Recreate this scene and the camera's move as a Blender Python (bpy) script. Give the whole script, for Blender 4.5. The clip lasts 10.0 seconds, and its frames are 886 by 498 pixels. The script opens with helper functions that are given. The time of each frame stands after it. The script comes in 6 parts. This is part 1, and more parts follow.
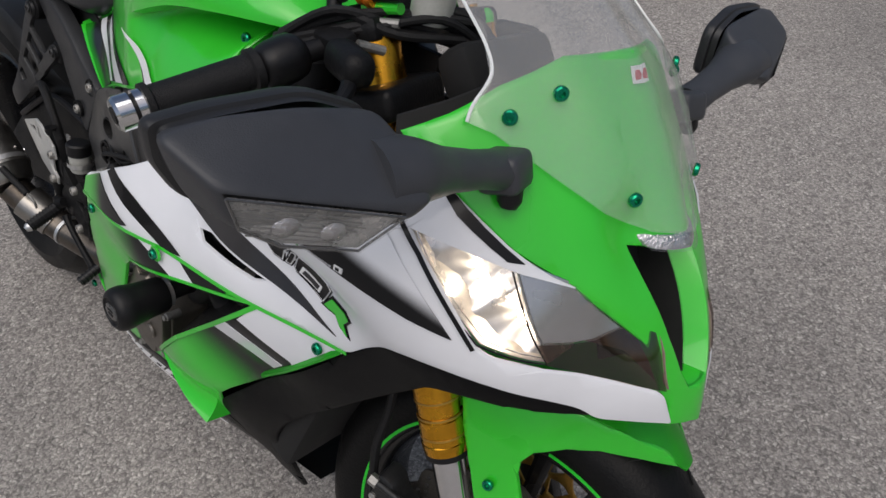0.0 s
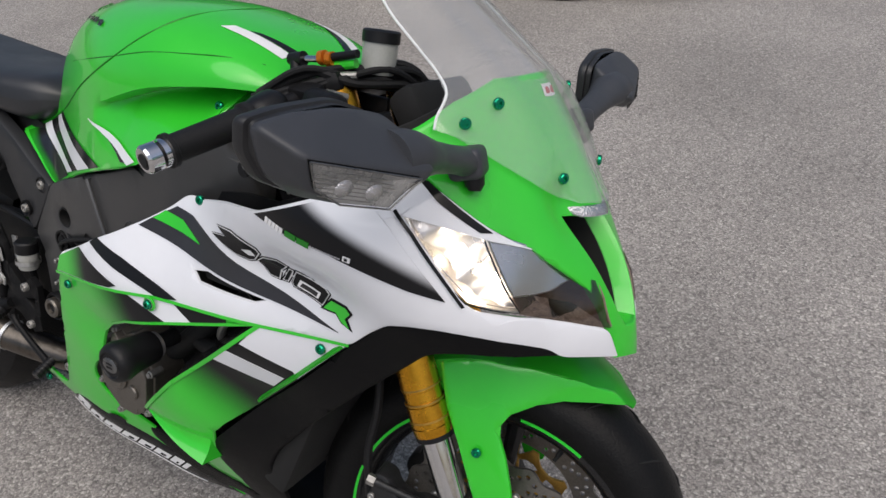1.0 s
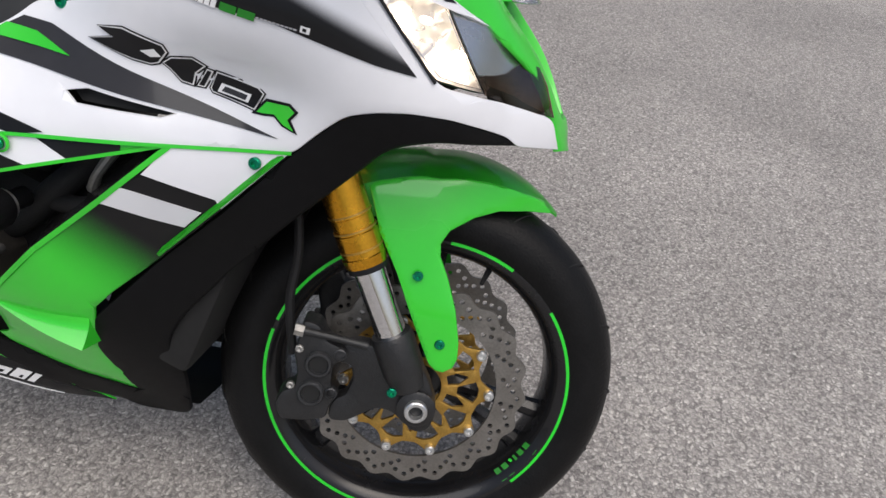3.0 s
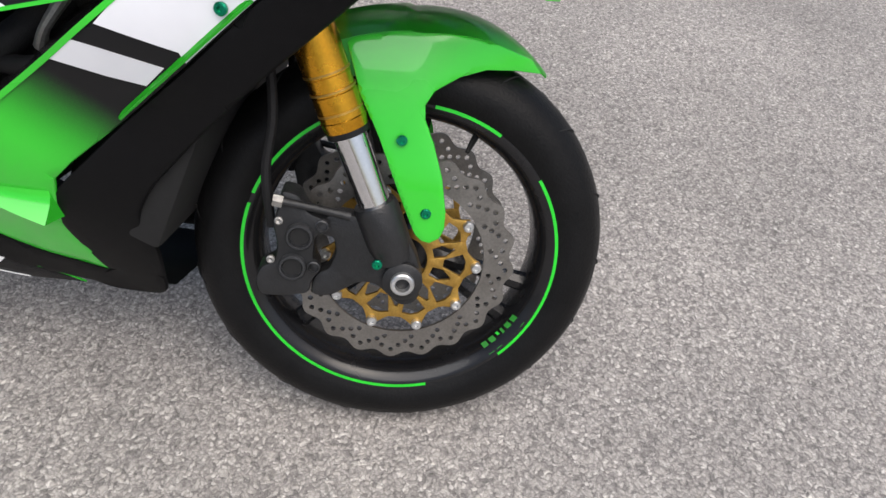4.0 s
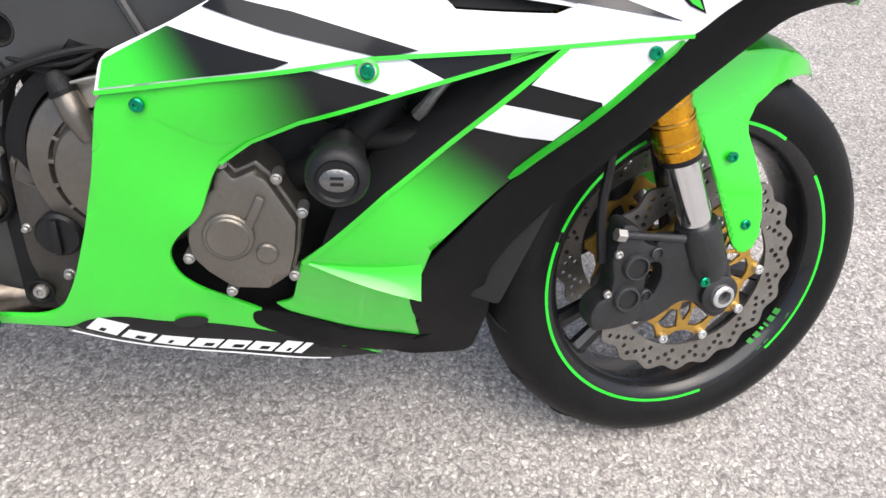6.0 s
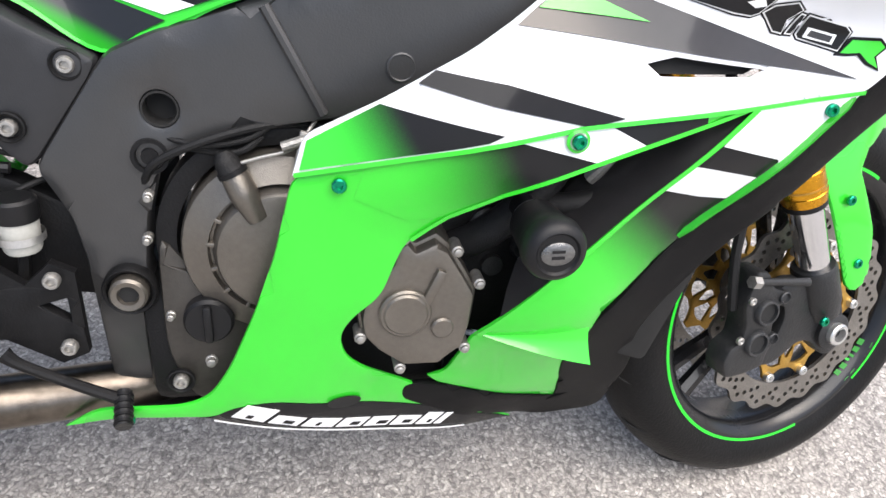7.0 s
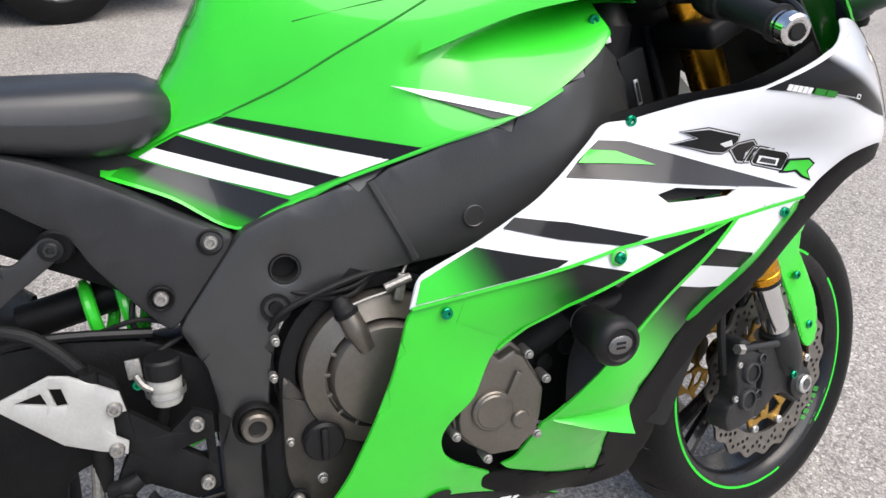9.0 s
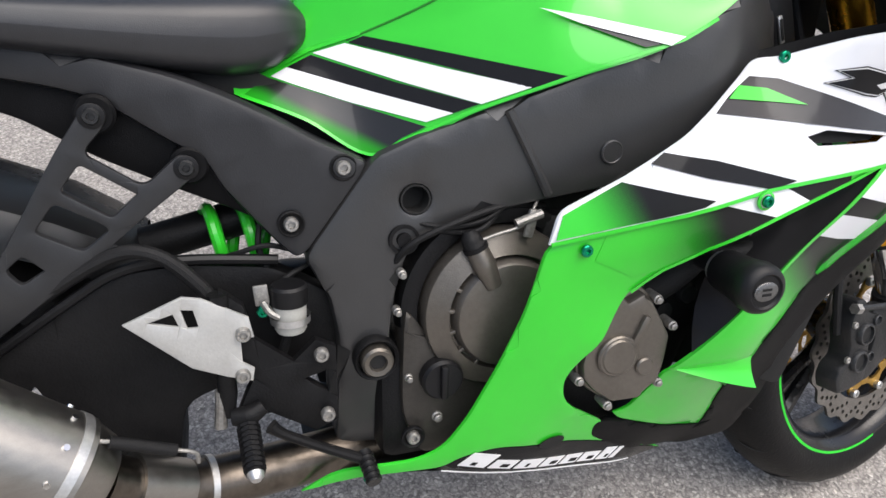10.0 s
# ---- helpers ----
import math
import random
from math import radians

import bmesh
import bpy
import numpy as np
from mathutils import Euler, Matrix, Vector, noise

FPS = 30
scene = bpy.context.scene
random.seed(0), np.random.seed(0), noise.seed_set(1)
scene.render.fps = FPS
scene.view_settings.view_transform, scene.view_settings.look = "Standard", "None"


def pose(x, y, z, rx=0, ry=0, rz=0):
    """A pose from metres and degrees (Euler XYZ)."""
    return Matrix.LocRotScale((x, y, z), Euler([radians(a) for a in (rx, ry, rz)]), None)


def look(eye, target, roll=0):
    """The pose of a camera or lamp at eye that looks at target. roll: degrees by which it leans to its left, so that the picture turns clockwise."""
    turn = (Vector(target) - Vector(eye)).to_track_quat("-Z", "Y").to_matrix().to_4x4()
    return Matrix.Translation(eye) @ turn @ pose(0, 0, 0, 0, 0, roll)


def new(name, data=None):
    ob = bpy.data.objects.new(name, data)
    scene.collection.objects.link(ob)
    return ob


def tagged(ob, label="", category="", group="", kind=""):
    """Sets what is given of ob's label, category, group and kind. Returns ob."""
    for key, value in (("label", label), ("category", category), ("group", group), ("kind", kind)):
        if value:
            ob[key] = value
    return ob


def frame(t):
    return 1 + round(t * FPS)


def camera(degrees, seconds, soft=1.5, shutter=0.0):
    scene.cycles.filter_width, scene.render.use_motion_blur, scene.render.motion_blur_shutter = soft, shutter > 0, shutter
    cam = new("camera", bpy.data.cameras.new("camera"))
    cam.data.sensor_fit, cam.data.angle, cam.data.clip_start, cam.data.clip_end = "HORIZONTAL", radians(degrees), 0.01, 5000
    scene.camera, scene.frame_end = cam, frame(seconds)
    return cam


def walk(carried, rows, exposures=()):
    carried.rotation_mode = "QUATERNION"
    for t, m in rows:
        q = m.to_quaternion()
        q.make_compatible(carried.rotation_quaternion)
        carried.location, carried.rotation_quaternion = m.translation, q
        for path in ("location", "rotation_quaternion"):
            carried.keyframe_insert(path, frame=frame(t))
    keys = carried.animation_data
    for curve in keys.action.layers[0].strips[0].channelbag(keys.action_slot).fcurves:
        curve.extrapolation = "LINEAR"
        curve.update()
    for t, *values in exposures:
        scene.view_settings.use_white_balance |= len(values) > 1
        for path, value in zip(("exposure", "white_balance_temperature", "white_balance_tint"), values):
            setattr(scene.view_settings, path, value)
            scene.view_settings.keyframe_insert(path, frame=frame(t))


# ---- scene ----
from mathutils import geometry

cam = camera(62.8, 10.0)
PATH = [
    (0, (0.172, 0.205, 1.28), (0.132, 1.669, -0.081), -2.4),
    (0.5, (0.111, 0.112, 1.289), (0.257, 1.683, 0.06), -2.8),
    (1, (0.049, 0.009, 1.295), (0.357, 1.615, 0.144), -3.0),
    (1.5, (-0.013, -0.022, 1.284), (0.406, 1.548, 0.117), -4.8),
    (2, (-0.121, 0.004, 1.231), (0.543, 1.495, 0.076), -3.0),
    (2.5, (-0.189, 0.026, 1.163), (0.681, 1.406, 0.006), 3.3),
    (2.7, (-0.213, 0.021, 1.151), (0.697, 1.378, -0.042), 4.6),
    (2.9, (-0.199, 0.057, 1.121), (0.726, 1.342, -0.091), 6.1),
    (3, (-0.2, 0.041, 1.099), (0.734, 1.322, -0.121), 6.1),
    (3.2, (-0.198, 0.04, 1.076), (0.738, 1.276, -0.187), 7.2),
    (4.3, (-0.228, 0.076, 1.022), (0.685, 1.124, -0.416), 7.9),
    (4.5, (-0.267, 0.107, 1.016), (0.641, 1.151, -0.428), 8.3),
    (4.8, (-0.332, 0.184, 1.011), (0.628, 1.222, -0.405), 5.4),
    (5, (-0.347, 0.25, 1.002), (0.61, 1.293, -0.411), 3.9),
    (5.5, (-0.465, 0.36, 1.0), (0.545, 1.353, -0.411), 6.6),
    (5.7, (-0.521, 0.394, 1.004), (0.531, 1.362, -0.395), 5.8),
    (6.8, (-0.744, 0.606, 1.016), (0.545, 1.363, -0.313), 9.4),
    (7, (-0.742, 0.666, 1.006), (0.555, 1.454, -0.296), 7.4),
    (7.5, (-0.783, 0.738, 1.027), (0.536, 1.538, -0.246), 6.0),
    (8, (-0.868, 0.758, 1.078), (0.554, 1.517, -0.106), 5.7),
    (8.5, (-0.918, 0.755, 1.102), (0.607, 1.466, 0.022), 4.9),
    (9, (-0.958, 0.764, 1.106), (0.607, 1.446, 0.063), 5.0),
    (9.5, (-0.994, 0.788, 1.087), (0.553, 1.475, 0.022), 5.6),
    (9.9, (-1.009, 0.843, 1.058), (0.506, 1.547, -0.058), 7.5),
    (10, (-1.006, 0.874, 1.049), (0.484, 1.585, -0.079), 6.2),
]
walk(cam, [(t, look(eye, target, roll)) for t, eye, target, roll in PATH],
     exposures=((0.0, -0.30), (0.5, -0.12), (1.0, -0.02), (2.0, -0.05), (3.2, 0.28), (4.5, 0.60), (5.0, 0.75), (5.5, 1.0), (7.0, 1.3), (7.5, 1.4), (8.0, 1.22), (8.5, 1.02), (9.0, 0.92), (10.0, 0.76)))

# ---------------------------------------------------------------- light
world = bpy.data.worlds.new("overcast_sky")
scene.world = world
world.use_nodes = True
_nt = world.node_tree
_sky = _nt.nodes.new("ShaderNodeTexSky")
_sky.sky_type, _sky.sun_disc = "NISHITA", False
_sky.sun_elevation, _sky.sun_rotation = radians(60), radians(170)
_sky.air_density, _sky.dust_density, _sky.ozone_density = 0.9, 4.0, 1.0
_bg = _nt.nodes["Background"]
_bg.inputs["Strength"].default_value = 0.10
_nt.links.new(_sky.outputs["Color"], _bg.inputs["Color"])
sun = new("sun", bpy.data.lights.new("sun", "SUN"))
sun.data.energy, sun.data.angle, sun.data.color = 2.0, radians(70), (1.0, 0.97, 0.945)
sun.matrix_world = look((-1.5, -2.2, 6), (0, 0, 0))

# ---------------------------------------------------------------- materials
MATS = {}


def mat(name, color, rough=0.5, metal=0.0, coat=0.0, noise_scale=0.0, noise_amount=0.0, bump=0.0, bump_scale=400.0, specular=0.5, stretch=(1, 1, 1)):
    """A surface with grain at two scales in its colour and relief."""
    m = bpy.data.materials.new(name)
    m.use_nodes = True
    nt = m.node_tree
    b = nt.nodes["Principled BSDF"]
    b.inputs["Base Color"].default_value = (*color, 1)
    b.inputs["Roughness"].default_value = rough
    b.inputs["Metallic"].default_value = metal
    b.inputs["Coat Weight"].default_value = coat
    b.inputs["Coat Roughness"].default_value = 0.04
    b.inputs["Specular IOR Level"].default_value = specular
    co = nt.nodes.new("ShaderNodeTexCoord")
    mp = nt.nodes.new("ShaderNodeMapping")
    mp.inputs["Scale"].default_value = stretch
    nt.links.new(co.outputs["Object"], mp.inputs["Vector"])
    if noise_amount:
        n1, n2 = nt.nodes.new("ShaderNodeTexNoise"), nt.nodes.new("ShaderNodeTexNoise")
        n1.inputs["Scale"].default_value, n2.inputs["Scale"].default_value = noise_scale, noise_scale * 9
        n1.inputs["Detail"].default_value = n2.inputs["Detail"].default_value = 5
        for n in (n1, n2):
            nt.links.new(mp.outputs["Vector"], n.inputs["Vector"])
        add = nt.nodes.new("ShaderNodeMath")
        add.operation = "ADD"
        nt.links.new(n1.outputs["Fac"], add.inputs[0])
        nt.links.new(n2.outputs["Fac"], add.inputs[1])
        mr = nt.nodes.new("ShaderNodeMapRange")
        mr.inputs["From Min"].default_value, mr.inputs["From Max"].default_value = 0.7, 1.3
        mr.inputs["To Min"].default_value, mr.inputs["To Max"].default_value = 1 - noise_amount, 1 + noise_amount
        nt.links.new(add.outputs[0], mr.inputs["Value"])
        mul = nt.nodes.new("ShaderNodeVectorMath")
        mul.operation = "SCALE"
        mul.inputs[0].default_value = color
        nt.links.new(mr.outputs["Result"], mul.inputs["Scale"])
        nt.links.new(mul.outputs["Vector"], b.inputs["Base Color"])
        rr = nt.nodes.new("ShaderNodeMapRange")
        rr.inputs["From Min"].default_value, rr.inputs["From Max"].default_value = 0.3, 0.7
        rr.inputs["To Min"].default_value, rr.inputs["To Max"].default_value = max(rough - 0.06, 0.02), min(rough + 0.06, 1)
        nt.links.new(n1.outputs["Fac"], rr.inputs["Value"])
        nt.links.new(rr.outputs["Result"], b.inputs["Roughness"])
    if bump:
        nb = nt.nodes.new("ShaderNodeTexNoise")
        nb.inputs["Scale"].default_value, nb.inputs["Detail"].default_value = bump_scale, 4
        nt.links.new(mp.outputs["Vector"], nb.inputs["Vector"])
        bp = nt.nodes.new("ShaderNodeBump")
        bp.inputs["Strength"].default_value, bp.inputs["Distance"].default_value = bump, 0.002
        nt.links.new(nb.outputs["Fac"], bp.inputs["Height"])
        nt.links.new(bp.outputs["Normal"], b.inputs["Normal"])
    MATS[name] = m
    return m


def fade(name, first, second, start, end):
    """Airbrushed paint: runs from the first colour at the point start to the second at the point end."""
    m = mat(name, first, 0.30, coat=0.25, specular=0.25)
    nt = m.node_tree
    b = nt.nodes["Principled BSDF"]
    co = nt.nodes.new("ShaderNodeTexCoord")
    a, c = Vector(start), Vector(end)
    way = (c - a) / (c - a).length_squared
    sub, dot = nt.nodes.new("ShaderNodeVectorMath"), nt.nodes.new("ShaderNodeVectorMath")
    sub.operation, dot.operation = "SUBTRACT", "DOT_PRODUCT"
    sub.inputs[1].default_value, dot.inputs[1].default_value = a, way
    nt.links.new(co.outputs["Object"], sub.inputs[0])
    nt.links.new(sub.outputs["Vector"], dot.inputs[0])
    ns = nt.nodes.new("ShaderNodeTexNoise")
    ns.inputs["Scale"].default_value, ns.inputs["Detail"].default_value = 900, 2
    nt.links.new(co.outputs["Object"], ns.inputs["Vector"])
    jit = nt.nodes.new("ShaderNodeMath")
    jit.operation = "MULTIPLY_ADD"
    jit.inputs[1].default_value, jit.inputs[2].default_value = 0.12, -0.06
    nt.links.new(ns.outputs["Fac"], jit.inputs[0])
    add = nt.nodes.new("ShaderNodeMath")
    nt.links.new(dot.outputs["Value"], add.inputs[0])
    nt.links.new(jit.outputs[0], add.inputs[1])
    rp = nt.nodes.new("ShaderNodeValToRGB")
    rp.color_ramp.interpolation = "EASE"
    rp.color_ramp.elements[0].color, rp.color_ramp.elements[1].color = (*first, 1), (*second, 1)
    nt.links.new(add.outputs[0], rp.inputs["Fac"])
    nt.links.new(rp.outputs["Color"], b.inputs["Base Color"])
    for socket, low, high in (("Coat Weight", 0.1, 0.7 if second == GREEN else 0.45), ("Specular IOR Level", 0.15, 0.4 if second == GREEN else 0.35)):
        span = nt.nodes.new("ShaderNodeMapRange")
        span.inputs["To Min"].default_value, span.inputs["To Max"].default_value = low, high
        nt.links.new(add.outputs[0], span.inputs["Value"])
        nt.links.new(span.outputs[0], b.inputs[socket])
    return m


GREEN, WHITE, BLACK = (0.034, 0.565, 0.028), (0.78, 0.79, 0.82), (0.012, 0.012, 0.013)
green_paint = mat("lime_green_paint", GREEN, 0.30, coat=0.7, specular=0.4, noise_scale=3, noise_amount=0.03)
white_paint = mat("pearl_white_paint", WHITE, 0.34, coat=0.45, specular=0.35, noise_scale=4, noise_amount=0.02)
black_paint = mat("gloss_black_paint", BLACK, 0.14, coat=0.1, specular=0.15, noise_scale=5, noise_amount=0.1)
grey_paint = mat("graphite_paint", (0.036, 0.035, 0.037), 0.15, coat=0.2, specular=0.3, noise_scale=5, noise_amount=0.08)
matte_black = mat("matte_black_plastic", (0.0045, 0.0045, 0.005), 0.5, specular=0.13, noise_scale=8, noise_amount=0.12, bump=0.25, bump_scale=900)
satin_black = mat("satin_black_plastic", (0.007, 0.007, 0.0078), 0.42, specular=0.3, noise_scale=6, noise_amount=0.12, bump=0.1, bump_scale=700)
frame_black = mat("satin_black_frame_paint", (0.030, 0.030, 0.0305), 0.34, specular=0.75, noise_scale=6, noise_amount=0.08, bump=0.12, bump_scale=500)
mirror_black = mat("blue_black_mirror_plastic", (0.043, 0.0455, 0.052), 0.46, specular=0.4, noise_scale=8, noise_amount=0.08, bump=0.15, bump_scale=900)
lamp_brown = mat("brown_lamp_interior", (0.27, 0.195, 0.165), 0.35, noise_scale=20, noise_amount=0.3)
cast_black = mat("black_cast_metal", (0.008, 0.008, 0.0085), 0.46, metal=0.05, specular=0.18, noise_scale=12, noise_amount=0.2, bump=0.3, bump_scale=350)
cast_grey = mat("grey_black_cast_metal", (0.018, 0.0183, 0.019), 0.40, metal=0.2, noise_scale=14, noise_amount=0.25, bump=0.35, bump_scale=350)
crinkled = mat("crinkled_silver_reflector", (0.72, 0.72, 0.74), 0.16, metal=1.0, noise_scale=40, noise_amount=0.25, bump=1.0, bump_scale=380)
# green darkened to paint shade in grooves; also the dark green lettering bars
groove_green = mat("groove_shade_and_print_green", (0.012, 0.20, 0.012), 0.5, noise_scale=20, noise_amount=0.1)
hanger_black = mat("satin_black_bracket_paint", (0.020, 0.0205, 0.022), 0.40, specular=0.5, noise_scale=9, noise_amount=0.15, bump=0.1, bump_scale=500)
hugger_black = mat("dark_grey_hugger_plastic", (0.030, 0.031, 0.033), 0.28, specular=0.7, noise_scale=6, noise_amount=0.1)
cover_black = mat("satin_black_side_cover", (0.022, 0.0225, 0.0245), 0.42, specular=0.4, noise_scale=6, noise_amount=0.1, bump=0.12, bump_scale=700)
caliper_edge = mat("worn_black_caliper_paint", (0.036, 0.037, 0.039), 0.38, metal=0.3, noise_scale=30, noise_amount=0.3, bump=0.3, bump_scale=350)
# near-black: paints the shade in openings and gaps, also colours black inner parts
dark_void = mat("hollow_shade_and_part_black", (0.006, 0.006, 0.006), 0.8, noise_scale=10, noise_amount=0.3)
rubber = mat("tyre_rubber", (0.006, 0.006, 0.0062), 0.45, specular=0.16, noise_scale=18, noise_amount=0.25, bump=0.35, bump_scale=260)
soft_rubber = mat("grip_rubber", (0.010, 0.010, 0.0105), 0.55, specular=0.25, noise_scale=20, noise_amount=0.2, bump=0.5, bump_scale=700)
seat_vinyl = mat("black_seat_vinyl", (0.022, 0.0228, 0.0255), 0.38, specular=0.6, noise_scale=10, noise_amount=0.10, bump=0.12, bump_scale=900)
gold = mat("gold_anodised_metal", (0.74, 0.36, 0.03), 0.26, metal=1.0, noise_scale=30, noise_amount=0.12)
gold_matte = mat("gold_carrier_metal", (0.50, 0.30, 0.07), 0.42, metal=0.9, noise_scale=40, noise_amount=0.2, bump=0.2)
chrome = mat("polished_steel", (0.75, 0.75, 0.76), 0.12, metal=1.0, noise_scale=30, noise_amount=0.05)
alloy = mat("silver_alloy", (0.62, 0.62, 0.61), 0.36, metal=0.9, noise_scale=30, noise_amount=0.12, bump=0.15)
heel_alloy = mat("clear_anodised_alloy", (0.55, 0.55, 0.53), 0.45, metal=0.55, noise_scale=30, noise_amount=0.06, bump=0.12)
disc_steel = mat("worn_disc_steel", (0.25, 0.235, 0.215), 0.38, metal=0.9, noise_scale=30, noise_amount=0.2, bump=0.1)
titan_cover = mat("bronze_grey_engine_paint", (0.165, 0.150, 0.130), 0.34, metal=0.75, noise_scale=20, noise_amount=0.1, bump=0.2, bump_scale=700)
case_bronze = mat("dark_bronze_case_paint", (0.060, 0.055, 0.049), 0.42, metal=0.6, noise_scale=20, noise_amount=0.15, bump=0.2, bump_scale=600)
lamp_grey = mat("grey_lamp_reflector", (0.17, 0.17, 0.168), 0.3, metal=0.8, noise_scale=60, noise_amount=0.2, bump=0.4, bump_scale=250)
signal_silver = mat("ribbed_signal_silver", (0.62, 0.62, 0.61), 0.28, metal=0.6, noise_scale=60, noise_amount=0.25, bump=0.4, bump_scale=250)
bare_alloy = mat("raw_cast_alloy", (0.34, 0.33, 0.31), 0.48, metal=0.8, noise_scale=25, noise_amount=0.25, bump=0.4)
titanium = mat("brushed_titanium", (0.36, 0.345, 0.32), 0.34, metal=1.0, noise_scale=14, noise_amount=0.08, bump=0.06, bump_scale=300, stretch=(1, 12, 12))
heat_steel = mat("heat_tinted_steel", (0.15, 0.13, 0.11), 0.34, metal=1.0, noise_scale=9, noise_amount=0.3, bump=0.1)
green_ano = mat("green_anodised_metal", (0.01, 0.30, 0.16), 0.22, metal=0.9, noise_scale=60, noise_amount=0.2)
green_tape = mat("green_rim_tape", (0.02, 0.62, 0.03), 0.4, noise_scale=60, noise_amount=0.1)
rim_black = mat("gloss_black_rim", (0.010, 0.010, 0.011), 0.25, coat=0.2, specular=0.35, noise_scale=30, noise_amount=0.2)
red_plastic = mat("red_print", (0.5, 0.03, 0.03), 0.5, noise_scale=60, noise_amount=0.1)
white_print = mat("white_print", (0.80, 0.80, 0.80), 0.4, noise_scale=60, noise_amount=0.04)
orange_plastic = mat("orange_anodised_metal", (0.75, 0.22, 0.02), 0.3, metal=0.6, noise_scale=60, noise_amount=0.1)
hazy_plastic = mat("translucent_tank_plastic", (0.40, 0.40, 0.37), 0.35, noise_scale=40, noise_amount=0.08)
blue_paint = mat("dark_car_paint", (0.012, 0.014, 0.02), 0.25, coat=1.0, noise_scale=2, noise_amount=0.1)
chamber = mat("reflector_silver", (0.90, 0.89, 0.86), 0.24, metal=1.0, noise_scale=15, noise_amount=0.04)


def thin_clear(name, tint, gloss=0.12, haze=0.0):
    """A thin clear shell: lets most light straight through, reflects the rest."""
    m = bpy.data.materials.new(name)
    m.use_nodes = True
    nt = m.node_tree
    out = nt.nodes["Material Output"]
    nt.nodes.remove(nt.nodes["Principled BSDF"])
    tr, gl, df = nt.nodes.new("ShaderNodeBsdfTransparent"), nt.nodes.new("ShaderNodeBsdfGlossy"), nt.nodes.new("ShaderNodeBsdfDiffuse")
    tr.inputs["Color"].default_value = (*tint, 1)
    gl.inputs["Roughness"].default_value = 0.05
    df.inputs["Color"].default_value = (0.8, 0.8, 0.8, 1)
    fr = nt.nodes.new("ShaderNodeLayerWeight")
    fr.inputs["Blend"].default_value = 0.5
    pw = nt.nodes.new("ShaderNodeMath")
    pw.operation = "POWER"
    pw.inputs[1].default_value = 3.5
    nt.links.new(fr.outputs["Facing"], pw.inputs[0])
    sc = nt.nodes.new("ShaderNodeMath")
    sc.operation = "MULTIPLY_ADD"
    sc.inputs[1].default_value, sc.inputs[2].default_value = 0.45, gloss
    nt.links.new(pw.outputs[0], sc.inputs[0])
    m1, m2 = nt.nodes.new("ShaderNodeMixShader"), nt.nodes.new("ShaderNodeMixShader")
    m1.inputs[0].default_value = haze
    nt.links.new(tr.outputs[0], m1.inputs[1])
    nt.links.new(df.outputs[0], m1.inputs[2])
    nt.links.new(sc.outputs[0], m2.inputs[0])
    nt.links.new(m1.outputs[0], m2.inputs[1])
    nt.links.new(gl.outputs[0], m2.inputs[2])
    nt.links.new(m2.outputs[0], out.inputs["Surface"])
    return m


screen_clear = thin_clear("clear_screen_plastic", (0.99, 0.995, 0.99), 0.05, 0.11)
screen_edge = mat("frosted_screen_edge", (0.80, 0.82, 0.81), 0.3, coat=0.5, noise_scale=60, noise_amount=0.05)
pad_clear = thin_clear("clear_pad_plastic", (0.93, 0.96, 0.93), 0.06, 0.06)
lens_clear = thin_clear("clear_lamp_plastic", (0.97, 0.97, 0.97), 0.03, 0.02)
lens_smoke = thin_clear("smoked_lamp_plastic", (0.60, 0.52, 0.47), 0.08, 0.0)


def glow(name, color, strength):
    m = mat(name, color, 0.4)
    b = m.node_tree.nodes["Principled BSDF"]
    b.inputs["Emission Color"].default_value = (*color, 1)
    b.inputs["Emission Strength"].default_value = strength
    return m


bulb_light = glow("lit_headlight_bulb", (1.0, 0.84, 0.64), 22.0)


facet_silver = mat("faceted_reflector_silver", (0.86, 0.83, 0.80), 0.30, metal=0.9, noise_scale=50, noise_amount=0.12, bump=0.25, bump_scale=90)
# stands in for sky reflected on the headlight lens
sheen_silver = mat("silver_sky_sheen", (0.62, 0.62, 0.63), 0.22, metal=1.0, noise_scale=12, noise_amount=0.05)


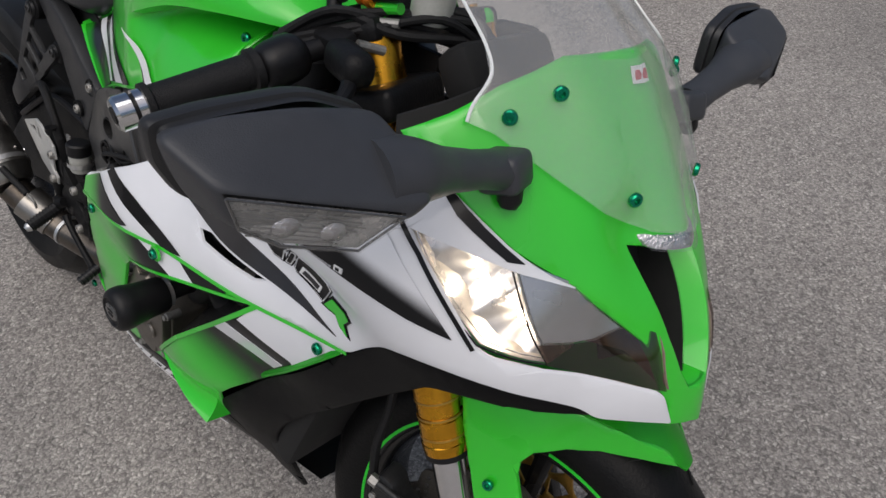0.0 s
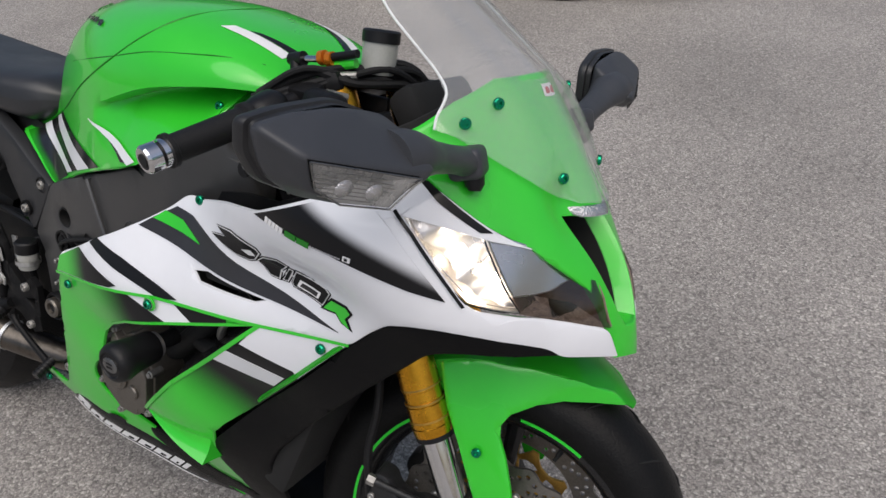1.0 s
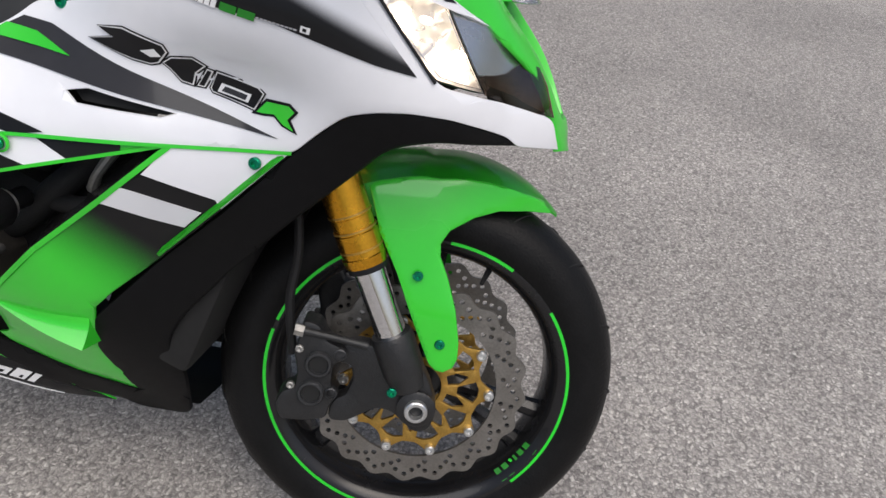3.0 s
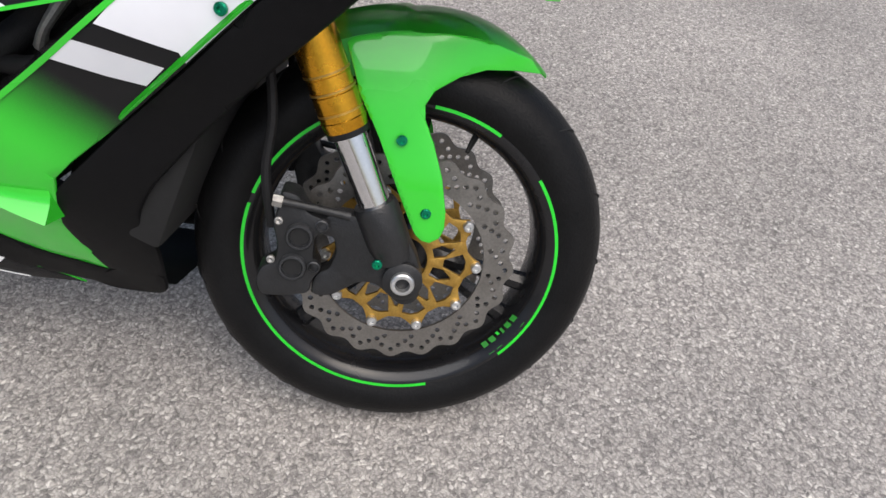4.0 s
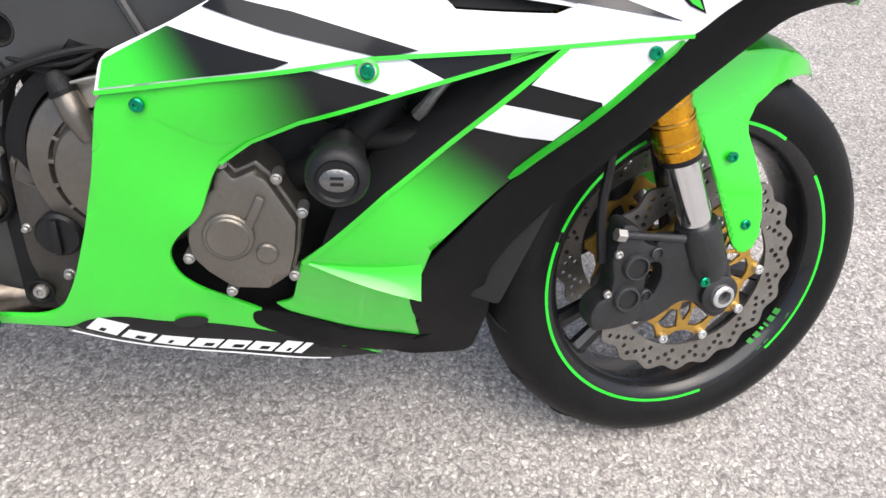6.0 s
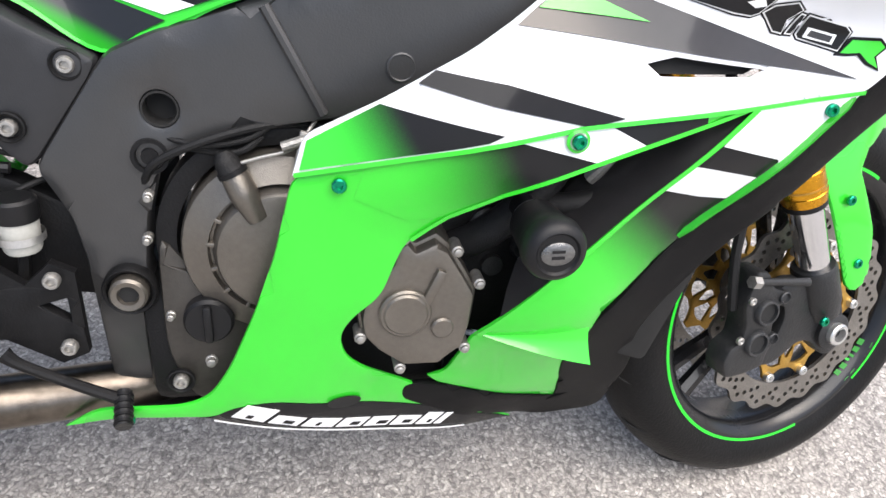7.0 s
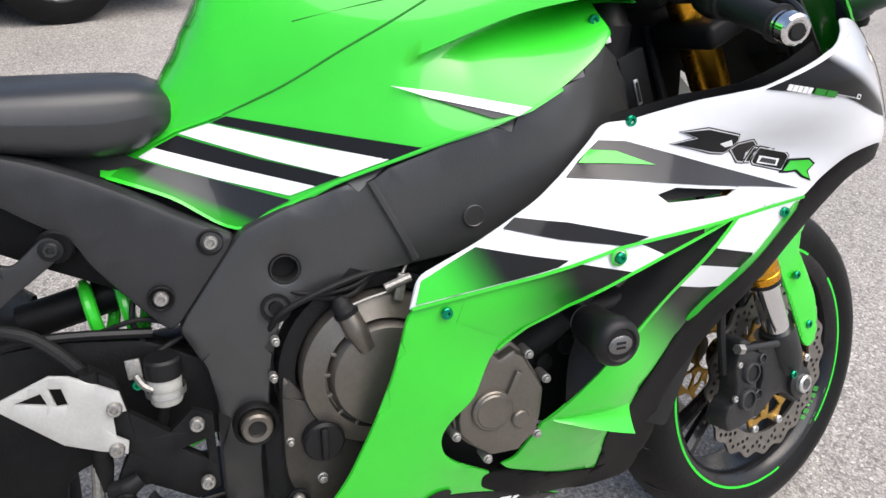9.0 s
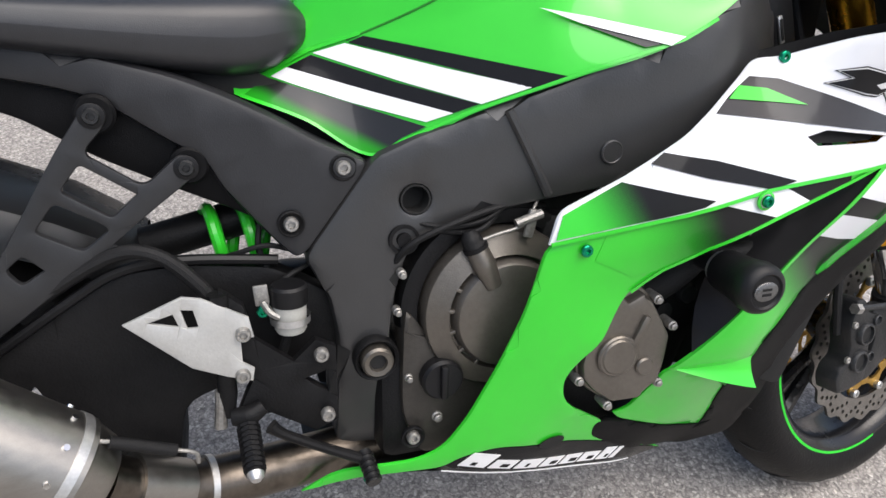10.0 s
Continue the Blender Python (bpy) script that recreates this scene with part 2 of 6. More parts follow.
def asphalt():
    m = mat("worn_asphalt", (0.15, 0.145, 0.14), 0.72)
    nt = m.node_tree
    b = nt.nodes["Principled BSDF"]
    co = nt.nodes.new("ShaderNodeTexCoord")
    v = nt.nodes.new("ShaderNodeTexVoronoi")
    v.inputs["Scale"].default_value = 175
    v2 = nt.nodes.new("ShaderNodeTexVoronoi")
    v2.inputs["Scale"].default_value = 520
    wob = nt.nodes.new("ShaderNodeTexNoise")
    wob.inputs["Scale"].default_value, wob.inputs["Detail"].default_value = 60, 3
    mixv = nt.nodes.new("ShaderNodeMixRGB")
    mixv.inputs[0].default_value = 0.02
    nt.links.new(co.outputs["Object"], wob.inputs["Vector"])
    nt.links.new(co.outputs["Object"], mixv.inputs[1])
    nt.links.new(wob.outputs["Color"], mixv.inputs[2])
    for n in (v, v2):
        nt.links.new(mixv.outputs[0], n.inputs["Vector"])
    sep = nt.nodes.new("ShaderNodeSeparateColor")
    nt.links.new(v.outputs["Color"], sep.inputs[0])
    rp = nt.nodes.new("ShaderNodeValToRGB")
    stops = [(0.0, (0.200, 0.185, 0.174)), (0.28, (0.318, 0.296, 0.275)), (0.6, (0.390, 0.363, 0.334)), (0.88, (0.452, 0.420, 0.385)), (1.0, (0.62, 0.585, 0.54))]
    el = rp.color_ramp.elements
    el[0].position, el[0].color = stops[0][0], (*stops[0][1], 1)
    el[1].position, el[1].color = stops[-1][0], (*stops[-1][1], 1)
    for p, c in stops[1:-1]:
        e = el.new(p)
        e.color = (*c, 1)
    nt.links.new(sep.outputs[0], rp.inputs["Fac"])
    # darkens the colour between stones, for self-shadow the bump can't cast
    gap = nt.nodes.new("ShaderNodeMapRange")
    gap.inputs["From Min"].default_value, gap.inputs["From Max"].default_value = 0.35, 0.75
    gap.inputs["To Min"].default_value, gap.inputs["To Max"].default_value = 1.0, 0.60
    nt.links.new(v.outputs["Distance"], gap.inputs["Value"])
    sep2 = nt.nodes.new("ShaderNodeSeparateColor")
    nt.links.new(v2.outputs["Color"], sep2.inputs[0])
    fine = nt.nodes.new("ShaderNodeMapRange")
    fine.inputs["To Min"].default_value, fine.inputs["To Max"].default_value = 0.82, 1.18
    nt.links.new(sep2.outputs[1], fine.inputs["Value"])
    big = nt.nodes.new("ShaderNodeTexNoise")
    big.inputs["Scale"].default_value, big.inputs["Detail"].default_value = 1.3, 6
    nt.links.new(co.outputs["Object"], big.inputs["Vector"])
    br = nt.nodes.new("ShaderNodeMapRange")
    br.inputs["From Min"].default_value, br.inputs["From Max"].default_value = 0.3, 0.7
    br.inputs["To Min"].default_value, br.inputs["To Max"].default_value = 0.84, 1.14
    nt.links.new(big.outputs["Fac"], br.inputs["Value"])
    prod = nt.nodes.new("ShaderNodeMath")
    prod.operation = "MULTIPLY"
    nt.links.new(gap.outputs[0], prod.inputs[0])
    nt.links.new(fine.outputs[0], prod.inputs[1])
    prod2 = nt.nodes.new("ShaderNodeMath")
    prod2.operation = "MULTIPLY"
    nt.links.new(prod.outputs[0], prod2.inputs[0])
    nt.links.new(br.outputs[0], prod2.inputs[1])
    sc = nt.nodes.new("ShaderNodeVectorMath")
    sc.operation = "SCALE"
    nt.links.new(rp.outputs["Color"], sc.inputs[0])
    nt.links.new(prod2.outputs[0], sc.inputs["Scale"])
    nt.links.new(sc.outputs["Vector"], b.inputs["Base Color"])
    bp = nt.nodes.new("ShaderNodeBump")
    bp.inputs["Strength"].default_value, bp.inputs["Distance"].default_value = 0.6, 0.0028
    inv = nt.nodes.new("ShaderNodeMath")
    inv.operation = "SUBTRACT"
    inv.inputs[0].default_value = 1.0
    nt.links.new(v.outputs["Distance"], inv.inputs[1])
    hs = nt.nodes.new("ShaderNodeMath")
    hs.operation = "MULTIPLY_ADD"
    hs.inputs[1].default_value = 0.8
    nt.links.new(sep.outputs[1], hs.inputs[0])
    nt.links.new(inv.outputs[0], hs.inputs[2])
    nt.links.new(hs.outputs[0], bp.inputs["Height"])
    nt.links.new(bp.outputs["Normal"], b.inputs["Normal"])
    return m


asphalt_mat = asphalt()

# ---------------------------------------------------------------- mesh helpers


def part(name, bm, material, parent=None, label="", m=None, smooth=35.0):
    """Links a bmesh as one mesh object under a thing or a part."""
    bmesh.ops.recalc_face_normals(bm, faces=bm.faces)
    me = bpy.data.meshes.new(name)
    bm.to_mesh(me)
    bm.free()
    if smooth:
        me.shade_smooth()
        me.set_sharp_from_angle(angle=radians(smooth))
    me.materials.append(material)
    ob = new(name, me)
    if parent:
        ob.parent = parent
    if m is not None:
        ob.matrix_basis = m
    return tagged(ob, label) if label else ob


def twin(ob, name=None):
    """The same part on the other side of the middle plane."""
    c = ob.copy()
    scene.collection.objects.link(c)
    c.scale = (1, -1, 1)
    return c


def again(ob, m, parent=None):
    """The same piece once more, at the pose m, on the same mesh."""
    c = ob.copy()
    scene.collection.objects.link(c)
    if parent:
        c.parent = parent
    c.matrix_basis = m
    return c


def curve_pts(pts, n=6, closed=False):
    """A smooth line through the given points."""
    P = [Vector(p) for p in pts]
    out, k = [], len(P)
    for i in range(k if closed else k - 1):
        a, b, c, d = (P[(i + j) % k] if closed else P[min(max(i + j, 0), k - 1)] for j in (-1, 0, 1, 2))
        for s in range(n):
            u = s / n
            out.append(0.5 * ((2 * b) + (c - a) * u + (2 * a - 5 * b + 4 * c - d) * u * u + (3 * b - a - 3 * c + d) * u ** 3))
    return out if closed else out + [P[-1]]


def tube(bm, pts, r, sides=12, smooth=6, ends=True, squash=1.0):
    """A round bar along a line; r is one radius, or one for each given point."""
    path = curve_pts(pts, smooth) if smooth else [Vector(p) for p in pts]
    rads = [r] * len(path) if not hasattr(r, "__len__") else [float(np.interp(i, np.linspace(0, len(path) - 1, len(r)), r)) for i in range(len(path))]
    up, rings = Vector((0.13, 0.21, 0.97)), []
    for i, p in enumerate(path):
        d = (path[min(i + 1, len(path) - 1)] - path[max(i - 1, 0)]).normalized()
        s = d.cross(up).normalized()
        if i == 0 and abs(d.dot(up)) > 0.95:
            up = Vector((0.9, 0.3, 0.1))
            s = d.cross(up).normalized()
        up = s.cross(d)
        rings.append([bm.verts.new(p + (s * math.cos(a) + up * math.sin(a) * squash) * rads[i]) for a in (2 * math.pi * j / sides for j in range(sides))])
    for a, b in zip(rings, rings[1:]):
        for j in range(sides):
            bm.faces.new((a[j], a[(j + 1) % sides], b[(j + 1) % sides], b[j]))
    if ends:
        bm.faces.new(rings[0][::-1])
        bm.faces.new(rings[-1])
    return bm


def bar(pts, r, **k):
    return tube(bmesh.new(), pts, r, **k)


def lathe(profile, n=48, axis="y", at=(0, 0, 0), closed=False, bm=None, caps=True):
    """A turned form: profile of (along the axis, radius)."""
    bm = bm or bmesh.new()
    rings = []
    for h, r in profile:
        ring = []
        for j in range(n):
            a = 2 * math.pi * j / n
            c, s = r * math.cos(a), r * math.sin(a)
            v = {"y": (c, h, s), "x": (h, c, s), "z": (c, s, h)}[axis]
            ring.append(bm.verts.new(Vector(v) + Vector(at)))
        rings.append(ring)
    pairs = list(zip(rings, rings[1:])) + ([(rings[-1], rings[0])] if closed else [])
    for a, b in pairs:
        for j in range(n):
            bm.faces.new((a[j], a[(j + 1) % n], b[(j + 1) % n], b[j]))
    if caps and not closed:
        bm.faces.new(rings[0][::-1])
        bm.faces.new(rings[-1])
    return bm


def block(size, at=(0, 0, 0), bevel=0.004, rot=None, bm=None, segments=2):
    bm = bm or bmesh.new()
    r = bmesh.ops.create_cube(bm, size=1.0)
    vs = r["verts"]
    bmesh.ops.scale(bm, vec=size, verts=vs)
    es = list({e for v in vs for e in v.link_edges})
    if bevel:
        out = bmesh.ops.bevel(bm, geom=es, offset=bevel, segments=segments, affect="EDGES", profile=0.5)
        vs = list({v for f in out["faces"] for v in f.verts} | {v for v in vs if v.is_valid})
    if rot:
        bmesh.ops.rotate(bm, matrix=Euler([radians(a) for a in rot]).to_matrix(), verts=vs)
    bmesh.ops.translate(bm, vec=at, verts=vs)
    return bm


def inside(p, poly):
    c, n = False, len(poly)
    for i in range(n):
        (x1, y1), (x2, y2) = poly[i], poly[i - 1]
        if (y1 > p[1]) != (y2 > p[1]) and p[0] < (x2 - x1) * (p[1] - y1) / (y2 - y1) + x1:
            c = not c
    return c


def refine(poly, step):
    out = []
    for (x1, y1), (x2, y2) in zip(poly, poly[1:] + poly[:1]):
        k = max(1, int(math.hypot(x2 - x1, y2 - y1) / step))
        out += [(x1 + (x2 - x1) * i / k, y1 + (y2 - y1) * i / k) for i in range(k)]
    return out


def rounded(poly, sharp=0.6, n=3):
    """Softens the corners of an outline: each corner becomes a short arc."""
    out, k = [], len(poly)
    for i in range(k):
        a, b, c = Vector(poly[i - 1]), Vector(poly[i]), Vector(poly[(i + 1) % k])
        t = 0.5 * (1 - sharp)
        p, q = b.lerp(a, t), b.lerp(c, t)
        for s in range(n + 1):
            u = s / n
            w = p * (1 - u) ** 2 + b * 2 * u * (1 - u) + q * u * u
            out.append((w.x, w.y))
    return out


def soften(poly, most=0.02, n=4):
    """Turns the blunt corners of an outline into arcs and leaves its sharp points."""
    out, k = [], len(poly)
    for i in range(k):
        a, b, c = Vector(poly[i - 1]), Vector(poly[i]), Vector(poly[(i + 1) % k])
        da, dc = (a - b), (c - b)
        if da.length < 1e-6 or dc.length < 1e-6 or da.angle(dc) < radians(80):
            out.append(tuple(b))
            continue
        t = min(0.49 * da.length, 0.49 * dc.length, most)
        p, q = b + da.normalized() * t, b + dc.normalized() * t
        for s in range(n + 1):
            u = s / n
            w = p * (1 - u) ** 2 + b * 2 * u * (1 - u) + q * u * u
            out.append((w.x, w.y))
    return out


def edge_gap(p, loops):
    best = 9.0
    for L in loops:
        for (x1, y1), (x2, y2) in zip(L, L[1:] + L[:1]):
            dx, dy = x2 - x1, y2 - y1
            q = dx * dx + dy * dy
            u = 0.0 if q == 0 else min(1, max(0, ((p[0] - x1) * dx + (p[1] - y1) * dy) / q))
            best = min(best, (p[0] - x1 - u * dx) ** 2 + (p[1] - y1 - u * dy) ** 2)
    return math.sqrt(best)


def sheet(outline, form, thick=0.003, step=0.02, holes=(), roll=0.0, to3=None, bm=None):
    """A shell over a flat outline: form(u, v) is its height there, roll the radius of its rolled-over edge."""
    loops = [refine(outline, step)] + [refine(h, min(step, 0.01)) for h in holes]
    pts, edges = [], []
    for L in loops:
        b = len(pts)
        pts += L
        edges += [(b + i, b + (i + 1) % len(L)) for i in range(len(L))]
    us, vs = [p[0] for p in outline], [p[1] for p in outline]
    if roll:
        for L in loops:
            k = len(L)
            for i in range(k):
                (x0, y0), (x1, y1) = L[i - 1], L[(i + 1) % k]
                tx, ty = x1 - x0, y1 - y0
                q = math.hypot(tx, ty) or 1
                for sgn in (1, -1):
                    for d in (0.35 * roll, roll):
                        p = (L[i][0] - sgn * ty / q * d, L[i][1] + sgn * tx / q * d)
                        if inside(p, loops[0]) and not any(inside(p, h) for h in loops[1:]) and edge_gap(p, loops) > 0.85 * d:
                            pts.append(p)
    nu, nv = int((max(us) - min(us)) / step) + 1, int((max(vs) - min(vs)) / step) + 1
    for i in range(nu + 1):
        for j in range(nv + 1):
            p = (min(us) + (i + 0.5 * (j % 2)) * step, min(vs) + j * step)
            if inside(p, loops[0]) and not any(inside(p, h) for h in loops[1:]) and edge_gap(p, loops) > max(0.4 * step, 1.2 * roll):
                pts.append(p)
    v2, _, tris, *_ = geometry.delaunay_2d_cdt([Vector(p) for p in pts], edges, [], 0, 1e-5)
    keep = []
    for t in tris:
        c = (sum(v2[i][0] for i in t) / 3, sum(v2[i][1] for i in t) / 3)
        if inside(c, loops[0]) and not any(inside(c, h) for h in loops[1:]):
            keep.append(t)
    bm = bm or bmesh.new()
    used = sorted({i for t in keep for i in t})
    front, back = {}, {}
    for i in used:
        u, v = v2[i]
        h = form(u, v)
        if roll:
            d = min(edge_gap((u, v), loops), roll) / roll
            h -= roll * (1 - math.sqrt(max(0.0, 1 - (1 - d) ** 2)))
        front[i] = bm.verts.new(to3(u, v, h))
        back[i] = bm.verts.new(to3(u, v, form(u, v) - thick - roll))
    count = {}
    for t in keep:
        bm.faces.new([front[i] for i in t])
        bm.faces.new([back[i] for i in reversed(t)])
        for a, b in zip(t, list(t[1:]) + [t[0]]):
            count[(a, b)] = 1
    for a, b in count:
        if (b, a) not in count:
            bm.faces.new((front[b], front[a], back[a], back[b]))
    return bm


def right_side(u, v, h):
    return (u, -h, v)


def plate(outline, y0, y1, bevel=0.0, holes=(), step=0.05):
    """A flat plate in the side plane, from y0 (outer face) to y1."""
    return sheet(outline, lambda u, v: -y0, thick=abs(y1 - y0) - bevel, step=step, holes=holes, roll=bevel, to3=right_side)


def ring_pts(cx, cz, r, n=16, squash=1.0, turn=0.0):
    return [(cx + r * math.cos(2 * math.pi * i / n + turn), cz + squash * r * math.sin(2 * math.pi * i / n + turn)) for i in range(n)]


def bolt_head(r=0.006, h=0.004, socket=True):
    """A socket-head screw; its axis is y and its head faces -y."""
    prof = [(0, r), (-h * 0.7, r), (-h, r * 0.82)]
    if socket:
        prof += [(-h, r * 0.45), (-h * 0.35, r * 0.42)]
    return lathe(prof, 14)

# ---------------------------------------------------------------- ground
bm = bmesh.new()
for x, y in ((-400, -400), (400, -400), (400, 400), (-400, 400)):
    bm.verts.new((x, y, 0))
bm.faces.new(bm.verts)
ground = part("ground", bm, asphalt_mat, smooth=0)
tagged(ground, "worn grey asphalt with pale stone grit", "ground", kind="structure")

# ---------------------------------------------------------------- the motorcycle's own lines
# x runs forward from the front axle, y to its left, z up from where the tyres stand
motorcycle = new("motorcycle")
motorcycle.matrix_world = Matrix.Translation((0.182, 0.617, -0.004)) @ pose(0, 0, 0, 0, 0, -44) @ pose(0, 0, 0, -15)
tagged(motorcycle, "lime green and white sports motorcycle leaning on its side stand", "motorcycle")
RAKE, STEER = radians(25), radians(11.5)
steer_axis = Vector((-math.sin(RAKE), 0, math.cos(RAKE)))
STEERED = Matrix.Translation((-0.03, 0, 0.30)) @ Matrix.Rotation(STEER, 4, steer_axis) @ Matrix.Translation((0.03, 0, -0.30))

# half-widths of the fairing in millimetres, by height and by length
SIDE_X = (-1.0, -0.84, -0.70, -0.56, -0.43, -0.30, -0.17, -0.06, 0.03, 0.09, 0.15)
SIDE_Z = (0.20, 0.31, 0.42, 0.52, 0.60, 0.67, 0.75, 0.84, 0.95)
SIDE_W = np.array([
    [117, 145, 156, 141, 109, 108, 89, 52, 13, 4, 4],
    [133, 172, 193, 171, 173, 155, 125, 83, 39, 6, 4],
    [155, 193, 217, 227, 232, 187, 156, 116, 67, 28, 4],
    [184, 204, 232, 234, 249, 208, 190, 149, 98, 51, 4],
    [200, 206, 235, 259, 256, 241, 213, 177, 134, 76, 10],
    [198, 200, 219, 250, 242, 243, 227, 205, 173, 111, 29],
    [186, 185, 195, 209, 205, 239, 252, 235, 182, 89, 19],
    [166, 160, 158, 159, 173, 232, 263, 222, 126, 4, 4],
    [135, 123, 113, 110, 129, 165, 176, 131, 17, 4, 4]]) / 1000


def glide(values, stations, x):
    """A smooth line through values at uneven stations."""
    k = len(stations)
    x = min(max(x, stations[0]), stations[-1])
    i = min(max(int(np.searchsorted(stations, x)) - 1, 0), k - 2)
    h = stations[i + 1] - stations[i]
    u = (x - stations[i]) / h

    def slope(j):
        a, b = max(j - 1, 0), min(j + 1, k - 1)
        return (values[..., b] - values[..., a]) / (stations[b] - stations[a])
    return (2 * u ** 3 - 3 * u * u + 1) * values[..., i] + (u ** 3 - 2 * u * u + u) * h * slope(i) + (3 * u * u - 2 * u ** 3) * values[..., i + 1] + (u ** 3 - u * u) * h * slope(i + 1)


def side(x, z):
    dent = 0.036 * math.exp(-((x + 0.205) / (0.10 if x < -0.205 else 0.09)) ** 2 - ((z - 0.725) / (0.035 if z > 0.725 else 0.045)) ** 2)
    return float(glide(glide(SIDE_W, SIDE_X, x), SIDE_Z, z)) - dent


def skin(name, outline, material, parent, off=0.0, thick=0.003, step=0.018, roll=0.002, holes=(), label="", form=side, m=None, both=True):
    """A fairing panel on the right side, and its twin on the left."""
    ob = part(name, sheet(outline, lambda u, v: form(u, v) + off, thick, step, holes, roll, right_side), material, parent, label, m)
    if both:
        twin(ob)
    return ob


def decal(name, outline, material, parent, off=0.0015, step=0.018, form=side, label="", both=False):
    ob = part(name, sheet(outline, lambda u, v: form(u, v) + off, 0.001, step, (), 0.0, right_side), material, parent, label)
    if both:
        twin(ob)
    return ob


def line_strip(pts, width):
    """An outline of even width along an open line."""
    left, right = [], []
    for i, p in enumerate(pts):
        a, b = Vector(pts[max(i - 1, 0)]), Vector(pts[min(i + 1, len(pts) - 1)])
        d = (b - a).normalized()
        n = Vector((-d.y, d.x)) * width / 2
        left.append((p[0] + n.x, p[1] + n.y))
        right.append((p[0] - n.x, p[1] - n.y))
    return left + right[::-1]


# ---------------------------------------------------------------- upper side fairing, white
WHITE_OUT = [(-0.442, 0.775), (-0.408, 0.777), (-0.33, 0.800), (-0.258, 0.813), (-0.198, 0.840), (-0.149, 0.861), (-0.126, 0.877), (-0.118, 0.889), (-0.098, 0.891), (-0.070, 0.888), (-0.041, 0.870), (0.001, 0.840), (0.043, 0.813),
             (0.000, 0.829), (-0.035, 0.841), (-0.072, 0.850), (-0.033, 0.806), (0.008, 0.754), (0.063, 0.737), (0.130, 0.711), (0.143, 0.672), (0.094, 0.683), (0.083, 0.695), (0.056, 0.708), (0.027, 0.719), (-0.014, 0.724),
             (-0.049, 0.721), (-0.079, 0.713), (-0.109, 0.688), (-0.137, 0.660), (-0.262, 0.651), (-0.448, 0.636), (-0.592, 0.613), (-0.703, 0.591), (-0.693, 0.626), (-0.627, 0.659), (-0.583, 0.684), (-0.549, 0.701), (-0.505, 0.727), (-0.465, 0.754)]
VENT = [(-0.387, 0.691), (-0.360, 0.697), (-0.263, 0.685), (-0.279, 0.679), (-0.373, 0.680)]
side_fairing = skin("side_fairing", soften(WHITE_OUT, 0.012), white_paint, motorcycle, 0.004, holes=(VENT,), label="glossy pearl white side fairing with black stripes")
corner_fade = fade("black_to_green_corner_paint", BLACK, GREEN, (-0.60, -0.22, 0.637), (-0.665, -0.22, 0.600))
decal("stripe", [(-0.453, 0.757), (-0.417, 0.754), (-0.312, 0.722), (-0.152, 0.675), (-0.357, 0.702), (-0.508, 0.721), (-0.486, 0.737)], grey_paint, side_fairing, 0.0055, label="dark grey tapering stripe")
decal("stripe", [(-0.470, 0.748), (-0.433, 0.744), (-0.386, 0.726), (-0.487, 0.735)], green_paint, side_fairing, 0.007, label="green spearhead flash")
decal("stripe", [(-0.581, 0.686), (-0.518, 0.675), (-0.406, 0.645), (-0.440, 0.638), (-0.532, 0.658), (-0.596, 0.675)], black_paint, side_fairing, 0.0055)
decal("stripe", [(-0.628, 0.657), (-0.521, 0.633), (-0.535, 0.627), (-0.605, 0.615), (-0.697, 0.597), (-0.690, 0.623)], corner_fade, side_fairing, 0.0055, label="black stripe fading into green")
wedge_fade = fade("black_to_white_wedge_paint", BLACK, WHITE, (-0.094, -0.24, 0.803), (-0.0865, -0.24, 0.8195))
decal("stripe", [(-0.258, 0.811), (-0.159, 0.853), (-0.118, 0.872), (-0.078, 0.838), (-0.050, 0.806), (-0.012, 0.762), (-0.050, 0.770), (-0.147, 0.799)], wedge_fade, side_fairing, 0.0055, step=0.009, label="glossy black wedge fading into white")
decal("edge_line", line_strip([(-0.078, 0.856), (-0.055, 0.833), (-0.034, 0.807), (-0.012, 0.780), (0.006, 0.757)], 0.0028), black_paint, side_fairing, 0.0072, step=0.006, label="black lamp surround")
decal("stripe", [(-0.070, 0.887), (-0.060, 0.885), (0.010, 0.834), (0.000, 0.835), (-0.045, 0.866)], black_paint, side_fairing, 0.0055)
decal("edge_line", line_strip([(-0.137, 0.661), (-0.262, 0.652), (-0.448, 0.637), (-0.592, 0.614), (-0.702, 0.592)], 0.004), green_paint, side_fairing, 0.0055, step=0.03, label="thin green lower edge")
duct = part("vent_duct", sheet(VENT, lambda u, v: side(u, v) - 0.012, 0.002, 0.02, (), 0, right_side), dark_void, side_fairing)

# lettering as plain shapes: one block for each character
def letter_bars(x, z, n, wide, high, gap, slope, slant, material, parent, off):
    """Slanted blocks along a line, in place of lettering."""
    for i in range(n):
        u = x + i * (wide + gap)
        w = z + slope * (u - x)
        decal("letter_bar", [(u, w), (u + wide, w + slope * wide), (u + wide + slant * high, w + slope * wide + high), (u + slant * high, w + high)], material, parent, off)


def inset(poly, d):
    """The outline moved inward by d."""
    k = len(poly)
    area = sum(poly[i - 1][0] * poly[i][1] - poly[i][0] * poly[i - 1][1] for i in range(k))
    out = []
    for i in range(k):
        a, b, c = Vector(poly[i - 1]), Vector(poly[i]), Vector(poly[(i + 1) % k])
        e, f = (b - a).normalized(), (c - b).normalized()
        n = Vector((-e.y - f.y, e.x + f.x)) * (1 if area > 0 else -1)
        n = n / max(n.length_squared / 2, 0.35)
        out.append(tuple(b + n * d))
    return out


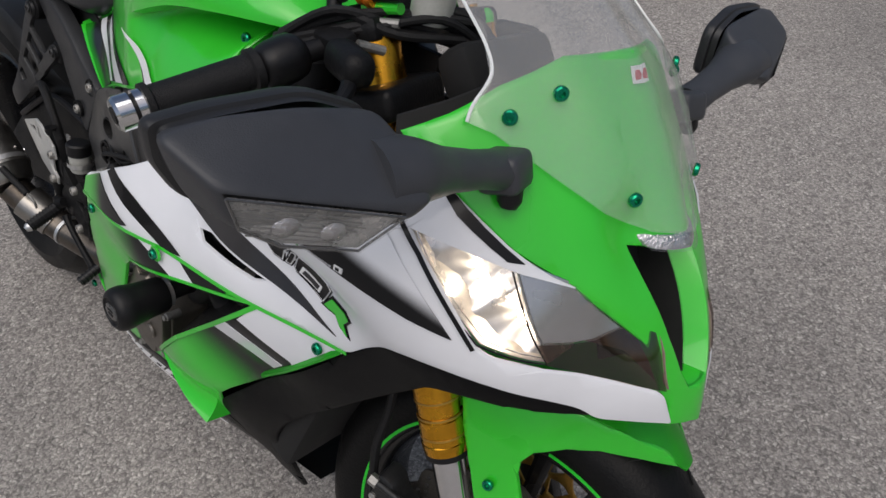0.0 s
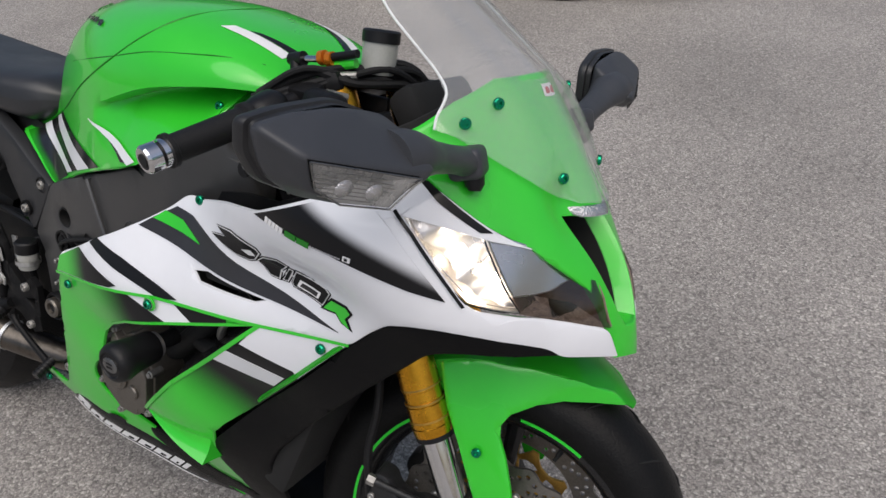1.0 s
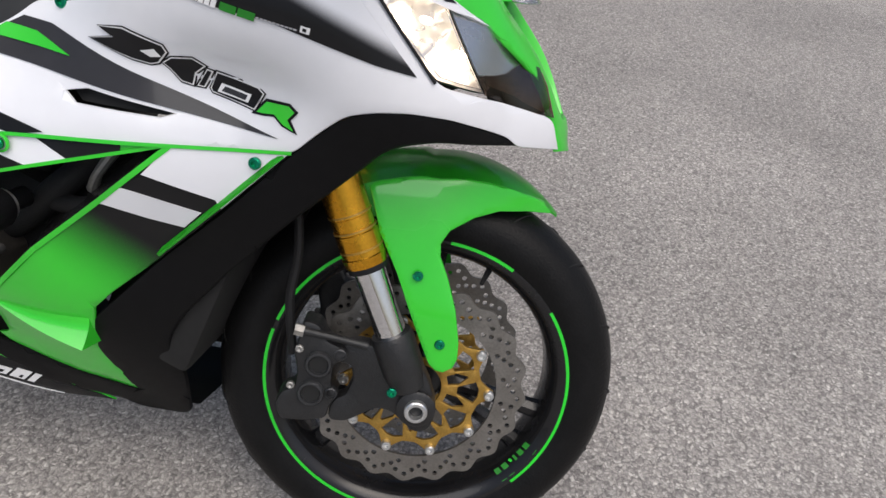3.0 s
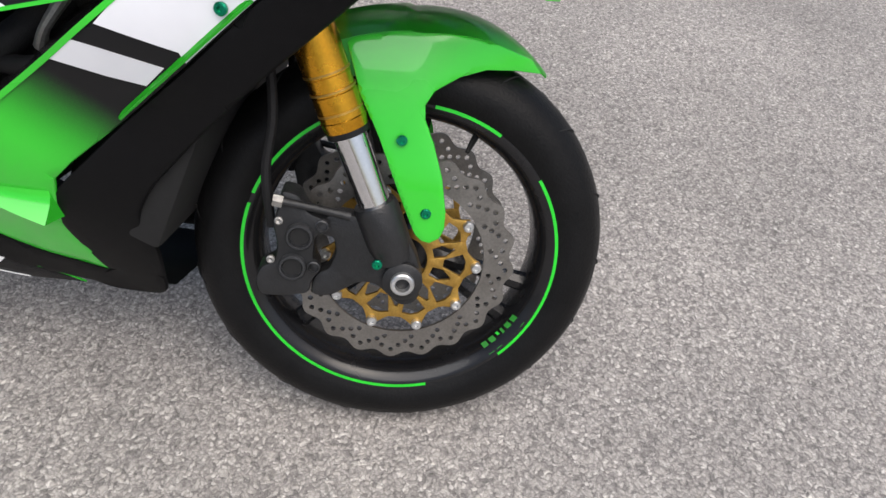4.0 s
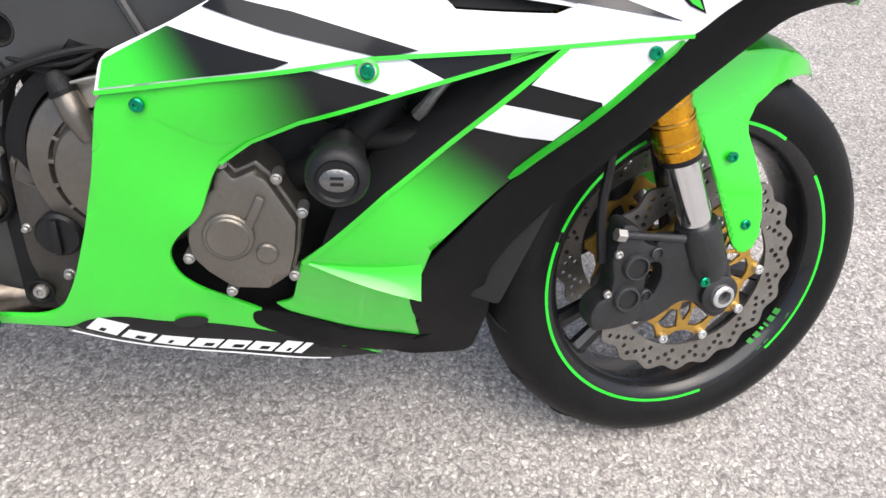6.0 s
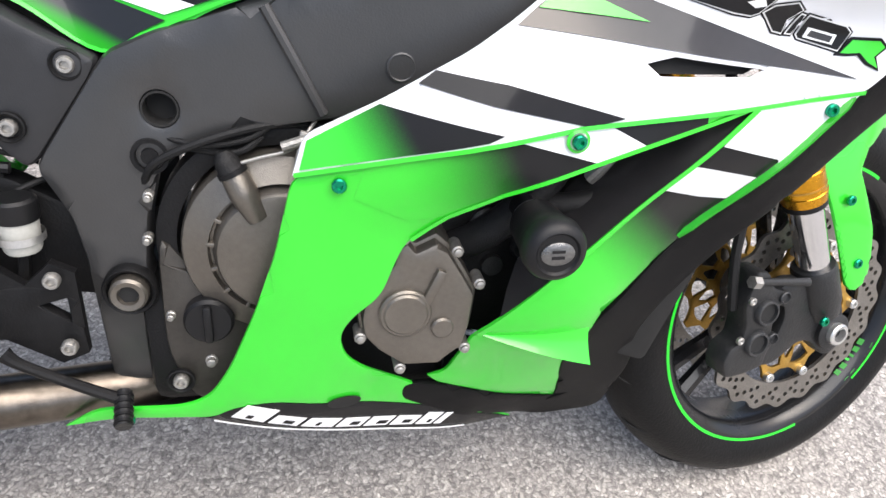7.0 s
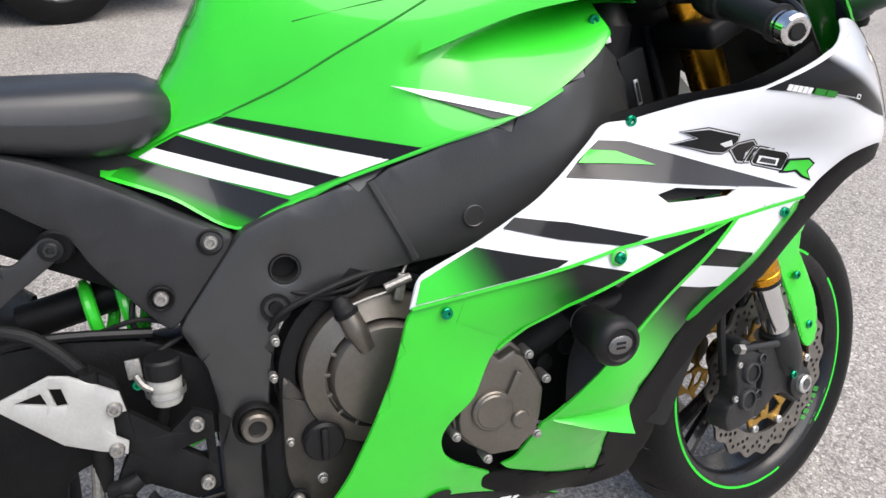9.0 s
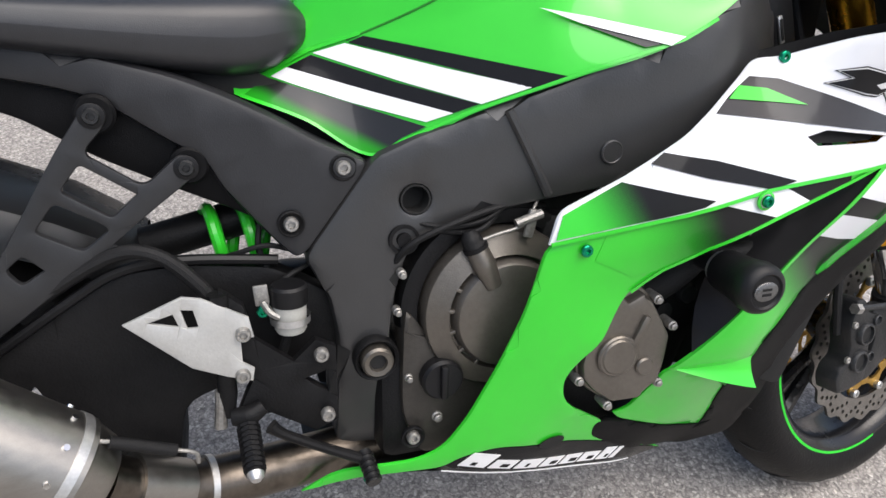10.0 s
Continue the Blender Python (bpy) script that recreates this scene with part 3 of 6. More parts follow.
def emblem(outline, line, fill, parent):
    """A flat shape with a dark rim, a pale line inside it and a fill."""
    decal("letter_border", inset(outline, -0.0012), black_paint, parent, 0.0053, step=0.01)
    decal("letter_line", inset(outline, 0.0004), line, parent, 0.0061, step=0.01)
    decal("letter_fill", inset(outline, 0.0017), fill, parent, 0.0069, step=0.01)


silver_paint = mat("silver_grey_print", (0.42, 0.42, 0.44), 0.3, coat=0.5, noise_scale=5, noise_amount=0.05)
for shape in ([(-0.3522, 0.7628), (-0.3191, 0.7666), (-0.2739, 0.7558), (-0.2705, 0.7478), (-0.2823, 0.7347), (-0.291, 0.7323), (-0.3105, 0.735), (-0.3641, 0.749), (-0.3335, 0.7548)],
              [(-0.2794, 0.7365), (-0.2685, 0.7438), (-0.2449, 0.7468), (-0.2323, 0.7389), (-0.2454, 0.7288), (-0.2482, 0.7158), (-0.2607, 0.7184), (-0.2716, 0.7298)],
              [(-0.2332, 0.7364), (-0.2259, 0.7346), (-0.2367, 0.7151), (-0.2457, 0.716)],
              [(-0.2231, 0.735), (-0.1777, 0.7252), (-0.1707, 0.7191), (-0.1809, 0.7002), (-0.2287, 0.7115), (-0.2317, 0.7157)]):
    emblem(shape, white_print, black_paint, side_fairing)
for shape, mm, off in (([(-0.2187, 0.7227), (-0.1855, 0.7161), (-0.189, 0.707), (-0.2231, 0.7135)], white_print, 0.0075), ([(-0.2147, 0.7199), (-0.1897, 0.7146), (-0.1921, 0.709), (-0.2186, 0.7147)], grey_paint, 0.0081), ([(-0.300, 0.746), (-0.284, 0.7499), (-0.2781, 0.7424), (-0.2897, 0.7407)], white_print, 0.0075)):
    decal("letter_core", shape, mm, side_fairing, off, step=0.01)
emblem([(-0.1685, 0.7135), (-0.141, 0.7137), (-0.1324, 0.7067), (-0.1407, 0.6969), (-0.1332, 0.6841), (-0.1486, 0.6901), (-0.1586, 0.6986), (-0.1706, 0.6976), (-0.182, 0.6981)], black_paint, green_paint, side_fairing)
letter_bars(-0.234, 0.8095, 5, 0.0054, 0.0072, 0.0012, -0.17, 0.35, white_print, side_fairing, 0.0068)
letter_bars(-0.198, 0.8035, 2, 0.0165, 0.0075, 0.0018, -0.17, 0.3, groove_green, side_fairing, 0.0068)
letter_bars(-0.161, 0.8010, 10, 0.0029, 0.0015, 0.0010, -0.17, 0.2, silver_paint, side_fairing, 0.0068)
letter_bars(-0.1200, 0.7940, 1, 0.0085, 0.0060, 0.0, -0.2, 0.2, white_print, side_fairing, 0.0068)
letter_bars(-0.1172, 0.7950, 1, 0.0032, 0.0030, 0.0, -0.2, 0.1, black_paint, side_fairing, 0.0076)

# ---------------------------------------------------------------- lower fairing, green
GREEN_OUT = [(-0.703, 0.592), (-0.592, 0.614), (-0.444, 0.637), (-0.262, 0.652), (-0.428, 0.602), (-0.515, 0.574), (-0.563, 0.549), (-0.600, 0.520), (-0.612, 0.490), (-0.622, 0.460), (-0.650, 0.434), (-0.663, 0.410), (-0.657, 0.380), (-0.640, 0.360),
             (-0.592, 0.322), (-0.530, 0.268), (-0.432, 0.195), (-0.536, 0.254), (-0.640, 0.296), (-0.734, 0.313), (-0.778, 0.300), (-0.799, 0.284), (-0.902, 0.275), (-0.968, 0.254), (-0.926, 0.287), (-0.830, 0.300), (-0.801, 0.318), (-0.776, 0.362), (-0.745, 0.440), (-0.722, 0.510)]
lower_fairing = skin("lower_fairing", soften(GREEN_OUT), green_paint, motorcycle, 0.0, label="glossy lime green lower fairing")
upper_fade = fade("black_to_green_upper_paint", BLACK, GREEN, (-0.50, -0.25, 0.610), (-0.60, -0.25, 0.560))
decal("stripe", [(-0.640, 0.603), (-0.592, 0.612), (-0.508, 0.626), (-0.424, 0.603), (-0.515, 0.576), (-0.563, 0.551), (-0.600, 0.545), (-0.650, 0.570)], upper_fade, lower_fairing, 0.0007, step=0.012, label="black panel fading into green")
decal("stripe", [(-0.508, 0.6265), (-0.448, 0.636), (-0.419, 0.638), (-0.377, 0.617), (-0.424, 0.603)], white_paint, lower_fairing, 0.0012)
decal("stripe", [(-0.419, 0.638), (-0.320, 0.646), (-0.320, 0.635), (-0.377, 0.617)], black_paint, lower_fairing, 0.0012)
decal("edge_line", line_strip([(-0.270, 0.651), (-0.428, 0.603), (-0.515, 0.575), (-0.563, 0.550), (-0.596, 0.523)], 0.004), green_paint, lower_fairing, 0.0022, label="thin green edge")

# diagonal strut panel in front of the engine window
STRUT_OUT = [(-0.266, 0.651), (-0.202, 0.656), (-0.140, 0.659), (-0.215, 0.581), (-0.299, 0.498), (-0.359, 0.442), (-0.381, 0.418), (-0.399, 0.340), (-0.454, 0.380), (-0.523, 0.406), (-0.432, 0.501), (-0.345, 0.579)]


strut_fade = fade("black_to_green_strut_paint", BLACK, GREEN, (-0.318, -0.23, 0.530), (-0.388, -0.23, 0.450))
strut_panel = skin("strut_panel", STRUT_OUT, strut_fade, motorcycle, 0.002, label="slanting fairing strut painted white, black and green")
WHITE_TOP = [(-0.266, 0.6505), (-0.202, 0.655), (-0.142, 0.658), (-0.215, 0.5825), (-0.220, 0.594), (-0.297, 0.615)]
decal("stripe", WHITE_TOP, white_paint, strut_panel, 0.0035)
decal("stripe", [(-0.322, 0.595), (-0.300, 0.590), (-0.238, 0.574), (-0.262, 0.549), (-0.300, 0.556), (-0.350, 0.571)], white_paint, strut_panel, 0.0035)
decal("edge_line", line_strip([(-0.266, 0.651), (-0.345, 0.578), (-0.432, 0.500), (-0.520, 0.407)], 0.006), green_paint, strut_panel, 0.0045, label="green edge")
bm = bmesh.new()
pairs = []
for t in np.linspace(0, 1, 16):
    x, z = float(np.interp(t, (0, 0.5, 1), (-0.147, -0.218, -0.302))), float(np.interp(t, (0, 0.5, 1), (0.657, 0.585, 0.502)))
    pairs.append([bm.verts.new((x + dx, -(side(x, z) + h * min(1, 0.4 + 12 * (1 - t), 0.4 + 12 * t)), z + dz)) for dx, dz, h in ((-0.003, 0.0026, 0.004), (0.0, 0.0, 0.0085), (0.0022, -0.0020, 0.008))])
for a, b in zip(pairs, pairs[1:]):
    for j in range(2):
        bm.faces.new((a[j], a[j + 1], b[j + 1], b[j]))
bmesh.ops.solidify(bm, geom=bm.faces[:], thickness=0.001)
part("edge_flange", bm, green_paint, strut_panel, "raised green edge of the strut")
bm = bmesh.new()
pairs = []
for t in np.linspace(0, 1, 14):
    x, z = float(np.interp(t, (0, 0.32, 0.66, 1), (-0.268, -0.346, -0.433, -0.520))), float(np.interp(t, (0, 0.32, 0.66, 1), (0.650, 0.578, 0.500, 0.408)))
    deep = 0.075 * math.sin(math.pi * min(1.0, t * 1.1 + 0.02)) ** 0.6
    pairs.append([bm.verts.new((x - 0.40 * deep * u, -(side(x, z) - deep * u), z + 0.10 * deep * u)) for u in (0.0, 0.35, 0.7, 1.0)])
for a, b in zip(pairs, pairs[1:]):
    for j in range(3):
        bm.faces.new((a[j], a[j + 1], b[j + 1], b[j]))
bmesh.ops.solidify(bm, geom=bm.faces[:], thickness=0.002)
part("strut_return", bm, grey_paint, strut_panel, "glossy dark inner face of the strut")
bm = bmesh.new()
root, tip = (-0.522, 0.408), (-0.391, 0.362)
rows = []
for k in range(13):
    t = k / 12
    x, z = root[0] + (tip[0] - root[0]) * t, root[1] + (tip[1] - root[1]) * t
    up, lo, out = 0.040 * t, 0.007 * t, 0.036 * t
    ring = []
    for u in (0.0, 0.25, 0.5, 0.75, 0.92, 1.0):
        zz = z + up * (1 - u)
        ring.append(bm.verts.new((x, -(side(x, zz) + 0.001 + out * u ** 1.6), zz)))
    for u in (0.25, 0.6, 1.0):
        zz = z - lo * u
        ring.append(bm.verts.new((x, -(side(x, zz) + 0.001 + out * (1 - u)), zz)))
    rows.append(ring)
for a, b in zip(rows, rows[1:]):
    for j in range(len(a) - 1):
        bm.faces.new((a[j], a[j + 1], b[j + 1], b[j]))
bm.faces.new(rows[-1])
bmesh.ops.remove_doubles(bm, verts=bm.verts[:], dist=0.0004)
winglet = part("winglet", bm, green_paint, motorcycle, "pointed green winglet on the fairing strut", smooth=25)
twin(winglet)
LOW_OUT = [(-0.523, 0.406), (-0.454, 0.380), (-0.399, 0.340), (-0.382, 0.239), (-0.458, 0.263), (-0.548, 0.303), (-0.560, 0.318), (-0.540, 0.325)]
foot_panel = skin("foot_panel", soften(LOW_OUT, 0.012), green_paint, motorcycle, -0.002, label="green foot of the fairing strut")

# ---------------------------------------------------------------- black chin and belly
CHIN_OUT = [(0.094, 0.683), (0.083, 0.695), (0.056, 0.708), (0.027, 0.719), (-0.014, 0.724), (-0.049, 0.721), (-0.079, 0.713), (-0.109, 0.688), (-0.138, 0.660), (-0.214, 0.579), (-0.299, 0.497), (-0.391, 0.395), (-0.404, 0.337), (-0.382, 0.239),
            (-0.455, 0.262), (-0.552, 0.303), (-0.589, 0.313), (-0.592, 0.285), (-0.512, 0.228), (-0.394, 0.192), (-0.309, 0.200), (-0.296, 0.300), (-0.310, 0.360), (-0.288, 0.405), (-0.223, 0.484), (-0.141, 0.573), (-0.066, 0.648), (-0.036, 0.680), (0.014, 0.693)]
chin_panel = skin("chin_panel", soften(CHIN_OUT), matte_black, motorcycle, 0.001, roll=0.004, label="matte black chin spoiler running down to the belly")
BELLY_OUT = [(-0.805, 0.281), (-0.778, 0.302), (-0.734, 0.313), (-0.640, 0.296), (-0.536, 0.254), (-0.432, 0.195), (-0.500, 0.200), (-0.600, 0.230), (-0.690, 0.255)]
belly_pan = skin("belly_pan", soften(BELLY_OUT), black_paint, motorcycle, 0.0005, label="glossy black belly pan with white lettering bars")
for u, wide, high in ((-0.781, 0.034, 0.0205), (-0.742, 0.031, 0.0130), (-0.706, 0.035, 0.0130), (-0.667, 0.029, 0.0130), (-0.634, 0.028, 0.0130), (-0.602, 0.029, 0.0130), (-0.569, 0.020, 0.0175), (-0.545, 0.009, 0.0170)):
    letter_bars(u, 0.2880 - 0.262 * (u + 0.781), 1, wide, high, 0.0, -0.262, 0.95, white_print, belly_pan, 0.0022)
for u, wide in ((-0.766, 0.006), (-0.726, 0.010), (-0.690, 0.004), (-0.651, 0.010), (-0.619, 0.012), (-0.587, 0.010), (-0.555, 0.004)):
    letter_bars(u, 0.2915 - 0.262 * (u + 0.781), 1, wide, 0.0045, 0.0, -0.262, 0.95, black_paint, belly_pan, 0.0031)
decal("edge_line", line_strip([(-0.800, 0.280), (-0.690, 0.258), (-0.600, 0.233), (-0.500, 0.204)], 0.002), white_print, belly_pan, 0.002)
bm = bmesh.new()
floor_pts = [(-0.95, 0.11, 0.26), (-0.80, 0.14, 0.255), (-0.60, 0.13, 0.215), (-0.42, 0.09, 0.19), (-0.31, 0.08, 0.2)]
rows = []
for x, w, z in floor_pts:
    rows.append([bm.verts.new((x, -w + 2 * w * i / 6, z - 0.012 * (1 - abs(i - 3) / 3))) for i in range(7)])
for a, b in zip(rows, rows[1:]):
    for i in range(6):
        bm.faces.new((a[i], a[i + 1], b[i + 1], b[i]))
part("belly_floor", bm, satin_black, motorcycle)
# flat dark oval on the skin, painting the shade inside the hole
decal("drain_hole", ring_pts(-0.657, 0.303, 0.019, 18, 0.5), dark_void, lower_fairing, 0.003)

# ---------------------------------------------------------------- nose cowl, screen and air inlet


def nose(y, z):
    """How far forward the nose stands at a distance y from the middle and a height z."""
    u, a = z - 0.8, abs(y)
    edge = 0.058 - 0.028 * min(max((0.84 - z) / 0.13, 0.0), 1.0)
    fold = 0.018 * math.exp(-((a - edge) / 0.024) ** 2 - ((z - 0.843) / (0.035 if z > 0.843 else 0.050)) ** 2)
    return 0.106 - fold - 0.566 * u - 1.133 * u * u + 1.799 * u ** 3 - a * a * (1.791 + 0.155 * u - 0.253 * u * u) - 1.7 * a ** 4 - a * (0.234 - 0.254 * u)


def forward(u, v, h):
    return (h, u, v)


COWL = [(0.0, 0.990), (-0.074, 0.985), (-0.136, 0.961), (-0.177, 0.938), (-0.212, 0.921), (-0.205, 0.900), (-0.194, 0.888), (-0.186, 0.870), (-0.165, 0.840), (-0.125, 0.813), (-0.099, 0.788), (-0.071, 0.762), (-0.061, 0.739), (-0.052, 0.711), (-0.042, 0.690), (-0.039, 0.668), (0.0, 0.662)]
COWL_OUT = COWL + [(-y, z) for y, z in COWL[-2:0:-1]]
INLET = [(-0.055, 0.836), (-0.048, 0.800), (-0.040, 0.760), (-0.029, 0.725), (-0.018, 0.706), (0.018, 0.706), (0.029, 0.725), (0.040, 0.760), (0.048, 0.800), (0.055, 0.836)]
nose_cowl = part("nose_cowl", sheet(COWL_OUT, nose, 0.003, 0.015, (INLET,), 0.003, forward), green_paint, motorcycle, "glossy lime green nose cowl")
part("air_inlet", sheet([(-0.06, 0.86), (-0.05, 0.70), (0.05, 0.70), (0.06, 0.86)], lambda y, z: nose(y, z) - 0.075, 0.003, 0.03, (), 0, forward), dark_void, motorcycle, "black ram air inlet duct")
for name, mm, depths, label in (("inlet_lip", green_paint, ((0.002, 1.0), (0.010, 0.90), (0.024, 0.66)), "green folded inlet lip"), ("inlet_wall", dark_void, ((0.023, 0.67), (0.080, 0.62)), "black inlet duct wall")):
    bm = bmesh.new()
    rims = [[bm.verts.new((nose(y, z) - d, y * k, z)) for y, z in refine(INLET, 0.012)] for d, k in depths]
    for a, b in zip(rims, rims[1:]):
        for i in range(len(a)):
            j = (i + 1) % len(a)
            bm.faces.new((a[i], a[j], b[j], b[i]))
    part(name, bm, mm, motorcycle, label)
position = part("position_lamp", sheet(rounded([(-0.048, 0.848), (-0.043, 0.835), (0.043, 0.835), (0.048, 0.848)], 0.6), lambda y, z: nose(y, z) + 0.003, 0.004, 0.008, (), 0.003, forward), crinkled, motorcycle, "small clear position lamp under the screen")
part("lens", sheet([(-0.047, 0.848), (-0.042, 0.836), (0.042, 0.836), (0.047, 0.848)], lambda y, z: nose(y, z) + 0.007, 0.001, 0.008, (), 0.0, forward), lens_clear, position)

SCREEN = [(0.0, 0.852), (-0.040, 0.853), (-0.066, 0.862), (-0.091, 0.874), (-0.124, 0.900), (-0.160, 0.930), (-0.176, 0.937), (-0.168, 0.950), (-0.148, 0.972), (-0.138, 0.990), (-0.134, 1.015), (-0.128, 1.05), (-0.108, 1.085), (-0.06, 1.105), (0.0, 1.11)]
SCREEN_OUT = SCREEN + [(-y, z) for y, z in SCREEN[-2:0:-1]]


def screen_form(y, z):
    base = nose(y, min(z, 0.97)) + 0.012
    if z > 0.97:
        base -= (z - 0.97) * 1.45
    a = abs(y)
    return base + 0.011 * max(0.0, 1 - abs(a - 0.078) / 0.034) * min(1.0, max(0.0, (z - 0.86) / 0.08))


windscreen = part("windscreen", sheet(SCREEN_OUT, screen_form, 0.0015, 0.014, (), 0.0015, forward), screen_clear, motorcycle, "clear plastic windscreen with green screws")
sticker = part("sticker", sheet([(-0.016, 0.966), (0.010, 0.966), (0.014, 0.979), (-0.012, 0.979)], lambda y, z: nose(y, z) + 0.003, 0.001, 0.01, (), 0, forward), white_print, nose_cowl, "small white warning sticker")
part("print", sheet([(-0.012, 0.969), (0.007, 0.969), (0.010, 0.976), (-0.009, 0.976)], lambda y, z: nose(y, z) + 0.0042, 0.001, 0.01, (), 0, forward), red_plastic, sticker)
free = SCREEN[6:] + [(-y, z) for y, z in SCREEN[-2:5:-1]]
part("screen_edge", bar([(screen_form(y, z) - 0.001, y, z) for y, z in free], 0.0016, sides=6, smooth=5), screen_edge, windscreen, "pale polished screen edge")
screw_mesh = part("screw", bolt_head(0.0070, 0.005), green_ano, windscreen, "green anodised screw")
screw_mesh.matrix_basis = Matrix.Translation((screen_form(0.103, 0.964) + 0.001, -0.103, 0.964)) @ pose(0, 0, 0, 0, 0, 55)
for y, z, rz in ((-0.146, 0.944, 35), (-0.060, 0.884, 65), (0.103, 0.964, 125), (0.146, 0.944, 145), (0.060, 0.884, 115)):
    again(screw_mesh, Matrix.Translation((screen_form(y, z) + 0.001, y, z)) @ pose(0, 0, 0, 0, 0, rz))
for x, y, z in ((-0.175, -0.226, 0.645), (-0.452, -0.263, 0.627), (-0.663, -0.245, 0.584), (-0.408, -0.203, 0.777), (-0.890, -0.165, 0.284)):
    again(screw_mesh, Matrix.Translation((x, y, z)), motorcycle)
washer = part("screw_ring", lathe([(0, 0.011), (-0.002, 0.011), (-0.003, 0.0085), (0, 0.0085)], 20, closed=True), green_paint, motorcycle, "green ring round a screw", Matrix.Translation((-0.452, -0.260, 0.627)))

# ---------------------------------------------------------------- headlights
HL = [(-0.076, 0.8515), (-0.044, 0.844), (-0.0015, 0.8365), (0.042, 0.815), (0.082, 0.779), (0.103, 0.769), (0.116, 0.749), (0.131, 0.712), (0.092, 0.7245), (0.051, 0.7445), (0.005, 0.7595), (-0.042, 0.808)]
CLEAR_HL = [(-0.076, 0.8515), (-0.044, 0.844), (-0.0015, 0.8365), (0.0415, 0.764), (0.052, 0.7455), (0.005, 0.7595), (-0.042, 0.808)]
# area of the painted sky reflection; its wavy edge is the reflected horizon
SHEEN_HL = [(-0.0005, 0.8360), (0.042, 0.815), (0.082, 0.779), (0.099, 0.771), (0.087, 0.7745), (0.078, 0.771), (0.070, 0.764), (0.058, 0.7625), (0.0425, 0.764)]
SMOKE_HL = [(0.103, 0.769), (0.116, 0.749), (0.131, 0.712), (0.092, 0.7245), (0.052, 0.744), (0.042, 0.764), (0.058, 0.7625), (0.070, 0.764), (0.078, 0.771), (0.087, 0.7745)]
headlight = part("headlight", sheet(HL, lambda u, v: max(side(u, v) - 0.060, min(side(u, v) - 0.004, 0.052)), 0.002, 0.012, (), 0, right_side), lamp_brown, motorcycle, "lit headlight behind a clear and smoked lens")
wall = bmesh.new()
hoops = [[wall.verts.new((x, -(side(x, z) - d), z)) for x, z in refine(CLEAR_HL, 0.01)] for d in (0.004, 0.045)]
for i in range(len(hoops[0])):
    j = (i + 1) % len(hoops[0])
    wall.faces.new((hoops[0][i], hoops[0][j], hoops[1][j], hoops[1][i]))
part("lamp_wall", wall, facet_silver, headlight, "silver lamp housing")
# added sheet under the lens that paints its sky reflection
part("silver_shroud", sheet(SHEEN_HL, lambda u, v: side(u, v) - 0.006, 0.001, 0.008, (), 0, right_side), sheen_silver, headlight, "silver sheet standing in for the sky reflected on the lens")


def facets(u, v):
    """Depth of the reflector behind the lens: two fluted bowls and a stepped rest."""
    deep = 0.016
    for cu, cv, r in ((-0.020, 0.812, 0.034), (0.018, 0.782, 0.034)):
        d = math.hypot(u - cu, v - cv) / r
        if d < 1:
            deep = max(deep, 0.016 + 0.026 * (1 - d * d) + 0.0009 * math.cos(9 * math.atan2(v - cv, u - cu)))
    k = (u + v * 0.3) / 0.012
    return side(u, v) - deep - (0.003 * abs(2 * (k - math.floor(k)) - 1) if deep < 0.0161 else 0.0)


part("reflector", sheet(CLEAR_HL, facets, 0.001, 0.004, (), 0, right_side), facet_silver, headlight, "fluted silver reflector")
aim = pose(0, 0, 0, 0, 4, -38)
bulb = part("bulb", lathe([(0.0, 0.0015), (0.003, 0.0034), (0.013, 0.0036), (0.017, 0.0015)], 16, "x"), bulb_light, headlight, "glowing warm white bulb", Matrix.Translation((-0.023, -(side(-0.024, 0.815) - 0.030), 0.815)) @ aim)
again(bulb, Matrix.Translation((0.013, -(side(0.012, 0.784) - 0.030), 0.784)) @ aim)
lens = part("lens", sheet(CLEAR_HL[:3] + SHEEN_HL[1:-1] + CLEAR_HL[3:], side, 0.001, 0.012, (), 0.0, right_side), lens_clear, headlight, "clear lens")
smoke = part("lens", sheet(SMOKE_HL, side, 0.001, 0.012, (), 0.0, right_side), lens_smoke, headlight, "smoked brown lens")

twin(headlight)
for ob in (lens, smoke):
    twin(ob).parent = motorcycle
bezel = inset(CLEAR_HL, 0.003)
part("lamp_bezel", bar([(x, -side(x, z) + 0.006, z) for x, z in refine(bezel + bezel[:1], 0.012)], 0.0007, sides=6, smooth=0), chrome, headlight, "bright inner bezel")
lamp_frame = part("lamp_rim", bar([(x, -side(x, z) - 0.0005, z) for x, z in refine(CLEAR_HL, 0.012)] + [(CLEAR_HL[0][0], -side(*CLEAR_HL[0]), CLEAR_HL[0][1])], 0.0009, sides=6, smooth=0), black_paint, headlight)

# ---------------------------------------------------------------- front wheel, fork, brakes (steered a little to the left)
HUB = Vector((0, 0, 0.29))
tyre_prof = [(-0.049, 0.216), (-0.057, 0.232), (-0.0605, 0.246), (-0.058, 0.262), (-0.050, 0.276), (-0.036, 0.287), (-0.018, 0.2935), (0.0, 0.2955), (0.018, 0.2935), (0.036, 0.287), (0.050, 0.276), (0.058, 0.262), (0.0605, 0.246), (0.057, 0.232), (0.049, 0.216)]
rim_prof = [(-0.047, 0.226), (-0.052, 0.226), (-0.053, 0.220), (-0.050, 0.213), (-0.044, 0.205), (-0.036, 0.200), (-0.020, 0.196), (0.020, 0.196), (0.036, 0.200), (0.044, 0.205), (0.050, 0.213), (0.053, 0.220), (0.052, 0.226), (0.047, 0.226), (0.02, 0.206), (-0.02, 0.206)]
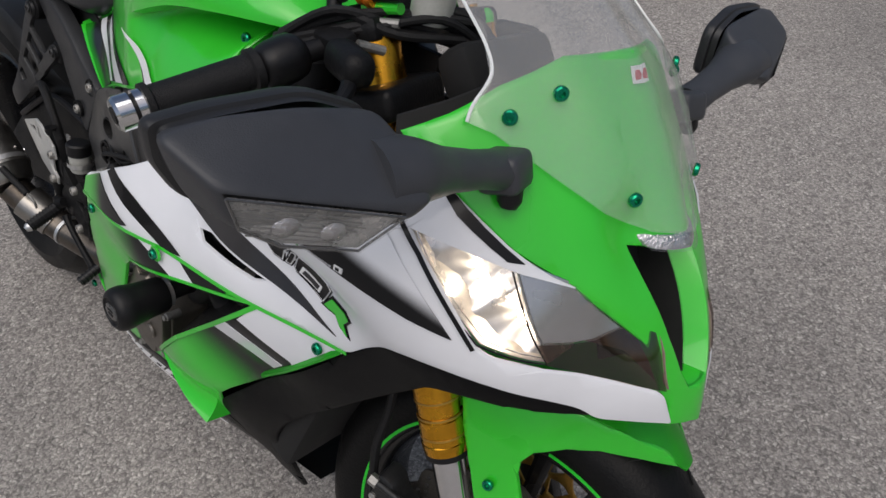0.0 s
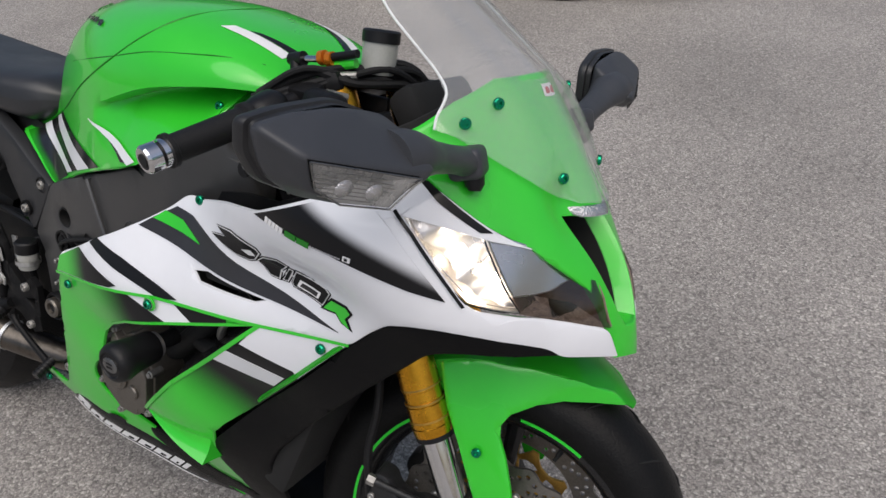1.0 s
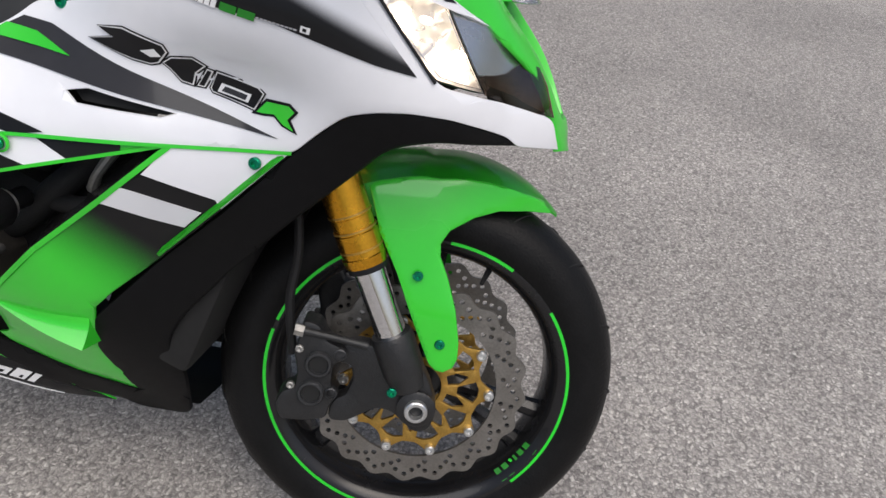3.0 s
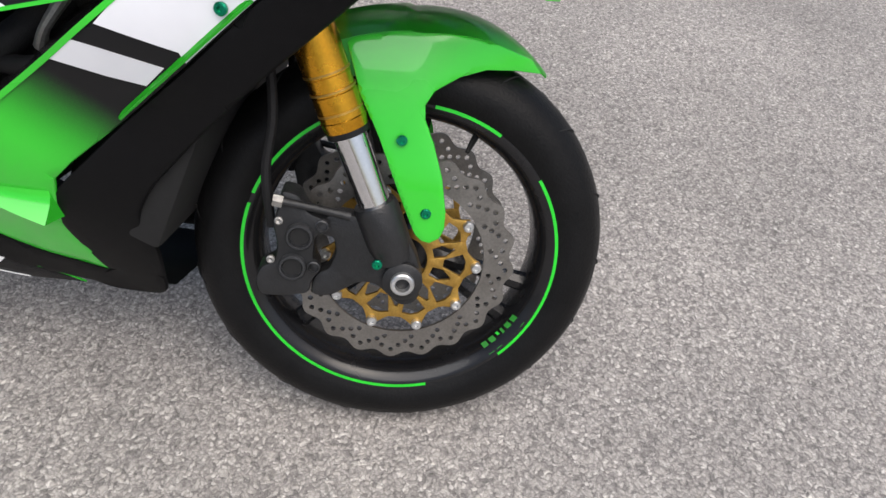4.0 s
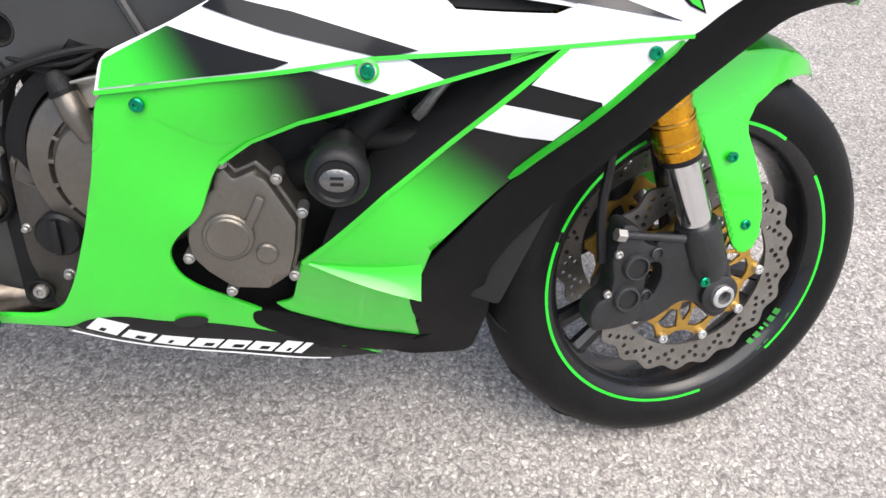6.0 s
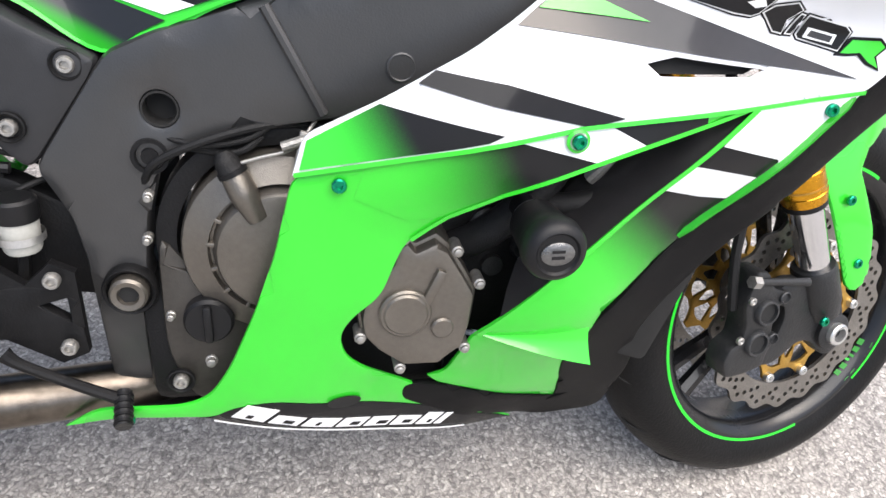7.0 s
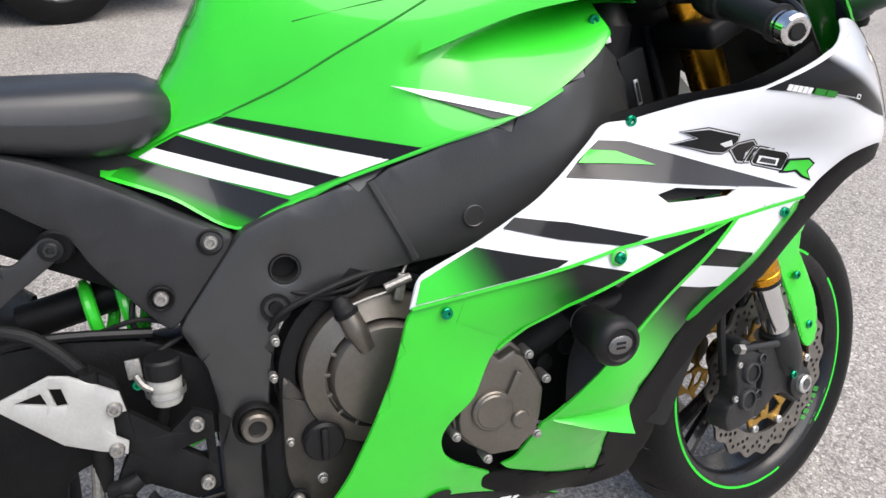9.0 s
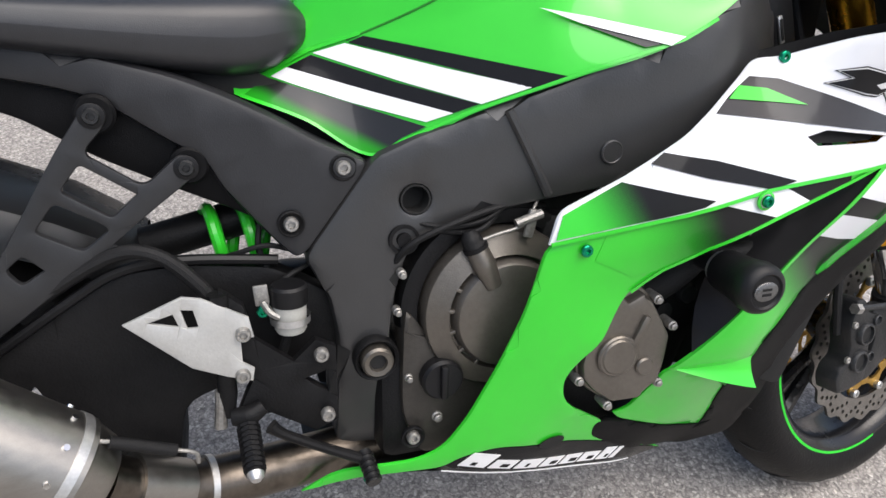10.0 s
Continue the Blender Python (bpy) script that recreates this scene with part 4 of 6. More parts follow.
front_wheel = part("front_wheel", lathe(rim_prof, 72, at=HUB, closed=True), rim_black, motorcycle, "gloss black front wheel with green rim tape", STEERED)
hub = part("hub", lathe([(-0.045, 0.034), (-0.045, 0.022), (0.045, 0.022), (0.045, 0.034), (0.03, 0.042), (-0.03, 0.042)], 32, at=HUB, closed=True), rim_black, front_wheel)
for k in range(3):
    for d in (-0.16, 0.16):
        a = radians(120 * k + 97)
        p, q = Vector((math.cos(a + d * 0.6), 0, math.sin(a + d * 0.6))) * 0.036 + HUB, Vector((math.cos(a + d), 0, math.sin(a + d))) * 0.200 + HUB
        part("spoke", bar([p, (p + q) / 2, q], [0.015, 0.011, 0.014], sides=8, squash=1.1), rim_black, front_wheel)
part("valve", bar([HUB + Vector((0.083, -0.012, 0.175)), HUB + Vector((0.073, -0.024, 0.155))], [0.005, 0.003], sides=8, smooth=0), soft_rubber, front_wheel)
tyre = part("tyre", lathe(tyre_prof, 96, at=HUB, closed=True), rubber, front_wheel, "black road tyre")
for k, (a0, a1) in enumerate(((-42, 38), (164, 286), (60, 85), (118, 160))):
    pts = [(math.cos(radians(a)) * 0.2215, math.sin(radians(a)) * 0.2215 + 0.29) for a in np.linspace(a0, a1, 40)]
    part("rim_tape", sheet(line_strip(pts, 0.0045), lambda u, v: 0.0532, 0.001, 0.02, (), 0, right_side), green_tape, front_wheel, "thin green rim tape")
for a, span, high in ((-44, 2.6, 0.017), (-40, 2.8, 0.017), (-36.6, 1.2, 0.004), (-34, 1.2, 0.016), (-30.5, 2.6, 0.016), (-26.5, 2.8, 0.017)):
    q = [(r * math.cos(radians(a + d)), 0.29 + r * math.sin(radians(a + d))) for r, d in ((0.198, -span * 0.6), (0.198, span * 0.4), (0.198 + high, span * 0.7), (0.198 + high, -span * 0.3))]
    part("letter_bar", sheet(q, lambda u, v: 0.0425 + 0.72 * (math.hypot(u, v - 0.29) - 0.203), 0.0008, 0.02, (), 0, right_side), groove_green if high > 0.01 else green_tape, front_wheel)
bm = bmesh.new()
for k in range(34):
    a = 2 * math.pi * k / 34
    for sgn in (-1, 1):
        pts = [(math.cos(a + 0.10 * u) * (0.2950 - 0.022 * u * u * 0.9), sgn * (0.012 + 0.037 * u), 0.29 + math.sin(a + 0.10 * u) * (0.2950 - 0.022 * u * u * 0.9)) for u in np.linspace(0, 1, 5)]
        if k % 2 == (sgn > 0):
            tube(bm, pts, [0.0008, 0.0016, 0.0016, 0.0014, 0.0006], sides=5, smooth=0)
tagged(part("tread_groove", bm, dark_void, front_wheel, "sipes of the tread"), kind="stuff")


def petal_disc(r=0.156, inner=0.116, thick=0.005):
    out = [(math.cos(a) * (r + 0.0045 * math.cos(20 * a)), math.sin(a) * (r + 0.0045 * math.cos(20 * a))) for a in (2 * math.pi * i / 160 for i in range(160))]
    holes = [[(inner * math.cos(-2 * math.pi * i / 60), inner * math.sin(-2 * math.pi * i / 60)) for i in range(60)]]
    for k in range(20):
        for rr, da in ((0.148, 0.0), (0.140, 0.075), (0.133, 0.15), (0.126, 0.225), (0.142, 0.215)):
            a = 2 * math.pi * k / 20 + da
            holes.append(ring_pts(rr * math.cos(a), rr * math.sin(a), 0.0040, 7))
    return sheet(out, lambda u, v: 0.0, thick, 0.03, holes, 0, right_side)


def carrier(r=0.112):
    """Ten-legged pierced carrier in one plate."""
    out, holes = [], [[(0.036 * math.cos(-2 * math.pi * i / 40), 0.036 * math.sin(-2 * math.pi * i / 40)) for i in range(40)]]
    for k in range(10):
        a = 2 * math.pi * k / 10
        out += [(q * math.cos(a + d), q * math.sin(a + d)) for q, d in ((0.098, -0.16), (0.106, -0.085), (0.112, -0.05), (0.112, 0.05), (0.106, 0.085), (0.098, 0.16), (0.094, 0.22), (0.094, 0.40))]
        holes.append([(q * math.cos(a + d), q * math.sin(a + d)) for q, d in ((0.060, -0.10), (0.087, -0.20), (0.091, -0.06), (0.091, 0.06), (0.087, 0.20), (0.060, 0.10))])
        h = a + math.pi / 10
        holes.append([(q * math.cos(h + d), q * math.sin(h + d)) for q, d in ((0.046, -0.16), (0.062, -0.15), (0.076, -0.02), (0.076, 0.02), (0.062, 0.15), (0.046, 0.16))])
    return sheet(out, lambda u, v: 0.0, 0.004, 0.03, holes, 0.0008, right_side)


disc = part("brake_disc", petal_disc(), disc_steel, front_wheel, "drilled petal brake disc", Matrix.Translation((0, -0.063, 0.29)))
hub_carrier = part("disc_carrier", carrier(), gold_matte, front_wheel, "gold disc carrier", Matrix.Translation((0, -0.060, 0.29)))
rivet = part("disc_button", lathe([(0.003, 0.0075), (-0.004, 0.0075), (-0.006, 0.006), (-0.006, 0.0035), (-0.002, 0.003)], 14), alloy, front_wheel, "", Matrix.Translation((0.106, -0.063, 0.29)))
for k in range(1, 10):
    a = 2 * math.pi * k / 10
    again(rivet, Matrix.Translation((0.106 * math.cos(a), -0.063, 0.29 + 0.106 * math.sin(a))))
for ob in (disc, hub_carrier):
    again(ob, Matrix.Translation((0, 0.063, 0.29)) if ob is disc else Matrix.Translation((0, 0.060, 0.29)))


def leg_x(z):
    return -0.0016 - (z - 0.29) * 0.448


def leg(z, y=-0.107):
    return (leg_x(z), y, z)


FOOT = [(-0.091, 0.377), (-0.056, 0.374), (-0.027, 0.388), (-0.004, 0.36), (0.016, 0.325), (0.029, 0.286), (0.023, 0.255), (0.003, 0.247), (-0.018, 0.264), (-0.034, 0.278), (-0.056, 0.28), (-0.073, 0.267), (-0.095, 0.253), (-0.119, 0.253), (-0.119, 0.276), (-0.111, 0.29), (-0.099, 0.295), (-0.09, 0.321), (-0.095, 0.341), (-0.107, 0.342), (-0.116, 0.348), (-0.116, 0.363), (-0.106, 0.371)]
CALIPER = [(-0.163, 0.404), (-0.141, 0.4), (-0.129, 0.377), (-0.102, 0.368), (-0.104, 0.351), (-0.117, 0.344), (-0.118, 0.31), (-0.107, 0.297), (-0.118, 0.281), (-0.121, 0.26), (-0.153, 0.253), (-0.184, 0.252), (-0.192, 0.276), (-0.185, 0.295), (-0.167, 0.305), (-0.165, 0.328), (-0.172, 0.355), (-0.165, 0.384)]
for s in (-1, 1):
    y = 0.107 * s
    slider = part("fork_slider", bar([leg(0.36, y), leg(0.505, y)], 0.0215, sides=28, smooth=0), chrome, motorcycle, "polished steel fork slider", STEERED)
    up = part("fork_tube", bar([leg(0.487, y), leg(0.499, y), leg(0.50, y), leg(0.528, y), leg(0.529, y), leg(0.548, y), leg(0.549, y), leg(0.93, y)], [0.028, 0.0295, 0.0285, 0.0285, 0.0275, 0.0275, 0.0285, 0.0265], sides=32, smooth=0), gold, motorcycle, "gold anodised fork tube", STEERED)
    part("dust_seal", bar([leg(0.480, y), leg(0.489, y)], 0.0275, sides=28, smooth=0), satin_black, up)
    for z in (0.508, 0.532, 0.552):
        part("groove", bar([leg(z - 0.0012, y), leg(z + 0.0012, y)], 0.0289, sides=32, smooth=0), gold_matte, up)
    a0, a1 = sorted((s * 0.096, s * 0.118))
    lower = part("fork_foot", plate(soften(FOOT, 0.010), a0, a1, 0.005, step=0.02), cast_grey, motorcycle, "black cast fork foot with caliper arms", STEERED)
    bm = bar([leg(0.392, y), leg(0.386, y), leg(0.34, y), leg(0.315, y)], [0.027, 0.0295, 0.0295, 0.024], sides=24, smooth=0)
    part("slider_clamp", bm, cast_grey, lower)
    part("axle_boss", lathe([(-0.020, 0.024), (-0.018, 0.027), (0.018, 0.027), (0.020, 0.024)], 24, at=(0.0, y, 0.29)), cast_grey, lower)
    part("axle_nut", lathe([(0.0, 0.016), (-0.008 * 1, 0.016), (-0.010, 0.014), (-0.010, 0.010), (0.0, 0.0095)] if s < 0 else [(0.0, 0.016), (0.010, 0.014)], 24, at=(0.0, y + s * 0.019, 0.29)), alloy, lower)
    c0, c1 = sorted((s * 0.092, s * 0.127))
    caliper = part("brake_caliper", plate(soften(CALIPER, 0.008), c0, c1, 0.005, step=0.02), cast_grey, motorcycle, "black four-piston brake caliper", STEERED)
    for x, z in [(-0.137, 0.344), (-0.144, 0.3)]:
        part("piston_housing", lathe([(0.0, 0.0185), (s * 0.006, 0.0180), (s * 0.008, 0.0165), (s * 0.008, 0.0140), (s * 0.003, 0.0135)], 24, at=(x, s * 0.126, z)), caliper_edge, caliper)
        part("piston_hollow", lathe([(s * 0.002, 0.0135), (s * 0.004, 0.012), (s * 0.0035, 0.0)], 20, at=(x, s * 0.126, z)), dark_void, caliper)
    for x, z in [(-0.11, 0.361), (-0.117, 0.302)]:
        part("mounting_bolt", lathe([(0, 0.0090), (s * 0.006, 0.0085), (s * 0.007, 0.0070), (s * 0.003, 0.0060), (s * 0.003, 0.0)], 16, at=(x, s * 0.124, z)), caliper_edge, caliper)
    for x, z in [(-0.164, 0.363), (-0.172, 0.308)]:
        part("caliper_bolt", lathe([(0, 0.0055), (s * 0.004, 0.0055), (s * 0.005, 0.0035), (s * 0.003, 0.0)], 12, at=(x, s * 0.126, z)), bare_alloy, caliper)
    part("banjo_pipe", bar([(x, s * 0.128, z) for x, z in [(-0.168, 0.39), (-0.156, 0.389), (-0.116, 0.384), (-0.075, 0.378)]], [0.0065, 0.0055, 0.0050, 0.0060], sides=12), cast_grey, caliper)
    part("banjo_bolt", bar([(-0.17200000000000001, s * 0.128, 0.391), (-0.16, s * 0.128, 0.389)], 0.0085, sides=6, smooth=0), bare_alloy, caliper)
    part("brake_hose", bar([(-0.175, y, 0.345), (-0.185, y, 0.42), (-0.180, y * 0.95, 0.50), (-0.200, y * 0.8, 0.60), (-0.26, y * 0.6, 0.75), (-0.30, y * 0.5, 0.88)], 0.0065, sides=8), soft_rubber, motorcycle, "black brake hose", STEERED)
    if s < 0:
        again(screw_mesh, STEERED @ Matrix.Translation((-0.036, y - 0.026, 0.317)), motorcycle)

# front mudguard
FEN_R, FEN_A = 0.320, (58.5, 117)


def fen_form(x, z):
    """Half-width of the mudguard's side wall and of the leg below it."""
    w = 0.120 - 0.030 * max(0.0, min(1.0, (z - 0.42) / 0.19)) ** 1.6
    flat = min(1.0, max(0.0, (z - 0.43) / 0.10))
    return w * (1 - 0.87 * flat * flat * (3 - 2 * flat) * max(0.0, min(1.0, (x + 0.01) / 0.175)) ** 1.7)


def mudguard():
    bm = bmesh.new()
    rows = []
    n = 44
    for i in range(n + 1):
        t = i / n
        a = radians(FEN_A[0] + (FEN_A[1] - FEN_A[0]) * t)
        edge_r = 0.3145 + 0.007 * math.sin(math.pi * min(1, t * 1.6)) if t < 0.6 else 0.3185 - 0.010 * (t - 0.6)
        ex, ez = edge_r * math.cos(a), 0.29 + edge_r * math.sin(a)
        w = fen_form(ex, ez) - 0.0005
        crown = 0.003 + 0.015 * math.sin(math.pi * min(0.5, t * 0.9))
        row = []
        for j in range(-10, 11):
            u = j / 10
            r = edge_r + crown * (1 - abs(u) ** 2.2)
            row.append(bm.verts.new((r * math.cos(a), w * u, 0.29 + r * math.sin(a))))
        if t > 0.30:
            deep = 0.045 * min(1.0, (t - 0.30) / 0.2)
            for s, at in ((-1, 0), (1, len(row))):
                p = bm.verts.new(((edge_r - deep) * math.cos(a), s * w * 1.0, 0.29 + (edge_r - deep) * math.sin(a)))
                row.insert(0 if s < 0 else len(row), p)
        else:
            for s in (-1, 1):
                p = bm.verts.new(((edge_r - 0.002) * math.cos(a), s * w * 1.0, 0.29 + (edge_r - 0.002) * math.sin(a)))
                row.insert(0 if s < 0 else len(row), p)
        rows.append(row)
    for a, b in zip(rows, rows[1:]):
        for j in range(len(a) - 1):
            bm.faces.new((a[j], a[j + 1], b[j + 1], b[j]))
    bmesh.ops.solidify(bm, geom=bm.faces[:], thickness=0.003)
    return bm


fender = part("front_mudguard", mudguard(), green_paint, motorcycle, "glossy lime green front mudguard", STEERED)
FEN_LEG = [(-0.100, 0.590), (-0.078, 0.530), (-0.050, 0.480), (-0.012, 0.399), (0.008, 0.358), (0.018, 0.349), (0.029, 0.347), (0.041, 0.355), (0.046, 0.370), (0.044, 0.395), (0.034, 0.438), (0.018, 0.480), (0.004, 0.508), (0.002, 0.524), (0.012, 0.542), (0.042, 0.560), (0.075, 0.569), (0.115, 0.568), (0.158, 0.562), (0.135, 0.583), (0.090, 0.599), (0.030, 0.609), (-0.040, 0.606)]


skin("mudguard_leg", FEN_LEG, green_paint, fender, 0.0, 0.003, 0.010, 0.0025, form=fen_form)
for x, z in ((-0.022, 0.482), (0.019, 0.389)):
    again(screw_mesh, Matrix.Translation((x, -0.119, z)), fender)

# ---------------------------------------------------------------- frame


def frame_form(x, z):
    return 0.195 + (x + 0.45) * 0.14 - 0.85 * max(0.0, x + 0.475) ** 1.15 - 0.20 * max(0.0, 0.45 - z)


FRAME_OUT = [(-0.868, 0.674), (-0.820, 0.696), (-0.756, 0.718), (-0.691, 0.740), (-0.652, 0.754), (-0.592, 0.778), (-0.538, 0.795), (-0.501, 0.816), (-0.461, 0.850), (-0.432, 0.868), (-0.405, 0.852), (-0.380, 0.820), (-0.365, 0.780), (-0.370, 0.735), (-0.430, 0.700), (-0.540, 0.640), (-0.662, 0.619), (-0.717, 0.609), (-0.770, 0.600), (-0.805, 0.585), (-0.834, 0.555),
             (-0.846, 0.512), (-0.854, 0.454), (-0.845, 0.384), (-0.832, 0.290), (-0.918, 0.290), (-0.916, 0.383), (-0.914, 0.459), (-0.922, 0.510), (-0.948, 0.562)]
spar = skin("main_frame", rounded(FRAME_OUT, 0.72, 2), frame_black, motorcycle, 0.0, 0.030, 0.03, 0.007, form=frame_form, label="satin black aluminium twin-spar frame", holes=(ring_pts(-0.823, 0.624, 0.0165, 16),))
part("hole_lining", lathe([(0.03, 0.0175), (-0.002, 0.0175), (-0.002, 0.0155), (0.03, 0.0155)], 18, closed=True, at=(-0.823, -0.140, 0.624)), dark_void, spar)
part("hole_back", lathe([(0, 0.017), (0.002, 0.017)], 18, at=(-0.823, -0.118, 0.624)), dark_void, spar)
part("weld_seam", bar([(-0.722, -0.158, 0.722), (-0.700, -0.162, 0.680), (-0.672, -0.165, 0.625)], 0.0055, sides=8), frame_black, spar)
part("frame_boss", lathe([(0.004, 0.0145), (-0.0005, 0.0140), (-0.0010, 0.0125), (0.0, 0.0115), (0.0, 0.0)], 20, at=(-0.60, -0.175, 0.672)), frame_black, spar)
for x, z in ((-0.837, 0.578),):
    part("frame_plug", lathe([(0.004, 0.018), (-0.003, 0.018), (-0.003, 0.014), (0.004, 0.013), (0.004, 0.009), (-0.004, 0.008)], 20, at=(x, -0.141, z)), cast_black, spar)
part("pivot_recess", lathe([(0.006, 0.0275), (-0.006, 0.0275), (-0.009, 0.0255), (-0.007, 0.0225), (0.002, 0.0215)], 32, at=(-0.873, -0.142, 0.434)), cast_black, spar)
pivot = part("pivot_nut", lathe([(0.004, 0.0195), (-0.012, 0.0190), (-0.015, 0.0165), (-0.014, 0.0110), (-0.008, 0.0100)], 28, at=(-0.873, -0.144, 0.434)), titan_cover, spar, "swingarm pivot nut")
part("pivot_socket", lathe([(-0.004, 0.0106), (-0.0090, 0.0106)], 6, at=(-0.873, -0.144, 0.434)), dark_void, pivot)
allen = part("bolt", lathe([(0.004, 0.0082), (-0.003, 0.0082), (-0.005, 0.0068), (-0.005, 0.0042), (-0.001, 0.0038)], 18), bare_alloy, motorcycle, "silver socket bolt", Matrix.Translation((-0.901, -0.131, 0.663)))
for x, y, z in ((-0.960, -0.131, 0.604), (-0.939, -0.164, 0.459), (-0.935, -0.164, 0.381), (-0.832, -0.160, 0.326), (-1.021, -0.164, 0.496), (-1.025, -0.164, 0.446)):
    again(allen, Matrix.Translation((x, y, z)))
recess = part("bolt_recess", lathe([(0.004, 0.0150), (-0.001, 0.0150), (-0.0015, 0.0135), (0.002, 0.0100)], 20, caps=False), cast_black, motorcycle, "", Matrix.Translation((-0.901, -0.131, 0.663)))
for x, y, z in ((-0.960, -0.131, 0.604), (-0.832, -0.160, 0.326)):
    again(recess, Matrix.Translation((x, y, z)))


def rear_form(x, z):
    return 0.125 + (x + 0.90) * 0.10


REAR_OUT = [(-1.45, 0.845), (-1.206, 0.801), (-1.116, 0.777), (-1.067, 0.764), (-1.016, 0.743), (-0.963, 0.716), (-0.929, 0.695), (-0.892, 0.678), (-0.873, 0.668), (-0.880, 0.653), (-0.942, 0.568), (-0.955, 0.560), (-0.971, 0.575), (-1.000, 0.610), (-1.030, 0.648), (-1.042, 0.676), (-1.074, 0.695), (-1.122, 0.729), (-1.150, 0.744), (-1.187, 0.754), (-1.45, 0.80)]
rear_cover = skin("rear_side_cover", soften(REAR_OUT, 0.02), cover_black, motorcycle, 0.006, 0.018, 0.03, 0.008, form=rear_form, label="black plastic side cover under the seat")
SUB_OUT = [(-1.45, 0.81), (-1.187, 0.765), (-1.10, 0.735), (-1.02, 0.69), (-0.95, 0.60), (-0.971, 0.575), (-0.987, 0.600), (-1.021, 0.618), (-1.074, 0.642), (-1.148, 0.679), (-1.176, 0.697), (-1.219, 0.724), (-1.45, 0.785)]
subframe = skin("rear_subframe", soften(SUB_OUT, 0.02), matte_black, motorcycle, -0.012, 0.016, 0.03, 0.004, form=rear_form, label="recessed black rear subframe")
# added dark sheet behind the cover, in place of the gap's shade
skin("under_seat_panel", [(-1.45, 0.85), (-1.20, 0.82), (-1.00, 0.77), (-0.87, 0.70), (-0.87, 0.64), (-1.02, 0.68), (-1.20, 0.75), (-1.45, 0.80)], dark_void, motorcycle, -0.040, 0.004, 0.04, 0.0, form=rear_form, label="dark sheet painting the shaded gap below the seat")
for x, z in ((-1.140, 0.727), (-1.058, 0.671)):
    part("hanger_boss", lathe([(0.02, 0.020), (-0.006, 0.020), (-0.009, 0.017)], 24, at=(x, -0.108, z)), matte_black, subframe)

# ---------------------------------------------------------------- space behind the fork
part("head_cover", lathe([(0, 0.030), (0.045, 0.034), (0.050, 0.030), (0.075, 0.022)], 28, "z", at=(-0.375, -0.085, 0.84)), satin_black, motorcycle, "black cover beside the steering head")
bracket = part("head_bracket", block((0.045, 0.012, 0.11), (-0.335, -0.105, 0.80), 0.003, (0, -20, 8)), satin_black, motorcycle, "black bracket behind the fork")
part("slot_plate", block((0.008, 0.004, 0.036), (-0.338, -0.113, 0.80), 0.0015, (0, -20, 8)), alloy, bracket)
part("slot", block((0.004, 0.004, 0.028), (-0.338, -0.1145, 0.80), 0.001, (0, -20, 8)), dark_void, bracket)
part("label", block((0.008, 0.003, 0.016), (-0.392, -0.118, 0.872), 0.001, (0, -15, 0)), white_print, motorcycle, "small white label")
part("inner_wall", block((0.25, 0.01, 0.22), (-0.345, -0.045, 0.82), 0.004), matte_black, motorcycle, "matte black inner wall")

# ---------------------------------------------------------------- tank and seat


# stations of the tank: lower edge, shoulder crease and crown
TK_X = (-1.010, -0.937, -0.864, -0.757, -0.656, -0.549, -0.452, -0.395, -0.345)
TK_ZL = np.array((0.740, 0.712, 0.672, 0.720, 0.756, 0.793, 0.850, 0.895, 0.915))
TK_WL = np.array((0.086, 0.108, 0.122, 0.152, 0.178, 0.200, 0.186, 0.150, 0.110))
TK_ZB = np.array((0.744, 0.773, 0.799, 0.828, 0.864, 0.902, 0.920, 0.926, 0.924))
TK_WB = np.array((0.060, 0.064, 0.096, 0.140, 0.167, 0.176, 0.170, 0.158, 0.125))
TK_ZT = np.array((0.760, 0.832, 0.950, 0.999, 1.012, 1.014, 0.998, 0.980, 0.950))


def tank_form(x, z):
    zl, wl, zb, wb = (float(glide(v, TK_X, x)) for v in (TK_ZL, TK_WL, TK_ZB, TK_WB))
    f = min(max((z - zl) / max(zb - zl, 0.01), -0.1), 1.1)
    ahead = min(1.0, max(0.0, (x + 0.62) / 0.17))
    scoop = (0.038 + 0.040 * ahead * ahead * (3 - 2 * ahead)) * min(1.0, max(0.0, (x + 0.68) / 0.08))
    g = min(max(f, 0.0), 1.0)
    hollow = (g / 0.91) ** 1.5 if g < 0.91 else math.cos((g - 0.91) / 0.09 * math.pi / 2) ** 0.8
    return wl + (wb - wl) * f - scoop * hollow


def loft(stations, section, n=28, cap=True):
    """A hull over stations; section(s, k) gives the k-th point of the ring at station s, k from 0 to 1 over the top."""
    bm = bmesh.new()
    rows = [[bm.verts.new(section(s, k / n)) for k in range(n + 1)] for s in stations]
    for a, b in zip(rows, rows[1:]):
        for j in range(n):
            bm.faces.new((a[j], a[j + 1], b[j + 1], b[j]))
    if cap:
        bm.faces.new(rows[0][::-1])
        bm.faces.new(rows[-1])
    return bm


def tank_section(x, k):
    z0, w, zt = (float(glide(v, TK_X, x)) for v in (TK_ZB, TK_WB, TK_ZT))
    a = math.pi * k
    c, s = math.cos(a), math.sin(a)
    return (x, -w * math.copysign(abs(c) ** 0.80, c), z0 - 0.002 + (zt - z0) * abs(s) ** 0.85)


